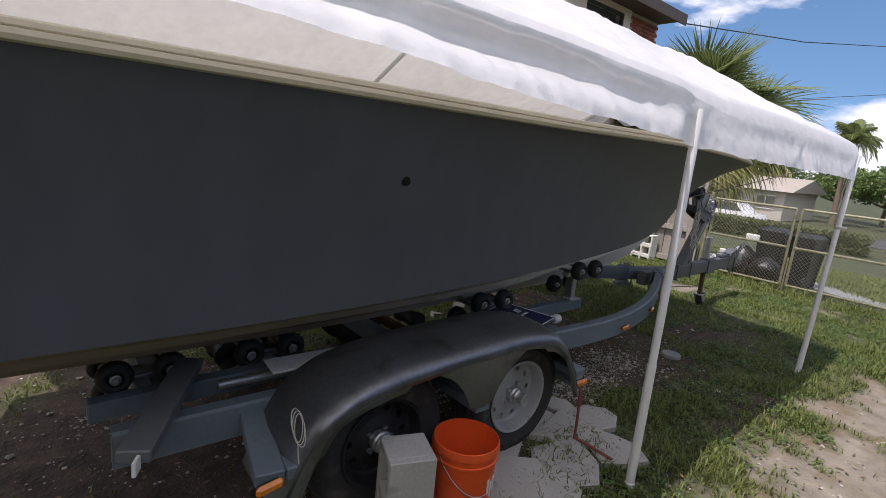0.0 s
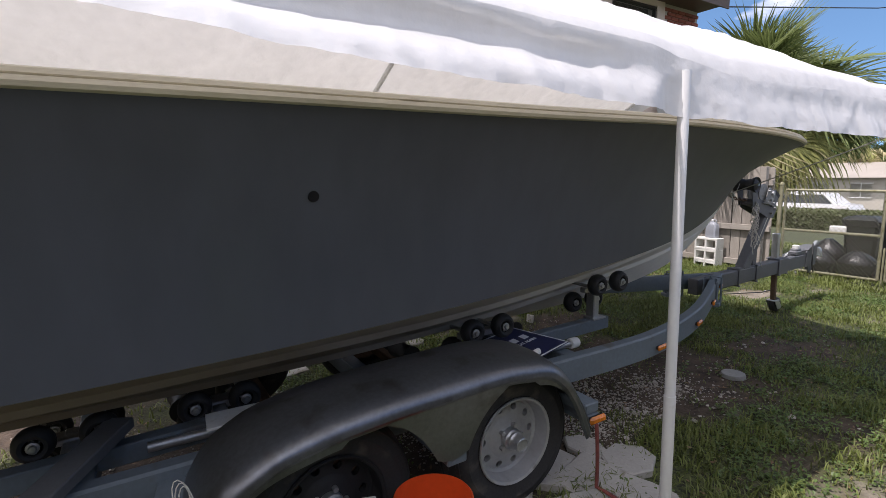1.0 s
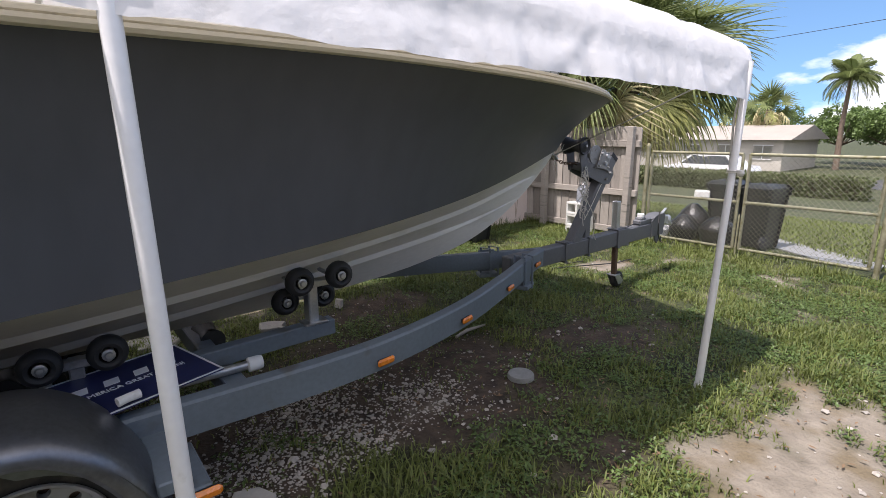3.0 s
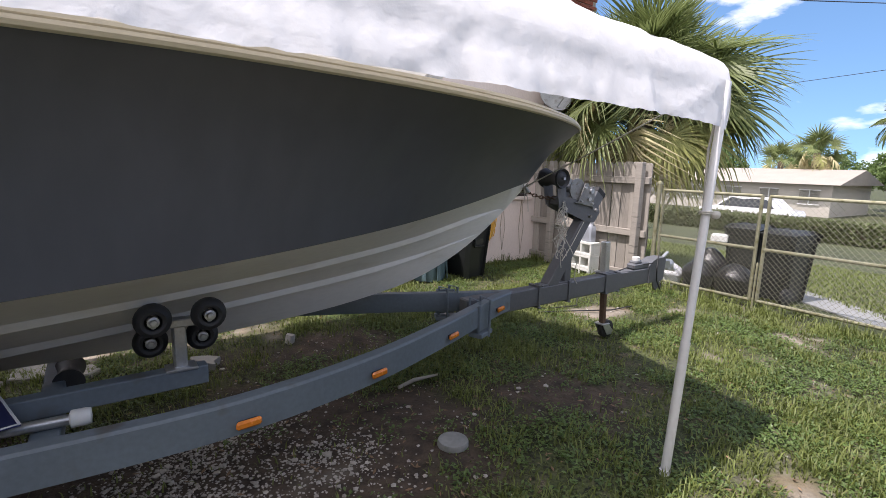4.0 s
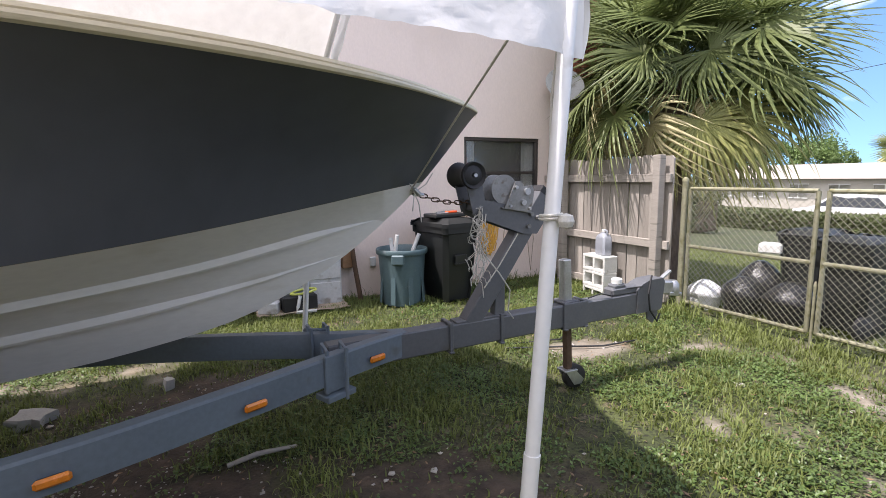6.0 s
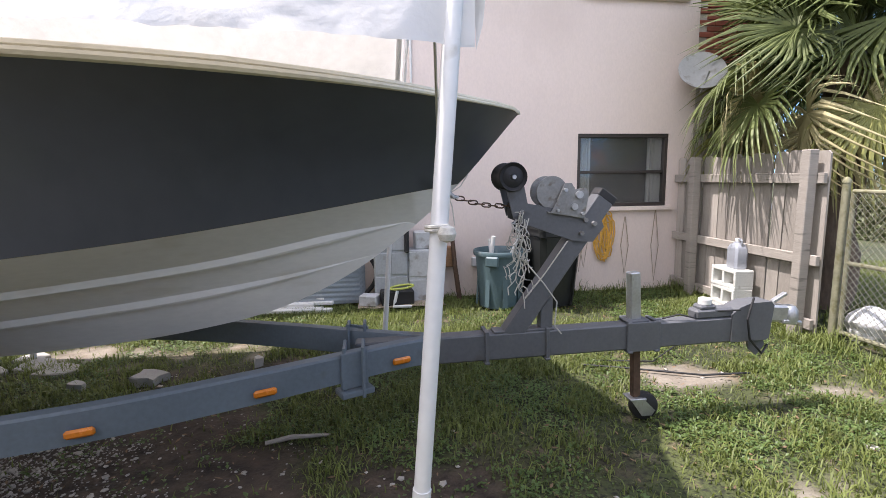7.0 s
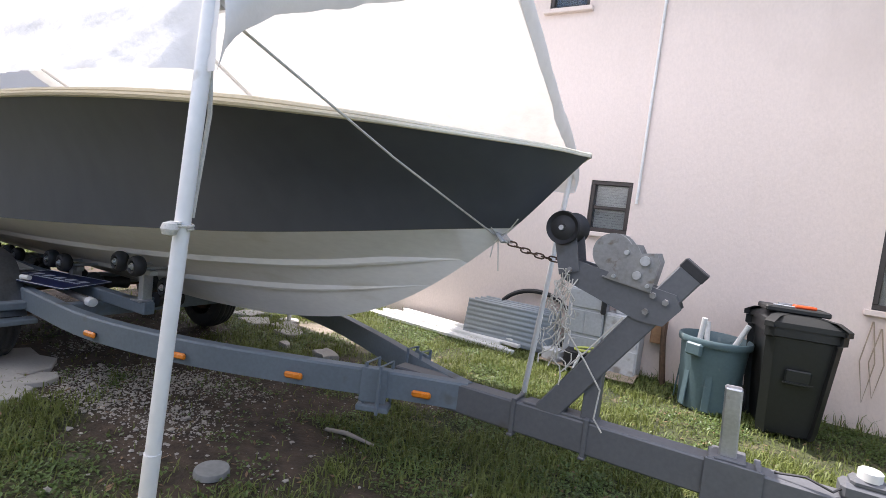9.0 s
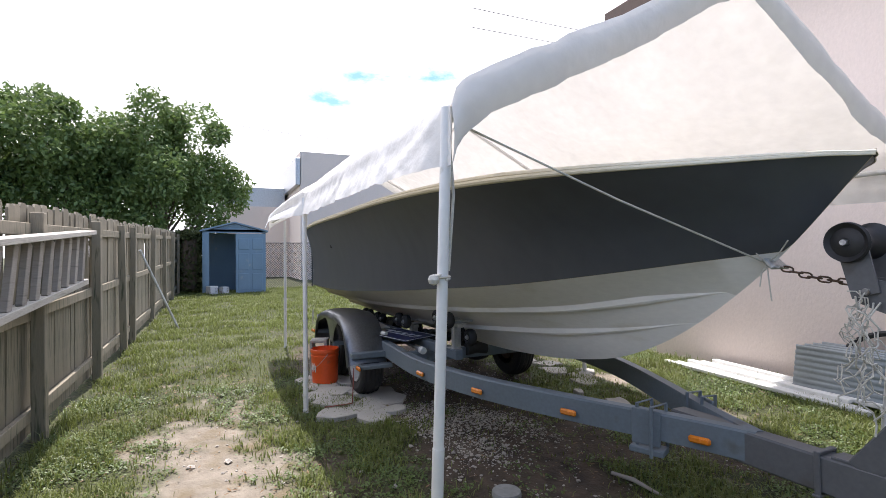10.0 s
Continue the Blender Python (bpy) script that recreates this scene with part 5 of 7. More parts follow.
    # rear lamp arm
    for sd in (-1, 1):
        r = M()
        r.beam((1.42, YC + sd * 0.72, 0.5), (1.36, YC + sd * 1.08, 0.46), 0.1, 0.05, 0.004)
        part("lamp_arm", r, TRAILER, TR, world=True)
        l = marker_light(1.345, YC + sd * 1.1, 0.455, 10 if sd < 0 else 170, TR, (0.1, 0.025, 0.04))
        l2 = marker_light(3.21, YC + sd * 1.035, 0.36, 0 if sd < 0 else 180, TR, (0.11, 0.025, 0.04))
        st = M()
        st.box((3.19, YC + sd * 0.88, 0.365), (0.1, 0.3, 0.035), (0, 0, 0), 0.006)
        part("fender_step", st, TRAILER, TR, world=True)


build_winch_stand()
build_winch()
build_tongue_fittings()
skirt_rear = M()
skirt_rear.beam((0.98, 2.36, 0.6), (1.27, 2.94, 0.615), 0.1, 0.045, 0.005)
solid("wooden_plank", skirt_rear, TONGUE, "grey weathered plank laid across the trailer rail", "plank")

m = M()
m.box((0.985, 2.335, 0.585), (0.05, 0.012, 0.05), (0, 0, 64), 0.003)
solid("reflector", m, WHITE, "small white reflector on the plank end", "reflector")

# chain from the bow eye to the winch stand
chain = thing("bow_chain", (6.4, YC, 1.32), "rusty steel chain from the bow eye to the winch stand", "chain")
LINK = M()
LINK.tube([(0.016 * math.cos(a) + (0.009 if math.cos(a) > 0 else -0.009), 0.011 * math.sin(a), 0) for a in np.linspace(0, 2 * math.pi, 13)[:-1]], 0.0038, 6, closed=True)
LINK_ME = LINK.mesh("link", RUST, 60)
for i in range(10):
    k = i / 9
    p = Vector((6.25, YC, 1.325)).lerp(Vector((6.57, YC, 1.27)), k) + Vector((0, 0, -0.02 * math.sin(math.pi * k)))
    o = part("link", LINK_ME, None, chain)
    o.matrix_basis = chain.matrix_basis.inverted() @ pose(*p, 90 * (i % 2), 8, 0)


# ---------------- ropes ----------------
def rope(pts, r, label, mat_=None, name="rope", group="ropes"):
    m = M()
    m.tube(pts, r, 6)
    return solid(name, m, mat_ or ROPE, label, "rope", group)


rope([(5.99, 1.9, 1.86), (6.08, 2.57, 1.6), (6.2, YC - 0.03, 1.345)], 0.0045, "taut white rope from the canopy corner to the bow eye")
rope([(6.02, 1.845, 1.80), (6.01, 1.865, 1.6), (5.995, 1.85, 1.33)], 0.006, "white rope tied down the canopy leg")
rope([(5.985 + 0.027 * math.cos(a), 1.83 + 0.027 * math.sin(a), 1.3 + 0.004 * a / 3) for a in np.linspace(0, 12, 30)], 0.004, "white rope wound round the canopy leg")
k = M()
k.lathe([(0.0, -0.02), (0.016, -0.014), (0.021, 0.0), (0.016, 0.014), (0.0, 0.02)], Matrix.Translation((6.0, 1.79, 1.3)), 14)
solid("rope_knot", k, ROPE, "white rope knot on the canopy leg", "knot")
rng = random.Random(11)
for i in range(13):
    x0, z0 = 6.57 + rng.uniform(-0.02, 0.05), 1.2 + rng.uniform(-0.02, 0.05)
    n = rng.randint(5, 8)
    ln = rng.uniform(0.2, 0.5)
    n *= 3
    pts = [(x0 + 0.022 * math.sin(j * 0.55 + i) + 0.012 * math.sin(j * 1.3 + 2 * i) + 0.004 * j * (i % 3 - 1) / 2, YC - 0.085 + 0.02 * math.sin(j * 0.8 + i * 2), z0 - ln * (j / n) + 0.012 * math.sin(j * 1.7 + i)) for j in range(n + 1)]
    rope(pts, 0.0022 + 0.001 * (i % 2), "frayed pale rope end hanging from the winch stand", name="frayed_rope", group="frayed ropes")
rope([(6.6, YC - 0.08, 1.0), (6.72, YC - 0.08, 0.86), (6.8, YC - 0.075, 0.75), (6.79, YC - 0.07, 0.62), (6.83, YC - 0.07, 0.57)], 0.004, "white rope tied round the winch post")
rope([(6.62, YC - 0.08, 0.78), (6.72, YC - 0.08, 0.9), (6.85, YC - 0.078, 1.08)], 0.0035, "white rope tied round the winch post")
for i, (dx, dz) in enumerate(((0.1, 0.1), (0.03, -0.16), (-0.06, 0.12), (-0.02, -0.1))):
    rope([(6.22, YC - 0.03, 1.335), (6.22 + dx * 0.6, YC - 0.05, 1.335 + dz * 0.4), (6.22 + dx, YC - 0.05, 1.335 + dz)], 0.003, "frayed rope strand at the bow eye", name="frayed_rope", group="frayed ropes")


# ---------------- things round the trailer ----------------
def block_mesh(l=0.39, w=0.19, h=0.19):
    """A hollow concrete block; the two cells run through along y."""
    m = M()
    t = 0.032
    for c, s in (((0, 0, t / 2), (l, w, t)), ((0, 0, h - t / 2), (l, w, t)), ((-l / 2 + t / 2, 0, h / 2), (t, w, h - 2 * t)), ((l / 2 - t / 2, 0, h / 2), (t, w, h - 2 * t)), ((0, 0, h / 2), (t, w, h - 2 * t))):
        m.box(c, s, (0, 0, 0), 0.004)
    return m


b = solid("concrete_block", block_mesh(), CONCRETE, "grey hollow concrete block standing on end by the wheel", "block")
b.matrix_world = pose(1.895, 2.17, 0.24, 0, 0, 70) @ pose(0, 0, 0, 0, 90, 0) @ Matrix.Translation((0, 0, -0.095))


def build_bucket():
    u = thing("bucket", (2.215, 2.165, 0.02), "bright orange plastic bucket beside the trailer wheel", "bucket")
    m = M()
    m.lathe([(0.0, 0.0), (0.125, 0.0), (0.131, 0.006), (0.143, 0.29), (0.15, 0.292), (0.15, 0.302), (0.144, 0.305), (0.145, 0.33), (0.152, 0.333), (0.152, 0.345), (0.147, 0.366), (0.143, 0.368), (0.141, 0.33), (0.128, 0.012), (0.0, 0.012)], None, 36)
    part("body", m, ORANGE, u)
    m = M()
    m.tube([(0.15 * math.cos(a), -0.15 * math.sin(a) * 0.93, 0.325 - 0.17 * math.sin(a)) for a in np.linspace(0, math.pi, 14)], 0.0025, 6)
    part("handle", m, GALV, u, "thin wire handle")
    m = M()
    for a in (-70, -62, -54, -46):
        t = math.radians(a - 10)
        m.box((0.1405 * math.cos(t), 0.1405 * math.sin(t), 0.17 + 0.02 * ((a // 8) % 2)), (0.003, 0.012, 0.07), (0, 0, a - 10), 0)
    part("print", m, WHITE, u, "worn white print")


build_bucket()
DARK_CON = mat("dull_grey_concrete", (0.24, 0.245, 0.24), 0.85, var=0.2, scale=12, bump=0.3)
cov = M()
cov.lathe([(0.0, 0.0), (0.085, 0.0), (0.085, 0.02), (0.08, 0.03), (0.06, 0.033), (0.0, 0.033)], Matrix.Translation((5.146, 2.609, 0.0)), 26)
solid("pipe_cover", cov, DARK_CON, "round grey cleanout cover set in the grass", "cover")
SIGN_BLUE = mat("navy_sign_board", (0.016, 0.022, 0.09), 0.45, var=0.15, scale=5, bump=0.03)
SIGN_WHITE = mat("white_sign_print", (0.7, 0.72, 0.75), 0.5, var=0.05, scale=5, bump=0.0)


def build_sign():
    s = thing("yard_sign", (3.06, 2.735, 0.6), "navy yard sign with a white border lying on the trailer", "sign")
    s.matrix_world = pose(3.06, 2.735, 0.612, 1.5, 0.5, 17)
    m = M()
    m.box((0, 0, 0), (0.6, 0.37, 0.006), (0, 0, 0), 0.001)
    part("board", m, SIGN_BLUE, s)
    m = M()
    for c, z in (((0, 0.181, 0.004), (0.6, 0.008, 0.002)), ((0, -0.181, 0.004), (0.6, 0.008, 0.002)), ((0.296, 0, 0.004), (0.008, 0.354, 0.002)), ((-0.296, 0, 0.004), (0.008, 0.354, 0.002))):
        m.box(c, z)
    part("border", m, SIGN_WHITE, s, "white printed border")
    for i in range(5):
        m = M()
        x = 0.195 - 0.105 * i
        m.prism([(x - 0.03, 0.02, 0.004), (x + 0.022, 0.02, 0.004), (x + 0.036, 0.068, 0.004), (x - 0.016, 0.068, 0.004)], (0, 0, 0), (0, 0, 0.002))
        part("print_bar", m, SIGN_WHITE, s, "large white print")
    t = bpy.data.curves.new("lettering", "FONT")
    t.body, t.size, t.extrude, t.align_x = "MAKE AMERICA GREAT AGAIN!", 0.033, 0.001, "CENTER"
    o = new("lettering_curve", t)
    me = bpy.data.meshes.new_from_object(o.evaluated_get(bpy.context.evaluated_depsgraph_get()))
    bpy.data.objects.remove(o)
    me.materials.append(SIGN_WHITE)
    o = part("lettering", me, None, s, "small white capital letters")
    o.matrix_basis = Matrix.Translation((0.0, -0.025, 0.005))


build_sign()
m = M()
m.tube([(3.03, 2.545, 0.636), (3.06, 2.555, 0.638), (3.1, 2.567, 0.638)], [0.017, 0.016, 0.017], 10)
solid("paper_roll", m, WHITE, "small white paper roll lying on a yard sign", "paper")
pipe = thing("metal_pole", (2.6, 2.79, 0.54), "grey pole with a white end cap lying on the trailer", "pole")
m = M()
m.cyl((1.35, 2.82, 0.542), (3.52, 2.75, 0.542), 0.02, 12)
part("tube", m, GALV, pipe, world=True)
m = M()
m.lathe([(0.022, -0.03), (0.032, -0.025), (0.032, 0.02), (0.028, 0.035), (0.0, 0.038)], Matrix.Translation((3.55, 2.749, 0.542)) @ pose(0, 0, 0, 0, 90, -2), 16)
part("end_cap", m, WHITE, pipe, "white plastic cap", world=True)
m = M()
m.beam((1.55, 2.78, 0.6), (2.6, 2.7, 0.615), 0.14, 0.012, 0.002)
solid("white_board", m, WHITE, "white painted board lying on the trailer rail", "board")
m = M()
m.tube([(5.22, 3.33, 0.02), (5.36, 3.36, 0.03), (5.56, 3.37, 0.02)], [0.012, 0.014, 0.008], 7)
solid("stick", m, WOOD_RAIL, "short pale stick lying on the soil", "stick")
m = M()
for i in range(3):
    m.tube([(1.43 + (0.012 + 0.008 * i) * math.sin(a) * (1.2 - 0.1 * i), 2.185 - 0.012 * (1 - math.cos(a)) / 2, 0.66 + (0.05 + 0.012 * i) * math.cos(a + 0.3 * i)) for a in np.linspace(0, 2 * math.pi, 15)[:-1]], 0.0018, 5, closed=True)
m.tube([(1.43, 2.178, 0.61), (1.428, 2.17, 0.57), (1.432, 2.168, 0.53)], 0.0018, 5)
solid("string_loop", m, ROPE, "white string loop tied on the fender", "string")


REDS = mat("faded_red_strap", (0.2, 0.05, 0.04), 0.85, var=0.3, scale=20)
m = M()
m.grid([[(3.16 + 0.012 * math.sin(7 * z) + dx, 2.235 - 0.05 * (0.36 - z), z) for dx in (-0.012, 0.012)] for z in np.linspace(0.36, 0.045, 12)] + [[(3.17 + dx, 2.21 - 0.06 * k, 0.043) for dx in (-0.012, 0.012)] for k in range(1, 5)])
o = solid("ratchet_strap", m, REDS, "faded red strap hanging from the fender to the paving", "strap")
o.modifiers.new("thick", "SOLIDIFY").thickness = 0.003


def slab_mesh(rng, r, h, n=7):
    """An irregular flat piece of broken concrete."""
    out = []
    for j in range(n):
        a = 2 * math.pi * (j + rng.uniform(-0.25, 0.25)) / n
        q = r * rng.uniform(0.62, 1.2)
        out.append((q * math.cos(a), q * math.sin(a)))
    m = M()
    low, top, ins = [(x, y, -0.02) for x, y in out], [(x, y, h * 0.8) for x, y in out], [(x * 0.93, y * 0.93, h + rng.uniform(-0.003, 0.003)) for x, y in out]
    m.grid([low, top, ins], closed=True)
    m.add(ins, [tuple(range(n))])
    return m.mesh("paving_piece", CONCRETE2, 30)


CONCRETE2 = mat("broken_concrete", (0.4, 0.385, 0.355), 0.9, var=0.2, scale=4, fine=60, bump=0.4, vari=0.5, dirt=(0.2, 0.17, 0.13), dirt_at=0.6)
pav = tagged(new("pavement"), "broken grey concrete paving pieces round the wheels", "paving", kind="structure")
rng = random.Random(5)
for i, (x, y, r) in enumerate(((2.35, 2.06, 0.2), (2.62, 2.2, 0.2), (2.72, 1.96, 0.17), (2.98, 2.12, 0.2), (3.2, 2.32, 0.2), (3.32, 2.05, 0.19), (3.52, 2.3, 0.15), (3.1, 2.55, 0.2), (2.8, 2.5, 0.24), (2.3, 2.4, 0.22), (1.95, 2.2, 0.24), (1.7, 2.35, 0.2), (2.05, 2.0, 0.14), (3.42, 2.52, 0.12),
                               (2.6, 4.8, 0.17), (2.9, 4.68, 0.2), (3.2, 4.78, 0.16), (3.45, 4.66, 0.18), (3.05, 4.98, 0.14), (2.3, 4.66, 0.2))):
    o = part("paving_piece", slab_mesh(rng, r, 0.035), None, pav)
    o.matrix_basis = pose(x, y, 0, rng.uniform(-2, 2), rng.uniform(-2, 2), rng.uniform(0, 90))
for x, y, r in ((4.2, 4.38, 0.11), (3.75, 4.3, 0.06), (4.9, 4.6, 0.05)):
    o = tagged(new("stone", slab_mesh(rng, r, 0.055, 10)), "pale broken concrete lump on the soil", "stone", "loose stones")
    o.matrix_world = pose(x, y, 0.0, 6, 5, rng.uniform(0, 90))


# ---------------- along the house wall ----------------
def build_round_bin():
    u = thing("trash_can", (7.18, 5.99, 0), "round grey-green plastic trash can without a lid", "trash can")
    m = M()
    m.lathe([(0.0, 0.01), (0.22, 0.01), (0.235, 0.02), (0.275, 0.6), (0.278, 0.64), (0.3, 0.645), (0.305, 0.66), (0.305, 0.7), (0.298, 0.71), (0.288, 0.7), (0.268, 0.6), (0.225, 0.03), (0.0, 0.03)], None, 40)
    body = part("body", m, BIN_GREEN, u)
    for a in range(0, 360, 45):
        t = math.radians(a)
        m = M()
        m.box((0.257 * math.cos(t), 0.257 * math.sin(t), 0.3), (0.012, 0.06, 0.52), (0, -3.6, a), 0.004)
        part("rib", m, BIN_GREEN, body)
    for a in (-120, 60):
        t = math.radians(a)
        m = M()
        c, s = math.cos(t), math.sin(t)
        m.box((0.3 * c, 0.3 * s, 0.6), (0.05, 0.15, 0.12), (0, 0, a), 0.015)
        part("handle", m, BIN_GREEN, u, "moulded side handle")
    return u


ROUND_BIN = build_round_bin()
ROUND_BIN.matrix_world = ROUND_BIN.matrix_world @ Matrix.Diagonal((0.95, 0.95, 0.9, 1))


def wheelie_bin(x, y, rz, label, h=1.02, material=None):
    material = material or BIN_BLACK
    u = thing("wheelie_bin", (x, y, 0), label, "bin", "wheelie bins", rz=rz)
    m = M()
    lo, hi = (0.2, 0.24), (0.27, 0.33)
    ring = lambda a, b, z, k=0.05: [(sx * (a - (k if i % 2 == j else 0)), sy * (b - (0 if i % 2 == j else k)), z) for i, (sx, sy) in enumerate(((1, 1), (-1, 1), (-1, -1), (1, -1))) for j in (0, 1)]
    rows = [ring(lo[0], lo[1], 0.03), ring(lo[0] + 0.01, lo[1] + 0.01, 0.1), ring(hi[0] - 0.02, hi[1] - 0.02, h - 0.18), ring(hi[0], hi[1], h - 0.17), ring(hi[0], hi[1], h - 0.1), ring(hi[0] - 0.03, hi[1] - 0.03, h - 0.1)]
    m.grid(rows, closed=True)
    m.add(rows[0], [tuple(range(8))])
    m.add(rows[-1], [tuple(range(8))])
    part("body", m, material, u)
    m = M()
    rows = [ring(hi[0] + 0.015, hi[1] + 0.02, h - 0.1), ring(hi[0] + 0.015, hi[1] + 0.02, h - 0.06), ring(hi[0] - 0.04, hi[1] - 0.05, h - 0.015), ring(0.1, 0.1, h)]
    m.grid(rows, closed=True)
    m.add(rows[-1], [tuple(range(8))])
    part("lid", m, material, u, "black hinged lid")
    m = M()
    m.tube([(-0.2, hi[1] + 0.01, h - 0.08), (-0.2, hi[1] + 0.07, h - 0.06), (0.2, hi[1] + 0.07, h - 0.06), (0.2, hi[1] + 0.01, h - 0.08)], 0.013, 8)
    part("handle", m, material, u)
    for s in (-1, 1):
        m = M()
        m.lathe([(0, -0.03), (0.1, -0.03), (0.12, -0.02), (0.12, 0.02), (0.1, 0.03), (0, 0.03)], Matrix.Translation((s * 0.22, 0.27, 0.12)) @ pose(0, 0, 0, 0, 90, 0), 20)
        part("wheel", m, BLACK, u)
    m = M()
    m.box((0, -0.262, 0.5), (0.17, 0.02, 0.12), (4, 0, 0), 0.008)
    m.box((0, -0.28, 0.46), (0.2, 0.012, 0.012))
    part("grab_bar", m, material, u)
    return u


wheelie_bin(7.7, 5.92, 12, "black wheeled bin with tools lying on its lid", 0.97)
tb = thing("toolbox", (7.68, 5.9, 0.968), "dark toolbox with orange pieces on the bin lid", "toolbox", rz=12)
m = M()
m.box((0, 0, 0.022), (0.44, 0.24, 0.044), (0, 0, 0), 0.01)
part("case", m, BIN_BLACK, tb)
m = M()
m.box((0.06, -0.04, 0.056), (0.16, 0.06, 0.025), (0, 0, 8), 0.008)
part("orange_tool", m, ORANGE, tb, "orange plastic tool")
m = M()
m.tube([(-0.1, 0.03, 0.052), (0.1, 0.06, 0.056)], 0.01, 8)
m.tube([(-0.16, -0.06, 0.05), (-0.02, -0.09, 0.052)], 0.007, 8)
part("steel_tool", m, GALV, tb)
for p0, p1 in (((7.05, 5.9, 0.45), (7.08, 5.86, 0.8)), ((7.3, 6.05, 0.5), (7.41, 6.02, 0.78)), ((7.12, 6.1, 0.5), (7.1, 6.13, 0.74))):
    m = M()
    m.cyl(p0, p1, 0.022, 10)
    solid("pipe_offcut", m, WHITE, "white pipe offcut sticking out of the trash can", "pipe", "pipe offcuts")


def loose_box(x, y, z, s, rz, material, label, name="box", ribs=False):
    m = M()
    m.box((0, 0, s[2] / 2), s, (0, 0, 0), 0.012)
    if ribs:
        for k in (-0.3, 0, 0.3):
            m.box((k * s[0], -s[1] / 2, s[2] / 2), (0.02, 0.012, s[2] * 0.8))
    o = solid(name, m, material, label, "box", "junk by the wall")
    o.matrix_world = pose(x, y, z, 0, 0, rz)
    return o


GREY_WHITE = mat("dirty_white_plastic", (0.55, 0.56, 0.57), 0.55, var=0.12, scale=5, dirt=(0.3, 0.28, 0.25), dirt_at=0.56)
def small_cabinet(x, y, z, size, rz, material, label, doors):
    """A low cabinet with door panels on its front, each (centre x, centre z, width, height)."""
    u = thing("cabinet", (x, y, z), label, "cabinet", "junk by the wall", rz=rz)
    m = M()
    m.box((0, 0, size[2] / 2), size, (0, 0, 0), 0.01)
    part("body", m, material, u)
    for cx, cz, w, h in doors:
        m = M()
        m.box((cx, -size[1] / 2 - 0.004, cz), (w, 0.014, h), (0, 0, 0), 0.004)
        part("panel", m, material, u)
    return u


GREY_STEEL = mat("grey_painted_steel", (0.42, 0.44, 0.46), 0.55, var=0.14, scale=5, dirt=(0.28, 0.26, 0.23), dirt_at=0.6)
small_cabinet(5.99, 6.35, 0, (0.37, 0.28, 0.83), 2, GREY_STEEL, "grey steel cabinet standing by the house wall", ((-0.09, 0.48, 0.17, 0.24), (0.09, 0.48, 0.17, 0.24), (0, 0.2, 0.35, 0.26), (0, 0.72, 0.35, 0.18)))
small_cabinet(5.98, 6.36, 0.83, (0.36, 0.24, 0.15), -2, GREY_WHITE, "dirty pale tray unit on the grey cabinet", ((-0.04, 0.075, 0.24, 0.1),))
loose_box(5.97, 6.35, 0.98, (0.38, 0.26, 0.11), 3, WHITE, "shallow white box on the tray unit", "shallow_box")
small_cabinet(6.37, 6.36, 0, (0.36, 0.26, 0.62), -3, GREY_WHITE, "dirty white cabinet by the house wall", ((0, 0.46, 0.33, 0.28), (0, 0.15, 0.33, 0.26)))
loose_box(6.17, 6.2, 0.6, (0.05, 0.08, 0.26), 8, BLACK, "thin black tool bag hanging on the cabinets", "tool_bag")
loose_box(6.4, 6.38, 0.62, (0.26, 0.18, 0.2), 4, GREY_WHITE, "small dirty white box stacked on a cabinet", "box")
TAN = mat("tan_cloth", (0.4, 0.32, 0.24), 0.95, var=0.2, scale=9, bump=0.4)
m = M()
m.grid([[(5.62 + 0.95 * i / 14 + 0.02 * n2(i, j, 0.6), 5.98 + 0.34 * j / 8 + 0.03 * n2(i, j, 0.5, 3), 0.035 + 0.02 * n2(i, j, 0.7, 8)) for j in range(9)] for i in range(15)])
o = solid("ground_mat", m, TAN, "crumpled tan cloth mat on the grass", "mat")
o.modifiers.new("thick", "SOLIDIFY").thickness = 0.012
loose_box(6.05, 6.14, 0.04, (0.36, 0.2, 0.16), 5, BLACK, "black battery case on a mat", "battery_case")
loose_box(5.75, 6.12, 0.04, (0.2, 0.16, 0.12), -20, GREY_WHITE, "small grey motor part on a mat", "motor_part")
YGREEN = mat("yellow_green_plastic", (0.55, 0.6, 0.12), 0.45, var=0.1, scale=6)
m = M()
m.tube([(6.1 + 0.13 * math.cos(a), 6.1 + 0.09 * math.sin(a), 0.235 + 0.015 * math.cos(a)) for a in np.linspace(0, 2 * math.pi, 25)[:-1]], 0.012, 8, closed=True)
solid("hose_ring", m, YGREEN, "yellow-green plastic ring on a black case", "ring")
rope([(6.05, 6.02, 0.21), (6.02, 5.99, 0.1), (6.0, 5.97, 0.05), (6.2, 5.95, 0.05)], 0.018, "pale strap hanging over a battery case", WHITE, "strap", "")
# ribbed metal sheets, pipes and hoop
SHEET = mat("dull_blue_grey_sheet", (0.3, 0.335, 0.36), 0.5, 0.25, var=0.12, scale=4, dirt=(0.42, 0.43, 0.43), dirt_at=0.62)
for i in range(4):
    m = M()
    rows = []
    for j in range(29):
        z = 0.05 + 0.42 * j / 28
        rows.append([(x, 6.3 + 0.05 * i - 0.1 + 0.18 * (z - 0.05) + 0.006 * math.sin(j * 1.8), z + 0.012 * i) for x in (4.62 + 0.05 * i, 5.64 + 0.02 * i)])
    m.grid(rows)
    o = solid("ribbed_sheet", m, SHEET, "ribbed galvanized metal sheet leaning on the wall", "sheet", "ribbed sheets")
    o.modifiers.new("thick", "SOLIDIFY").thickness = 0.004
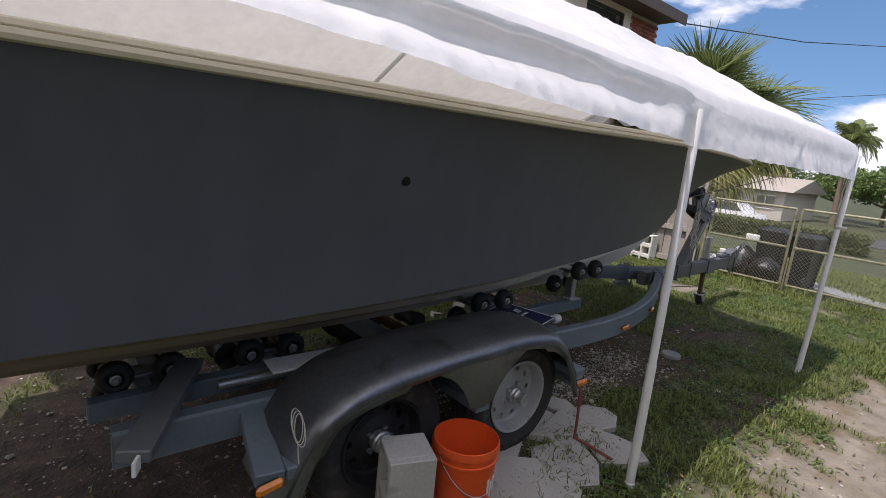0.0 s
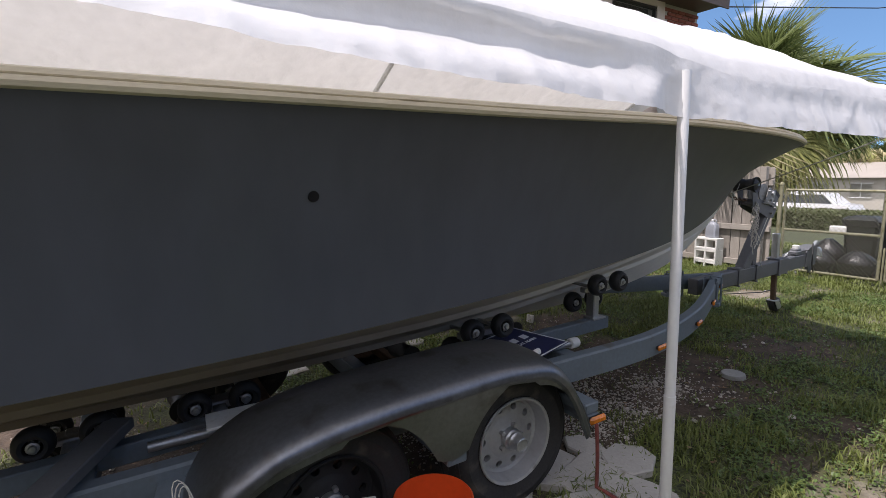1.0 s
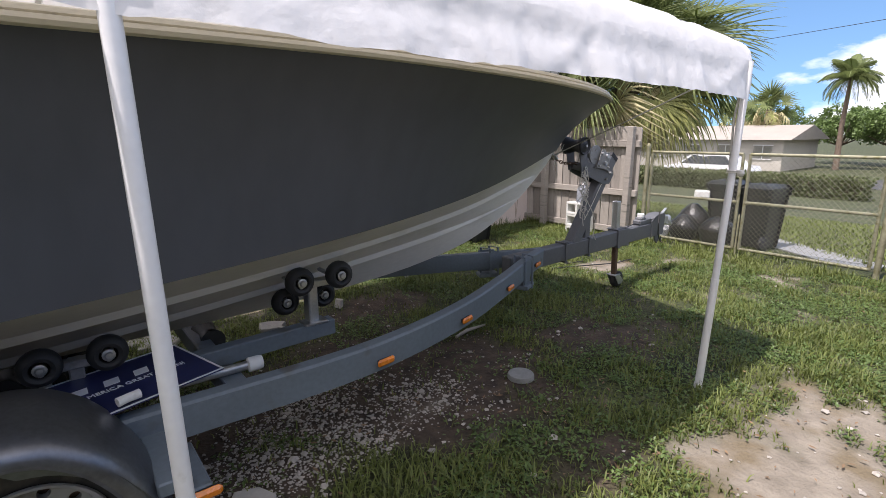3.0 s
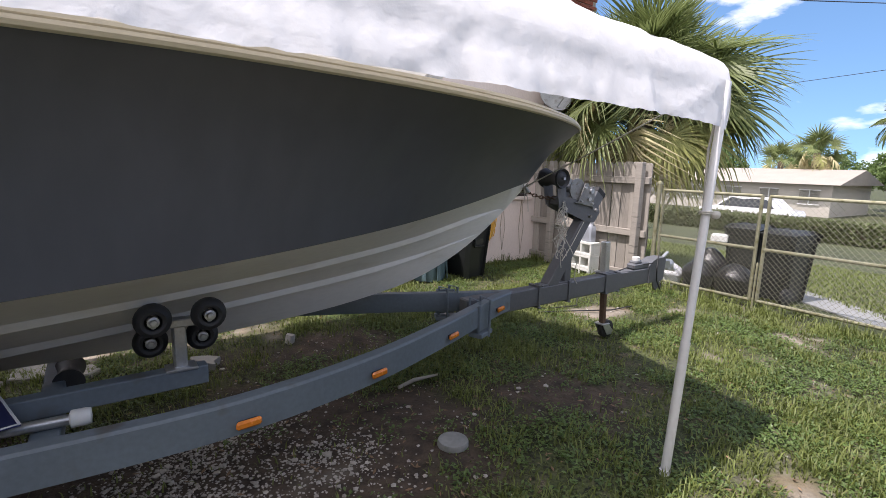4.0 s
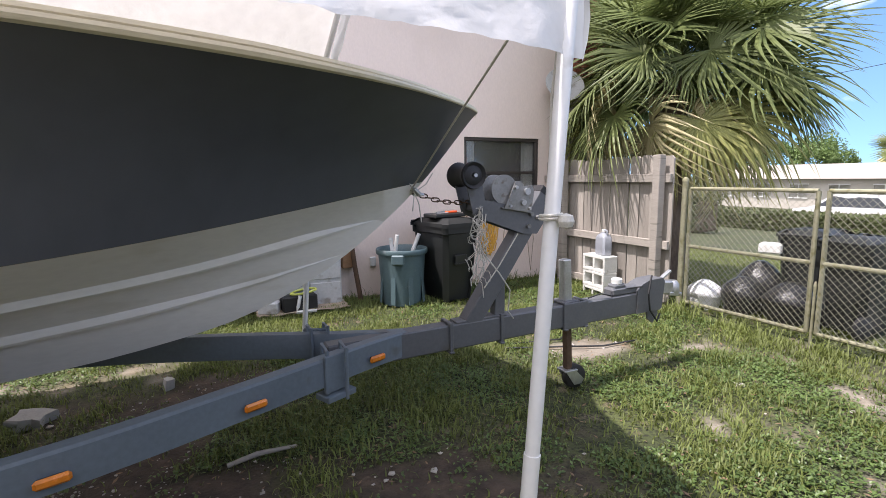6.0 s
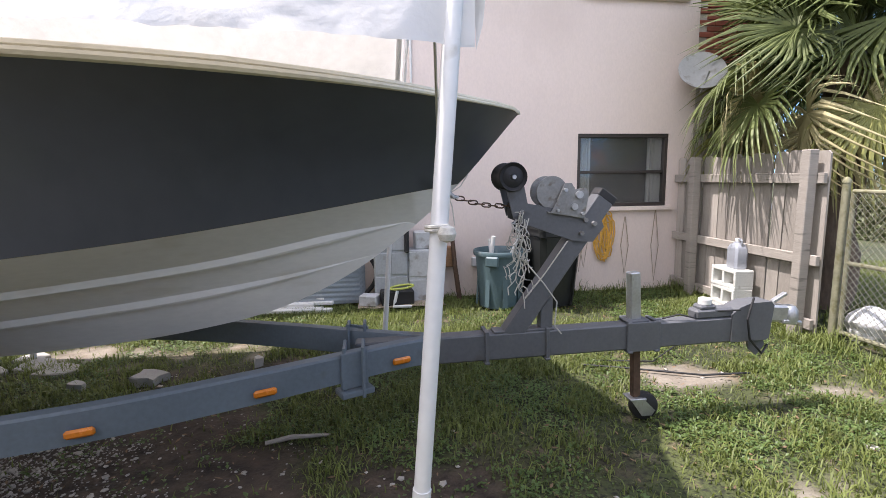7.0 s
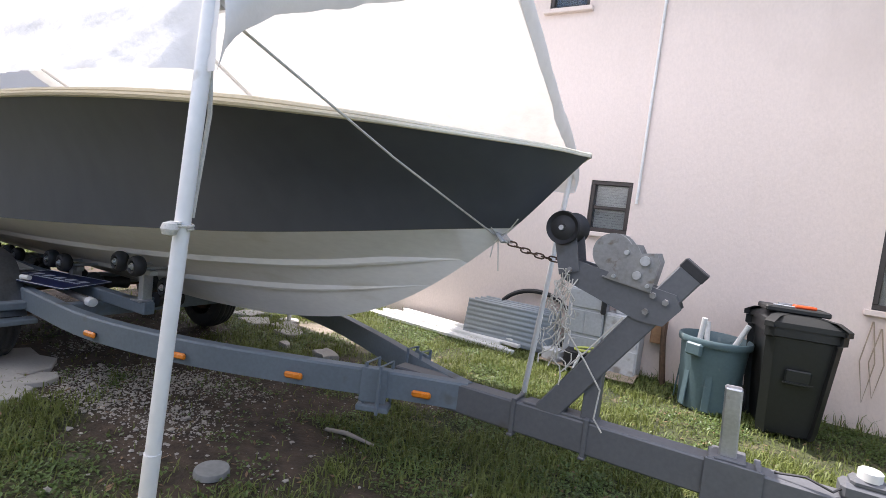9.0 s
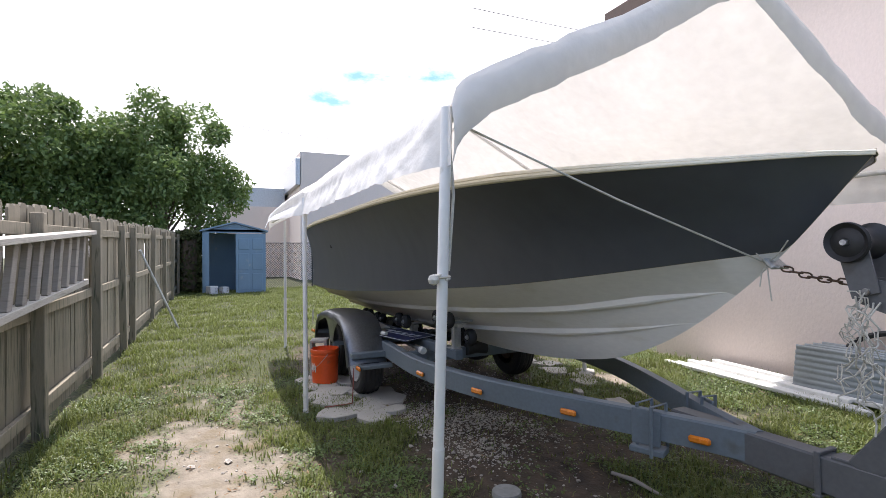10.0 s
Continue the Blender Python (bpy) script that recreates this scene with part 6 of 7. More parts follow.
for i in range(5):
    m = M()
    y, z = 6.02 + 0.06 * i, 0.035 + 0.035 * (i // 2)
    m.beam((3.15 + 0.12 * i, y + 0.16, z), (5.35 - 0.1 * (i % 3), y - 0.02, z), 0.075, 0.04, 0.006)
    solid("gutter_length", m, WHITE, "white metal gutter length lying by the wall", "gutter", "gutter lengths")
m = M()
m.tube([(5.38 + 0.45 * math.cos(a), 6.41 + 0.06 * math.sin(a), 0.345 + 0.32 * math.sin(a)) for a in np.linspace(0, 2 * math.pi, 49)[:-1]], 0.026, 8, closed=True)
solid("rubber_hoop", m, BLACK, "black rubber hoop leaning on the wall", "hoop")
m = M()
m.tube([(6.79, 6.33, 0), (6.74, 6.36, 0.4), (6.71, 6.42, 0.84)], [0.03, 0.028, 0.024], 9)
solid("old_post", m, RUST, "dark rusty post leaning on the wall", "post")
BOXB = mat("rust_brown_box", (0.3, 0.17, 0.09), 0.7, var=0.25, scale=12, bump=0.2)
m = M()
m.box((6.68, WALL_Y - 0.05, 0.5), (0.14, 0.1, 0.24), (0, 0, 0), 0.008)
solid("meter_box", m, BOXB, "rust-brown box fixed on the house wall", "box")
m = M()
m.box((7.0, WALL_Y - 0.02, 0.42), (0.07, 0.04, 0.11), (0, 0, 0), 0.006)
solid("outlet_box", m, GREY_WHITE, "grey outlet box on the house wall", "box")
YHOSE = mat("yellow_hose_rubber", (0.62, 0.34, 0.05), 0.6, var=0.2, scale=10)
coil = []
for i in range(120):
    a = i * 2 * math.pi / 13
    coil.append((8.62 + (0.075 + 0.045 * math.sin(i * 0.37)) * math.cos(a) + 0.03 * math.sin(i * 0.83), WALL_Y - 0.035 - 0.02 * (i % 13) / 13, 0.69 + (0.25 + 0.06 * math.sin(i * 0.53)) * math.sin(a) + 0.04 * math.sin(i * 0.21)))
rope(coil, 0.008, "coiled yellow extension cord hanging on the house wall", YHOSE, "hanging_cord", "hanging cords")
for x, zt, zb in ((8.3, 0.95, 0.25), (8.36, 0.9, 0.3), (8.9, 0.92, 0.2), (9.3, 1.0, 0.1)):
    rope([(x, WALL_Y - 0.02, zt), (x + 0.05, WALL_Y - 0.03, (zt + zb) / 2), (x + 0.01, WALL_Y - 0.025, zb), (x - 0.05, WALL_Y - 0.03, (zt + zb) / 2), (x - 0.005, WALL_Y - 0.02, zt)], 0.005, "tan cord loop hanging on the house wall", TAN, "hanging_cord", "hanging cords")
d = thing("satellite_dish", (9.66, 6.3, 2.58), "grey satellite dish on the house corner", "dish")
m = M()
m.lathe([(0.0, 0.0), (0.1, 0.01), (0.2, 0.045), (0.26, 0.08), (0.262, 0.085), (0.255, 0.084), (0.2, 0.052), (0.1, 0.018), (0.0, 0.008)], pose(0, 0, 0, 60, 0, -20), 32)
part("reflector", m, GREY_WHITE, d)
m = M()
m.tube([(0, 0.02, 0), (0.02, 0.2, -0.05)], 0.02, 8)
m.tube([(0, -0.02, -0.2), (-0.1, -0.3, -0.02)], 0.01, 8)
part("arm", m, GALV, d)
bl = block_mesh()
WBLOCK = mat("white_painted_block", (0.68, 0.68, 0.65), 0.85, var=0.1, scale=6, fine=60, bump=0.3, dirt=(0.4, 0.38, 0.33), dirt_at=0.6)
bm_ = bl.mesh("concrete_block", WBLOCK, 30, True)
for i, (z, rz) in enumerate(((-0.1, 83), (0.092, 84), (0.284, 86))):
    o = tagged(new("concrete_block", bm_), "white hollow concrete block stacked by the fence", "block", "stacked blocks")
    o.matrix_world = pose(9.43, 5.27, z + 0.005, 0, 0, rz)
JUG = mat("grey_jug_plastic", (0.3, 0.32, 0.36), 0.4, var=0.1, scale=6)
j = thing("plastic_jug", (9.45, 5.24, 0.48), "grey plastic jug with a pale label standing on the stacked blocks", "jug", rz=80)


def rounded_ring(a, b, z, c):
    """Eight-cornered outline of half sizes a and b with cut corners c."""
    return [(a, -b + c, z), (a, b - c, z), (a - c, b, z), (-a + c, b, z), (-a, b - c, z), (-a, -b + c, z), (-a + c, -b, z), (a - c, -b, z)]


m = M()
jr = [rounded_ring(0.085, 0.055, 0.0, 0.02), rounded_ring(0.093, 0.062, 0.012, 0.02), rounded_ring(0.093, 0.062, 0.2, 0.02), rounded_ring(0.07, 0.05, 0.24, 0.018), rounded_ring(0.03, 0.028, 0.262, 0.012), rounded_ring(0.026, 0.026, 0.275, 0.012)]
m.grid(jr, closed=True)
m.add(jr[0], [tuple(range(8))])
part("body", m, JUG, j)
m = M()
m.tube([(-0.065, 0, 0.225), (-0.07, 0, 0.285), (-0.03, 0, 0.3), (0.01, 0, 0.27)], 0.012, 8)
part("handle", m, JUG, j)
m = M()
m.lathe([(0.026, 0.272), (0.027, 0.3), (0.022, 0.304), (0.0, 0.304)], None, 16)
part("cap", m, WHITE, j, "white screw cap")
m = M()
m.box((0, -0.0635, 0.09), (0.1, 0.003, 0.09))
label = part("label", m, SIGN_WHITE, j, "pale paper label")
for k, w in ((0.115, 0.07), (0.092, 0.05), (0.07, 0.08)):
    m = M()
    m.box((0, -0.0658, k), (w, 0.002, 0.012))
    part("print_bar", m, SIGN_BLUE, label)
rope([(7.34, 4.13, 0.02), (7.7, 3.98, 0.02), (8.1, 3.8, 0.02), (8.45, 3.78, 0.02)], 0.008, "thin dark hose lying on bare sand", BLACK, "garden_hose", "hoses")
rope([(7.45, 4.2, 0.02), (7.9, 4.1, 0.02), (8.4, 4.5, 0.02)], 0.006, "thin dark hose lying on bare sand", BLACK, "garden_hose", "hoses")


# ---------------- by the long fence ----------------
r = thing("wooden_railing", (3.4, -0.02, 1.3), "weathered wooden stair railing section leaning on the long fence", "railing")
m = M()
m.beam((5.2, 0.02, 1.41), (1.9, 0.0, 1.62), 0.14, 0.04, 0.004)
part("cap_rail", m, PALE_WOOD, r, world=True)
m = M()
m.beam((5.2, 0.0, 0.98), (2.0, -0.02, 1.16), 0.09, 0.05, 0.004)
part("bottom_rail", m, PALE_WOOD, r, world=True)
for i in range(13):
    x = 5.1 - 0.25 * i
    m = M()
    m.beam((x + 0.1, 0.0, 0.99 + 0.056 * (5.2 - x)), (x - 0.06, -0.01, 1.38 + 0.0636 * (5.2 - x)), 0.038, 0.075, 0.003, up=(1, 0, 0))
    part("baluster", m, WOOD_RAIL, r, world=True)
m = M()
m.cyl((-3.2, 0.45, 0.0), (-2.7, -0.12, 1.5), 0.022, 10)
solid("leaning_pole", m, GREY_WHITE, "pale grey pole leaning on the long fence", "pole")
m = M()
m.grid([[(9.66 - 0.012 * math.sin(3 * i), 1.5 - 0.3 * k / 6 - 0.06 * i / 8 * (k - 3) / 3, 1.6 - 0.9 * i / 8 * (0.7 + 0.3 * math.sin(k))) for k in range(7)] for i in range(9)])
o = solid("draped_cloth", m, WHITE, "white cloth draped over the fence top", "cloth")
o.modifiers.new("thick", "SOLIDIFY").thickness = 0.006
m = M()
chain_link(m, -14.4, 2.9, 7.0, 0.02, 1.9, 0.1, 0.008)
n = thing("chain_link_fence", (-14.4, 5, 0), "dark chain-link fence at the yard's end", "fence")
part("wire_net", m, BLACK, n, world=True, smooth=0, fix=False)
for y in (2.95, 4.95, 6.95):
    m = M()
    m.cyl((-14.4, y, 0), (-14.4, y, 1.95), 0.03, 10)
    part("post", m, BLACK, n, world=True)
m = M()
m.cyl((-14.4, 2.95, 1.9), (-14.4, 6.95, 1.9), 0.02, 8)
part("top_tube", m, BLACK, n, world=True)
for x, y, s in ((-11.9, 1.0, 0.3), (-12.1, 1.4, 0.25)):
    loose_box(x, y, 0, (s, s, s), 30, GREY_WHITE, "pale sack in the shed doorway", "sack")


# ---------------- palms ----------------
def fan_leaf(seed, n=34, length=0.95, petiole=0.85, droop=0.55, blade=None, tilt=30):
    """One fan frond along +x: a stalk, then folded strips spread like a fan that bends down by tilt degrees, tips hanging."""
    rng = random.Random(seed)
    m = M()
    bend = lambda t: -0.25 * droop * t * t
    m.tube([(petiole * t, 0, petiole * bend(t)) for t in (0, 0.35, 0.7, 1.0)], [0.02, 0.015, 0.012, 0.009], 6)
    hub = Matrix.Translation((petiole, 0, petiole * bend(1.0))) @ pose(0, 0, 0, 0, tilt, 0)
    for i in range(n):
        a = math.radians(-135 + 270 * (i + 0.5) / n + rng.uniform(-3, 3))
        L = length * (1 - 0.25 * abs(a) / 2.3) * rng.uniform(0.85, 1.08)
        w = 0.68 / n * rng.uniform(0.8, 1.25)
        d, s = Vector((math.cos(a), math.sin(a), 0)), Vector((-math.sin(a), math.cos(a), 0))
        fall = droop * rng.uniform(0.5, 1.6)
        rows = []
        for t, ww in ((0.0, 0.25), (0.3, 1.0), (0.55, 0.9), (0.75, 0.55), (0.9, 0.3), (1.0, 0.04)):
            out = min(t, 0.62) + max(0.0, t - 0.62) * (1 - min(0.85, 0.7 * fall))
            # the middle rib stands lower than the sides, like a shallow bowl
            c = hub @ (d * (L * out) + Vector((0, 0, 0.16 * L * t * (1 - math.cos(a)))))
            c.z -= L * (fall * max(0.0, t - 0.45) ** 1.6 * 1.3 + 0.1 * fall * t)
            up = hub.to_3x3() @ Vector((0, 0, 0.55 * w * ww))
            ss = hub.to_3x3() @ s
            rows.append([c - ss * w * ww, c + up, c + ss * w * ww])
        m.grid(rows)
    return m.mesh("frond", blade or FROND, 0)


def build_fan_palm(at, top, label, scale=1.0, fronds=46, seed=1, dry_n=9, coarse=False, name="fan_palm"):
    rng = random.Random(seed)
    p = thing(name, at, label, "palm", "palms")
    m = M()
    k = 14
    pts = [Vector((0.03 * math.sin(i * 0.9), 0.03 * math.cos(i * 1.3), top * i / k)) for i in range(k + 1)]
    m.tube(pts, [0.2 * scale * (1.15 - 0.25 * i / k) * (1 + 0.06 * (i % 2)) for i in range(k + 1)], 12)
    part("trunk", m, BARK, p, "rough brown trunk")
    n = 18 if coarse else 40
    kinds = [fan_leaf(seed * 10 + i, n, ln, pet, dr, FROND_OLD if i == 5 else FROND, tl) for i, (ln, pet, dr, tl) in enumerate(((0.9, 0.6, 0.05, 5), (0.95, 0.85, 0.1, 15), (0.98, 1.0, 0.2, 25), (0.95, 0.8, 0.4, 50), (0.9, 1.05, 0.75, 40), (0.85, 0.95, 1.05, 40)))]
    dry = [fan_leaf(seed * 10 + 7 + i, n - 8, 0.85, 0.8, 1.25, FROND_DRY, 40) for i in range(2)]
    for i in range(fronds):
        az = 137.5 * i + rng.uniform(-14, 14)
        k = i / fronds
        el = 84 - 112 * k + rng.uniform(-16, 16)
        me = kinds[max(0, min(5, int(k * 6.4 + rng.uniform(-0.8, 0.8))))] if i < fronds - dry_n else dry[i % 2]
        o = part("frond", me, None, p)
        s = scale * rng.uniform(0.8, 1.12)
        o.matrix_basis = pose(0, 0, top - 0.05 + 0.25 * scale * (0.5 - k), 0, 0, az) @ pose(0, 0, 0, 0, -el, 0) @ pose(0, 0, 0, rng.uniform(-60, 60), 0, 0) @ Matrix.Diagonal((s, s, s, 1))
    return p


build_fan_palm((10.62, 5.35, 0), 2.62, "large green fan palm with drooping yellowed fronds behind the fence", 1.0, 112, 1, 14)
build_fan_palm((50, 16.3, -1.2), 4.6, "distant fan palm beyond the street", 1.3, 30, 4, 8, True)
build_fan_palm((52, 19.5, -1.2), 4.0, "distant fan palm beyond the street", 1.3, 26, 6, 8, True)


def feather_palm(at, top, label, seed, scale=1.0):
    rng = random.Random(seed)
    p = thing("coconut_palm", at, label, "palm", "palms")
    m = M()
    m.tube([(0, 0, 0), (0.15, 0.1, top * 0.5), (0.1, 0, top)], [0.22, 0.17, 0.13], 10)
    part("trunk", m, BARK, p)
    kinds = []
    for drop in (1.3, 1.9, 2.5):
        m = M()
        rib = lambda t: Vector((2.5 * (t - 0.12 * drop * t * t), 0, 0.9 * t - drop * t * t))
        m.tube([rib(t) for t in np.linspace(0, 1, 9)], [0.035] * 8 + [0.01], 5)
        n = 60
        for i in range(n):
            t = 0.1 + 0.9 * i / n
            c = rib(t)
            for sd in (-1, 1):
                L = 0.75 * math.sin(math.pi * (0.14 + 0.8 * t)) * rng.uniform(0.8, 1.15)
                hang = rng.uniform(0.45, 0.95)
                mid = c + Vector((0.2 * L, sd * L * 0.55, -0.2 * hang * L))
                e = c + Vector((0.35 * L, sd * L * 0.8, -hang * L))
                m.grid([[c + Vector((-0.012, 0, 0)), c + Vector((0.012, 0, 0))], [mid + Vector((-0.022, 0, 0)), mid + Vector((0.022, 0, 0))], [e + Vector((-0.004, 0, 0)), e + Vector((0.004, 0, 0))]])
        kinds.append(m.mesh("frond", FROND, 0))
    for i in range(30):
        o = part("frond", kinds[min(2, i // 10)], None, p)
        o.matrix_basis = pose(0.1, 0, top, 0, 0, 137.5 * i + rng.uniform(-12, 12)) @ pose(0, 0, 0, 0, -(70 - 2.9 * i + rng.uniform(-10, 10)), 0) @ Matrix.Diagonal((scale * rng.uniform(0.8, 1.1), scale, scale, 1))
    return p


feather_palm((50, 11.3, -1.2), 6.6, "tall coconut palm beyond the street", 3, 0.95)
feather_palm((47, 3.0, -1.2), 5.4, "coconut palm beyond the street", 9, 1.0)


# ---------------- beyond the gate ----------------
def leafy_box(name, x0, x1, y0, y1, z0, z1, n, leaf, seed, label, category):
    """A clipped hedge of many small leaves over a dark twiggy core."""
    rng = np.random.default_rng(seed)
    t = thing(name, ((x0 + x1) / 2, (y0 + y1) / 2, z0), label, category)
    core = M()
    core.box(((x0 + x1) / 2, (y0 + y1) / 2, (z0 + z1) / 2 - 0.03), (x1 - x0 - 0.25, y1 - y0 - 0.25, z1 - z0 - 0.2), (0, 0, 0), 0.08)
    part("stem", core, BARK, t, world=True)
    f = rng.integers(0, 3, n)
    u = rng.uniform(0, 1, (n, 3))
    c = np.stack([x0 + (x1 - x0) * u[:, 0], y0 + (y1 - y0) * u[:, 1], z0 + (z1 - z0) * u[:, 2]], 1)
    c[f == 0, 0] = x0 + rng.uniform(-0.05, 0.14, (f == 0).sum())
    c[f == 1, 2] = z1 + rng.uniform(-0.14, 0.05, (f == 1).sum())
    a = rng.normal(size=(n, 3))
    a /= np.linalg.norm(a, axis=1)[:, None]
    b = np.cross(a, rng.normal(size=(n, 3)))
    b /= np.linalg.norm(b, axis=1)[:, None]
    L = leaf * rng.uniform(0.6, 1.3, n)[:, None]
    v = np.stack([c, c + a * L * 0.5 + b * L * 0.3, c + a * L, c + a * L * 0.5 - b * L * 0.3], 1).reshape(-1, 3)
    me = bpy.data.meshes.new("leaves")
    me.from_pydata(v.tolist(), [], np.arange(4 * n).reshape(-1, 4).tolist())
    me.materials.append(HEDGE)
    part("leaves", me, None, t, "dense clipped green leaves", world=True)


leafy_box("hedge", 28.7, 30.0, 5.3, 26.0, -1.2, -0.36, 34000, 0.16, 21, "long clipped green hedge across the lawn", "hedge")
leafy_box("shrub", 21.0, 22.6, 12.8, 15.0, -0.75, 0.6, 4000, 0.16, 22, "rounded green shrub on the lawn", "shrub")
m = M()
m.add([(10.0, 2.05, 0.02), (10.35, 1.6, 0.02), (11.6, 3.6, 0.0), (11.2, 3.9, 0.0), (10.0, 2.05, -0.1), (10.35, 1.6, -0.1), (11.6, 3.6, -0.1), (11.2, 3.9, -0.1)], [(0, 1, 2, 3), (0, 1, 5, 4), (1, 2, 6, 5), (2, 3, 7, 6), (3, 0, 4, 7)])
solid("pavement", m, DARK_CON, "pale concrete path beyond the gate", "path", kind="structure")
ASPHALT = mat("asphalt", (0.06, 0.06, 0.06), 0.9, var=0.15, scale=2, fine=40, bump=0.3)
m = M()
m.grid([[(x, y, ground_z(x, y) + 0.03) for y in np.linspace(-150, 150, 9)] for x in (34.5, 37.5, 41)])
solid("road", m, ASPHALT, "grey asphalt street beyond the hedge", "road", kind="structure")
for bx, by, ba in ((10.36, 3.06, 80), (10.62, 3.6, 95)):
    wb = wheelie_bin(bx, by, ba, "black wheeled bin beyond the chain-link gate", 1.02)
    wb.matrix_world = wb.matrix_world @ Matrix.Diagonal((0.82, 0.82, 0.86, 1))
leafy_box("shrub", -14.7, -12.9, -0.15, 0.6, 0.0, 2.2, 9000, 0.16, 23, "dark overgrown shrub between the fence and the shed", "shrub")


def sack(x, y, r, h, material, label, seed, name="trash_bag"):
    m = M()
    n = 20
    rows = []
    for k in range(11):
        t = k / 10
        q = r * (0.75 + 0.45 * t if t < 0.5 else 0.975 * math.cos((t - 0.5) * math.pi * 0.95) ** 0.7 + 0.03)
        rows.append([(x + q * math.cos(2 * math.pi * j / n) * (1 + 0.16 * noise.noise((j * 0.7, k * 0.6, seed))), y + q * math.sin(2 * math.pi * j / n) * (1 + 0.16 * noise.noise((j * 0.8, k * 0.5, seed + 4))), h * t * (1 + 0.06 * noise.noise((j, k, seed)))) for j in range(n)])
    m.grid(rows, closed=True)
    m.add(rows[-1], [tuple(range(n))])
    solid(name, m, material, label, "bag", "bags by the gate")


BAGB = mat("black_bag_film", (0.02, 0.02, 0.022), 0.3, var=0.2, scale=6, fine=20, bump=0.8, bump_dist=0.02)
BAGW = mat("white_net_bag", (0.72, 0.72, 0.74), 0.6, var=0.12, scale=12, fine=35, bump=0.6, bump_dist=0.01)
sack(10.12, 3.5, 0.23, 0.4, BAGB, "full black trash bag beyond the gate", 1)
sack(10.1, 3.95, 0.2, 0.38, BAGB, "full black trash bag beyond the gate", 2)
sack(10.38, 3.95, 0.22, 0.52, BAGB, "tall black trash bag beyond the gate", 3)
sack(9.98, 4.28, 0.18, 0.3, BAGW, "white net bag on the grass beyond the gate", 5, "net_bag")
loose_box(10.34, 3.84, 0.62, (0.16, 0.2, 0.1), 20, WHITE, "white carton on a black bag", "carton")
CARW = mat("white_car_paint", (0.75, 0.75, 0.76), 0.3, var=0.03, scale=2, bump=0.0, coat=0.6)
CARG = mat("car_glass", (0.03, 0.035, 0.04), 0.08, var=0.1, scale=1, bump=0.0)


def build_car(x, y, z, body_mat, label, tall=0.0):
    """A car whose length runs along y."""
    c = thing("car", (x, y, z), label, "car", "parked cars")
    prof = [(-2.35, 0.35), (-2.4, 0.75), (-2.25, 0.98 + tall * 0.4), (-1.75, 1.05 + tall * 0.3), (-1.2, 1.5 + tall), (0.6, 1.55 + tall), (1.35, 1.08), (2.2, 0.92), (2.38, 0.6), (2.35, 0.35)]
    body = M()
    rows = []
    for xx, k in ((-0.9, 0.97), (-0.87, 1.0), (0.87, 1.0), (0.9, 0.97)):
        rows.append([(xx * (1 if h < 1.1 else 0.86), yy * k, h) for yy, h in prof])
    body.grid(rows)
    for r in (rows[0], rows[-1]):
        body.add(r, [tuple(range(len(r)))])
    part("body", body, body_mat, c)
    for s in (-1, 1):
        g = M()
        g.add([(s * 0.9, -1.6, 1.1), (s * 0.9, 1.15, 1.1), (s * 0.79, 0.55, 1.48 + tall), (s * 0.79, -1.15, 1.44 + tall)], [(0, 1, 2, 3)])
        part("side_window", g, CARG, c)
    g = M()
    g.add([(-0.78, 1.32, 1.12), (0.78, 1.32, 1.12), (0.7, 0.66, 1.53 + tall), (-0.7, 0.66, 1.53 + tall)], [(0, 1, 2, 3)])
    part("windscreen", g, CARG, c)
    for s in (-1, 1):
        for yy in (-1.5, 1.5):
            w = M()
            w.lathe([(0, -0.1), (0.24, -0.1), (0.34, -0.08), (0.34, 0.08), (0.24, 0.1), (0, 0.1)], Matrix.Translation((s * 0.82, yy, 0.34)) @ pose(0, 0, 0, 0, 90, 0), 20)
            part("wheel", w, TYRE, c)
    return c


build_car(32.0, 12.95, -1.2, CARW, "white sport utility vehicle parked beyond the hedge", 0.1)


# pale walls toned down to beige-grey, as the eaves' shade makes them
EAVE_SHADED = mat("eave_shaded_house_wall", (0.46, 0.43, 0.38), 0.85, var=0.1, scale=1)


def far_house(x, y0, y1, zg, eave, ridge, label, roof_mat):
    h = thing("bungalow", (x + 4, (y0 + y1) / 2, zg), label, "house", "far houses")
    m = M()
    m.box((x + 4, (y0 + y1) / 2, (zg + eave) / 2), (8, y1 - y0, eave - zg))
    part("wall", m, EAVE_SHADED, h, world=True)
    m = M()
    a, b = y0 - 0.6, y1 + 0.6
    m.add([(x - 0.7, a, eave), (x + 8.7, a, eave), (x + 4, a, ridge), (x - 0.7, b, eave), (x + 8.7, b, eave), (x + 4, b, ridge)], [(0, 2, 5, 3), (1, 4, 5, 2), (0, 1, 2), (3, 5, 4), (0, 3, 4, 1)])
    part("roof", m, roof_mat, h, "pale low gable roof", world=True, smooth=0)
    n = int((y1 - y0) / 2.6)
    for i in range(n):
        y = y0 + (i + 0.5) * (y1 - y0) / n
        m = M()
        m.box((x - 0.02, y, zg + 1.35), (0.08, 1.2, 0.95))
        w = part("window", m, GLASS, h, world=True)
        m = M()
        for c, s in (((x - 0.06, y, zg + 1.86), (0.06, 1.32, 0.06)), ((x - 0.06, y, zg + 0.84), (0.06, 1.32, 0.06)), ((x - 0.06, y, zg + 1.35), (0.06, 0.05, 0.96))):
            m.box(c, s)
        part("frame", m, WHITE, w, world=True)


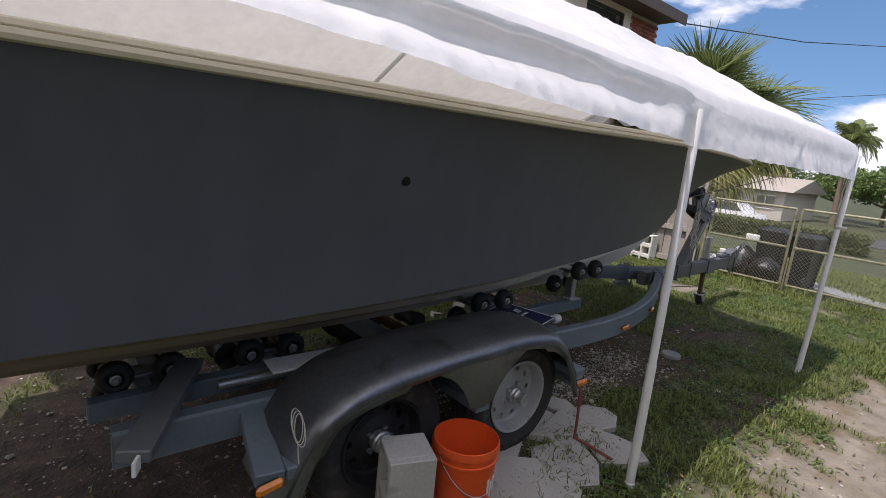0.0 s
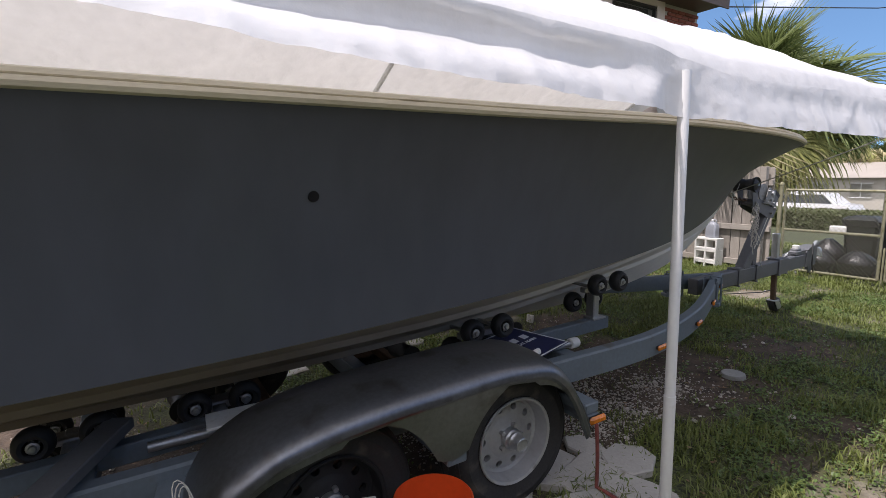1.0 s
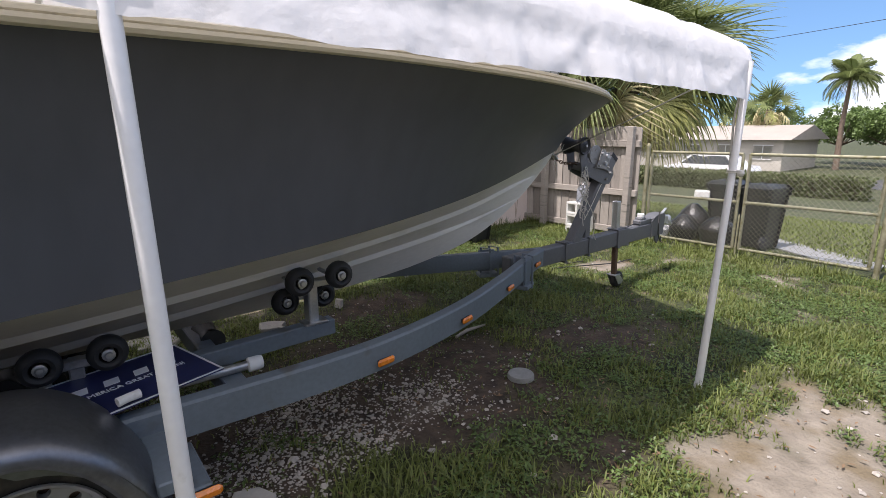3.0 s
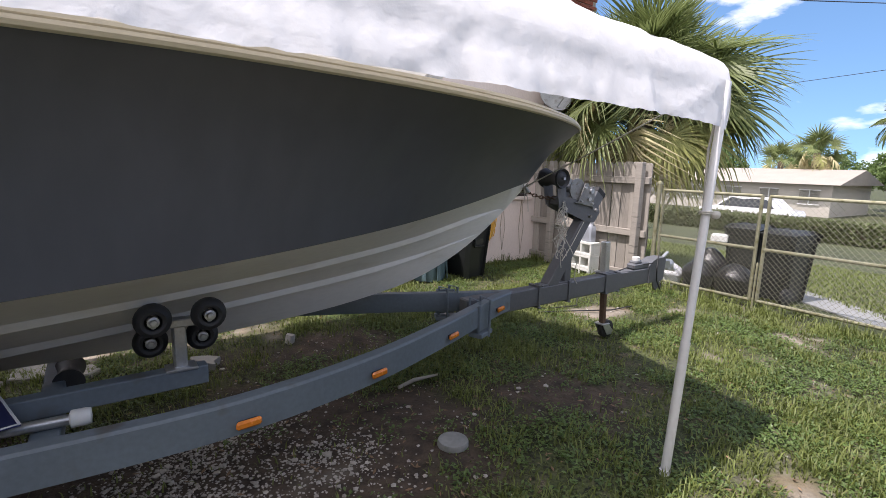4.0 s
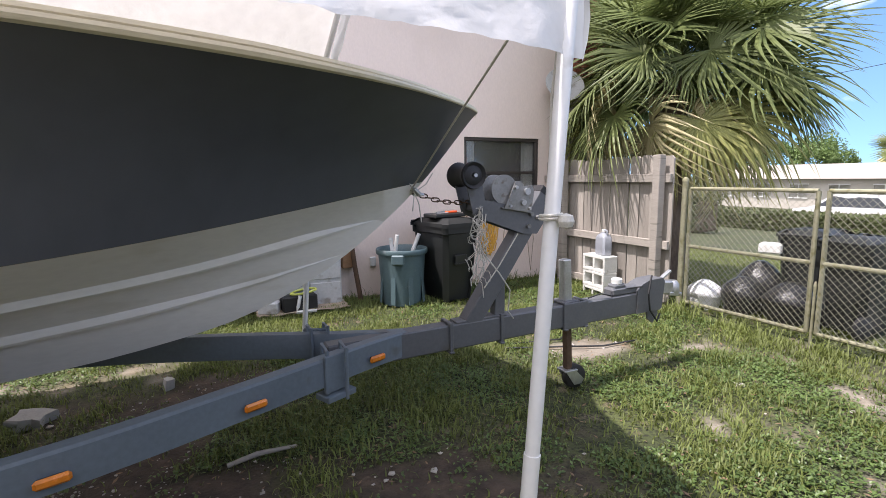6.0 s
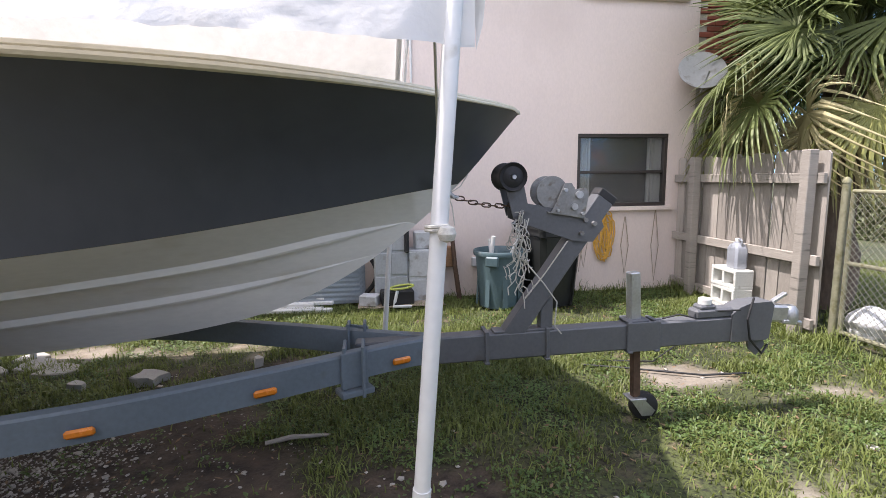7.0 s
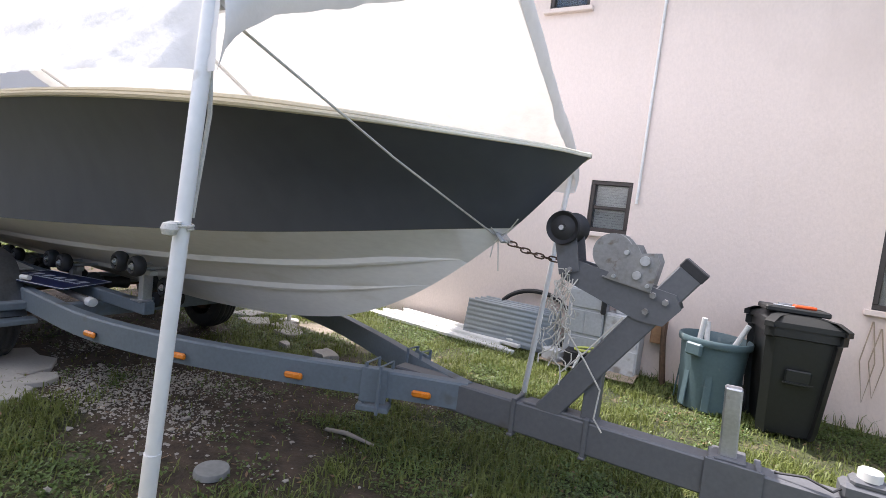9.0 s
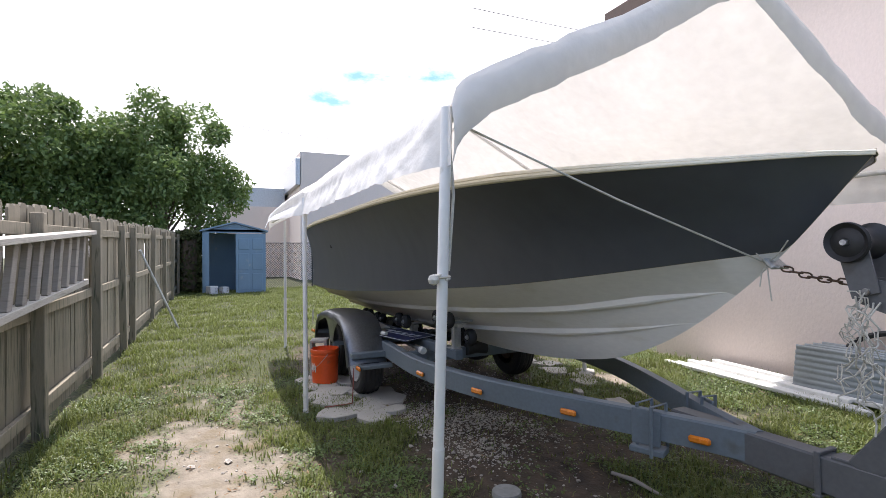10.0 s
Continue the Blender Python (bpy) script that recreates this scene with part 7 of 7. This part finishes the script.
ROOFP = mat("pale_shingle_roof", (0.34, 0.305, 0.265), 0.9, var=0.12, scale=1, fine=12, bump=0.3)
far_house(45, 13.4, 29.0, -1.2, 1.05, 2.15, "white bungalow with a pale roof across the street", ROOFP)
far_house(52, -4.0, 7.5, -1.2, 1.2, 2.3, "pale bungalow partly behind trees across the street", ROOFP)
for i, (x, y, z, r, h) in enumerate(((51, 6.8, 2.0, 2.4, 3.0), (58, 9.5, 2.2, 2.6, 2.8), (56, 2.0, 2.8, 3.6, 3.4), (55, -6.0, 2.8, 3.5, 3.6), (60, 13.5, 2.0, 3.0, 2.6), (64, 21.0, 2.6, 3.4, 2.8), (60, 30.0, 3.0, 4.0, 3.2), (63, 40.0, 3.0, 4.0, 3.4), (48, -14, 3.0, 4.0, 4.0))):
    build_tree((x, y, -1.2), 1.6, (x, y, z, r, r, h * 0.8), "bushy green tree across the street", 40 + i, 0.28, 9000, "street_tree", "far trees")

# overhead wires
for pts in (((10.8, 6.0, 4.5), (17, 5.8, 5.4), (25, 5.62, 6.86), (60, 5, 13)), ((-20, 2.1, 8.1), (-20, 5.7, 7.85), (-20, 9.4, 7.8), (-20, 20, 8.2)), ((-8, 9.5, 10.2), (-8, 13.3, 10.25), (-8, 18, 10.4)), ((-8, 9.5, 9.5), (-8, 12.5, 9.55), (-8, 18, 9.7)),
            ((30, 30, 7.0), (30, 14, 5.6), (30, 4, 6.0), (30, -20, 8))):
    rope(pts, 0.012, "thin black overhead utility wire", BLACK, "utility_wire", "utility wires")
m = M()
m.cyl((11.0, 0.98, 0), (11.0, 0.98, 2.25), 0.014, 8)
fl = thing("flag", (11.0, 0.98, 0), "small striped red, white and blue flag on a pole", "flag")
part("pole", m, GALV, fl, world=True)
FRED = mat("flag_red", (0.55, 0.04, 0.05), 0.8, var=0.1, scale=5)
FBLUE = mat("flag_blue", (0.03, 0.05, 0.25), 0.8, var=0.1, scale=5)


def flag_strip(z0, z1, k0, k1, dx=0.0):
    m = M()
    m.grid([[(11.0 - dx + 0.025 * math.sin(1.1 * k), 0.99 + 0.09 * k, 2.14 - 0.03 * k + z * (1 - 0.03 * k)) for z in (z0, z1)] for k in range(k0, k1)])
    return m


for i in range(7):
    part("stripe", flag_strip(-0.042 * i, -0.042 * (i + 1), 0, 9), FRED if i % 2 == 0 else SIGN_WHITE, fl, world=True)
part("canton", flag_strip(0.0, -0.17, 0, 4, 0.006), FBLUE, fl, "blue corner field", world=True)


# ---------------- ground cover ----------------
def scatter_grass(name, x0, x1, y0, y1, per_m2, height, width, seed, label, keep):
    rng = np.random.default_rng(seed)
    n = int((x1 - x0) * (y1 - y0) * per_m2)
    x, y = rng.uniform(x0, x1, n), rng.uniform(y0, y1, n)
    # thin the blades out over bare soil and sand, in tufts
    p = np.array([keep(a, b) for a, b in zip(x, y)])
    ok = rng.uniform(0, 1, n) < p
    x, y = x[ok], y[ok]
    n = len(x)
    z = np.array([ground_z(a, b) for a, b in zip(x, y)]) - 0.004
    az = rng.uniform(0, 2 * np.pi, n)
    h = height * rng.uniform(0.45, 1.25, n) * (0.7 + 0.6 * p[ok])
    lean = rng.uniform(0.25, 1.3, n)
    w = width * rng.uniform(0.7, 1.3, n)
    d = np.stack([np.cos(az), np.sin(az), np.zeros(n)], 1)
    s = np.stack([-np.sin(az), np.cos(az), np.zeros(n)], 1)
    up = np.array([0, 0, 1.0])
    b = np.stack([x, y, z], 1)
    mid = b + up * (h * 0.6)[:, None] + d * (h * lean * 0.3)[:, None]
    tip = b + up * (h * (1 - 0.25 * lean))[:, None] + d * (h * lean * 0.85)[:, None]
    v = np.stack([b - s * w[:, None], b + s * w[:, None], mid + s * (w * 0.8)[:, None], mid - s * (w * 0.8)[:, None], tip], 1).reshape(-1, 3)
    k = np.arange(n) * 5
    f = np.concatenate([np.stack([k, k + 1, k + 2, k + 3], 1).ravel(), np.stack([k + 3, k + 2, k + 4], 1).ravel()])
    me = bpy.data.meshes.new(name)
    me.vertices.add(5 * n)
    me.vertices.foreach_set("co", v.ravel())
    me.loops.add(7 * n)
    me.loops.foreach_set("vertex_index", f)
    me.polygons.add(2 * n)
    me.polygons.foreach_set("loop_start", np.concatenate([np.arange(n) * 4, 4 * n + np.arange(n) * 3]))
    me.update(calc_edges=True)
    me.validate()
    me.materials.append(GRASS)
    return tagged(new(name, me), label, "grass", kind="stuff")


def lush(x, y):
    return max(0.0, (1 - sand_at(x, y) * 1.02)) * max(0.0, 1 - 0.96 * soil_at(x, y)) * (0.2 + 0.8 * min(1.0, max(0.0, 0.5 + 1.8 * n2(x, y, 2.3, 4)))) + 0.09 * max(0.0, n2(x, y, 3.3, 17))


scatter_grass("grass", 2.4, 9.66, -0.1, 6.48, 4200, 0.062, 0.0036, 1, "short green lawn grass with bare patches", lush)
scatter_grass("grass", -2.5, 2.4, -0.1, 6.48, 1700, 0.068, 0.005, 2, "short green lawn grass with bare patches", lush)
scatter_grass("grass", -14.0, -2.5, -0.1, 6.48, 1100, 0.085, 0.007, 3, "short green lawn grass at the yard's end", lush)
scatter_grass("grass", 9.75, 16.0, -1.0, 9.0, 700, 0.06, 0.007, 4, "mown lawn grass beyond the gate", lambda x, y: 0.0 if abs((y - 2.05) - (x - 10.0) * 1.42 + 0.0) < 0.55 and x < 11.7 else 0.9)


def wall_weeds(x, y):
    d = min(abs(y - 6.5), abs(y + 0.1), abs(x - 9.5))
    return max(0.0, 1 - d / 0.25) * (0.5 + 0.8 * n2(x, y, 3, 6))


scatter_grass("tall_grass", 2.4, 9.6, -0.1, 6.48, 1500, 0.17, 0.0035, 6, "taller grass along the wall and fences", wall_weeds)


def scatter_leaves(name, n, box, size, seed, label, keep):
    """Small broad weed leaves in rosettes near the ground."""
    rng = np.random.default_rng(seed)
    x, y = rng.uniform(box[0], box[1], n), rng.uniform(box[2], box[3], n)
    ok = rng.uniform(0, 1, n) < np.array([keep(a, b) for a, b in zip(x, y)])
    x, y = x[ok], y[ok]
    x, y = np.repeat(x, 6), np.repeat(y, 6)
    n = len(x)
    x, y = x + rng.normal(0, 0.022, n), y + rng.normal(0, 0.022, n)
    az, el = rng.uniform(0, 2 * np.pi, n), rng.uniform(0.1, 0.9, n)
    L = size * rng.uniform(0.5, 1.3, n)
    d = np.stack([np.cos(az) * np.cos(el), np.sin(az) * np.cos(el), np.sin(el)], 1)
    s = np.stack([-np.sin(az), np.cos(az), np.zeros(n)], 1)
    b = np.stack([x, y, np.array([ground_z(a, c) for a, c in zip(x, y)]) + rng.uniform(0.0, 0.035, n)], 1)
    v = np.stack([b, b + d * (L * 0.5)[:, None] + s * (L * 0.3)[:, None], b + d * L[:, None] - np.array([0, 0, 1]) * (L * 0.2)[:, None], b + d * (L * 0.5)[:, None] - s * (L * 0.3)[:, None]], 1).reshape(-1, 3)
    me = bpy.data.meshes.new(name)
    me.from_pydata(v.tolist(), [], np.arange(4 * n).reshape(-1, 4).tolist())
    me.materials.append(WEED)
    return tagged(new(name, me), label, "weeds", kind="stuff")


scatter_leaves("weeds", 46000, (1.8, 9.6, -0.1, 6.4), 0.026, 8, "low broad-leaved weeds in the lawn",
               lambda x, y: max(0.0, 1 - sand_at(x, y)) * (0.1 + 0.9 * (1 - soil_at(x, y))) * min(1.0, max(0.0, 0.4 + 2.0 * n2(x, y, 1.7, 12))))


def scatter_stones(name, n, box, size, seed, label, keep, material):
    rng = np.random.default_rng(seed)
    x, y = rng.uniform(box[0], box[1], n), rng.uniform(box[2], box[3], n)
    ok = rng.uniform(0, 1, n) < np.array([keep(a, b) for a, b in zip(x, y)])
    x, y = x[ok], y[ok]
    n = len(x)
    base = np.array([(1, 0, 0), (-1, 0, 0), (0, 1, 0), (0, -1, 0), (0, 0, 1), (0, 0, -1), (0.6, 0.6, 0.55), (-0.6, 0.6, 0.55), (-0.6, -0.6, 0.55), (0.6, -0.6, 0.55)], float)
    tri = np.array([(4, 6, 7), (4, 7, 8), (4, 8, 9), (4, 9, 6), (0, 2, 6), (2, 7, 6), (2, 1, 7), (1, 8, 7), (1, 3, 8), (3, 9, 8), (3, 0, 9), (0, 6, 9), (0, 5, 2), (2, 5, 1), (1, 5, 3), (3, 5, 0)])
    sc = size * rng.lognormal(0, 0.45, n)
    v = base[None] * (sc[:, None, None] * rng.uniform(0.6, 1.25, (n, 10, 1))) * np.array([1, 1, 0.6])
    a = rng.uniform(0, 6.28, n)
    c, s = np.cos(a), np.sin(a)
    vx = v[:, :, 0] * c[:, None] - v[:, :, 1] * s[:, None] + x[:, None]
    vy = v[:, :, 0] * s[:, None] + v[:, :, 1] * c[:, None] + y[:, None]
    vz = v[:, :, 2] + (np.array([ground_z(p, q) for p, q in zip(x, y)]) + sc * 0.25)[:, None]
    V = np.stack([vx, vy, vz], 2).reshape(-1, 3)
    F = (tri[None] + 10 * np.arange(n)[:, None, None]).reshape(-1, 3)
    me = bpy.data.meshes.new(name)
    me.from_pydata(V.tolist(), [], F.tolist())
    me.materials.append(material)
    return tagged(new(name, me), label, "gravel", kind="stuff")


def gravel_at(x, y):
    s = max(blob(x, y, 3.75, 2.75, 0.75, 0.35), blob(x, y, 4.5, 2.85, 0.5, 0.3), 0.9 * blob(x, y, 3.9, 3.15, 0.55, 0.4), 0.5 * blob(x, y, 2.7, 3.4, 1.2, 0.6), 0.3 * blob(x, y, 1.2, 3.6, 0.7, 0.6))
    return min(1.0, max(0.03 * soil_at(x, y), 1.6 * (s + 0.5 * n2(x, y, 2.2, 15) - 0.3)))


scatter_stones("gravel", 72000, (0.6, 5.6, 2.1, 4.6), 0.0054, 12, "loose pale gravel on the soil under the boat", gravel_at, STONE)
scatter_stones("pebbles", 1500, (1.5, 9.0, 0.0, 4.5), 0.009, 13, "scattered pale pebbles on the bare sand", lambda x, y: 0.1 + 0.8 * max(sand_at(x, y), 0.4 * soil_at(x, y)), STONE)
LITTER = mat("dead_leaf", (0.2, 0.13, 0.075), 0.9, var=0.4, scale=5, bump=0.0, island=0.8)
rng_l = np.random.default_rng(31)
nl = 3600
lx, ly = rng_l.uniform(0.8, 9.4, nl), rng_l.uniform(0.1, 6.3, nl)
la, ll = rng_l.uniform(0, 6.28, nl), rng_l.uniform(0.008, 0.024, nl)
lb = np.stack([lx, ly, np.array([ground_z(p, q) for p, q in zip(lx, ly)]) + rng_l.uniform(0.008, 0.03, nl)], 1)
ld = np.stack([np.cos(la), np.sin(la), rng_l.uniform(-0.3, 0.3, nl)], 1) * ll[:, None]
ls = np.stack([-np.sin(la), np.cos(la), rng_l.uniform(-0.3, 0.3, nl)], 1) * (ll * 0.35)[:, None]
me = bpy.data.meshes.new("leaf_litter")
me.from_pydata(np.stack([lb - ld, lb + ls, lb + ld, lb - ls], 1).reshape(-1, 3).tolist(), [], np.arange(4 * nl).reshape(-1, 4).tolist())
me.materials.append(LITTER)
tagged(new("leaf_litter", me), "dry brown leaf litter over soil and grass", "leaves", kind="stuff")


# ---------------- bricks of the house corner ----------------
def lay_bricks():
    m = M()
    m.box((0, 0, 0), (0.2, 0.03, 0.057), (0, 0, 0), 0.004)
    me = m.mesh("brick", BRICK, 0)
    z, row, n = 2.55, 0, 0
    while z < 4.5:
        x = 9.87 + (0.105 if row % 2 else 0.0)
        while x < 10.72:
            o = part("brick", me, None, BRICK_WALL)
            o.matrix_basis = Matrix.Translation((x, WALL_Y + 0.025, z))
            x += 0.211
            n += 1
        z += 0.068
        row += 1


lay_bricks()
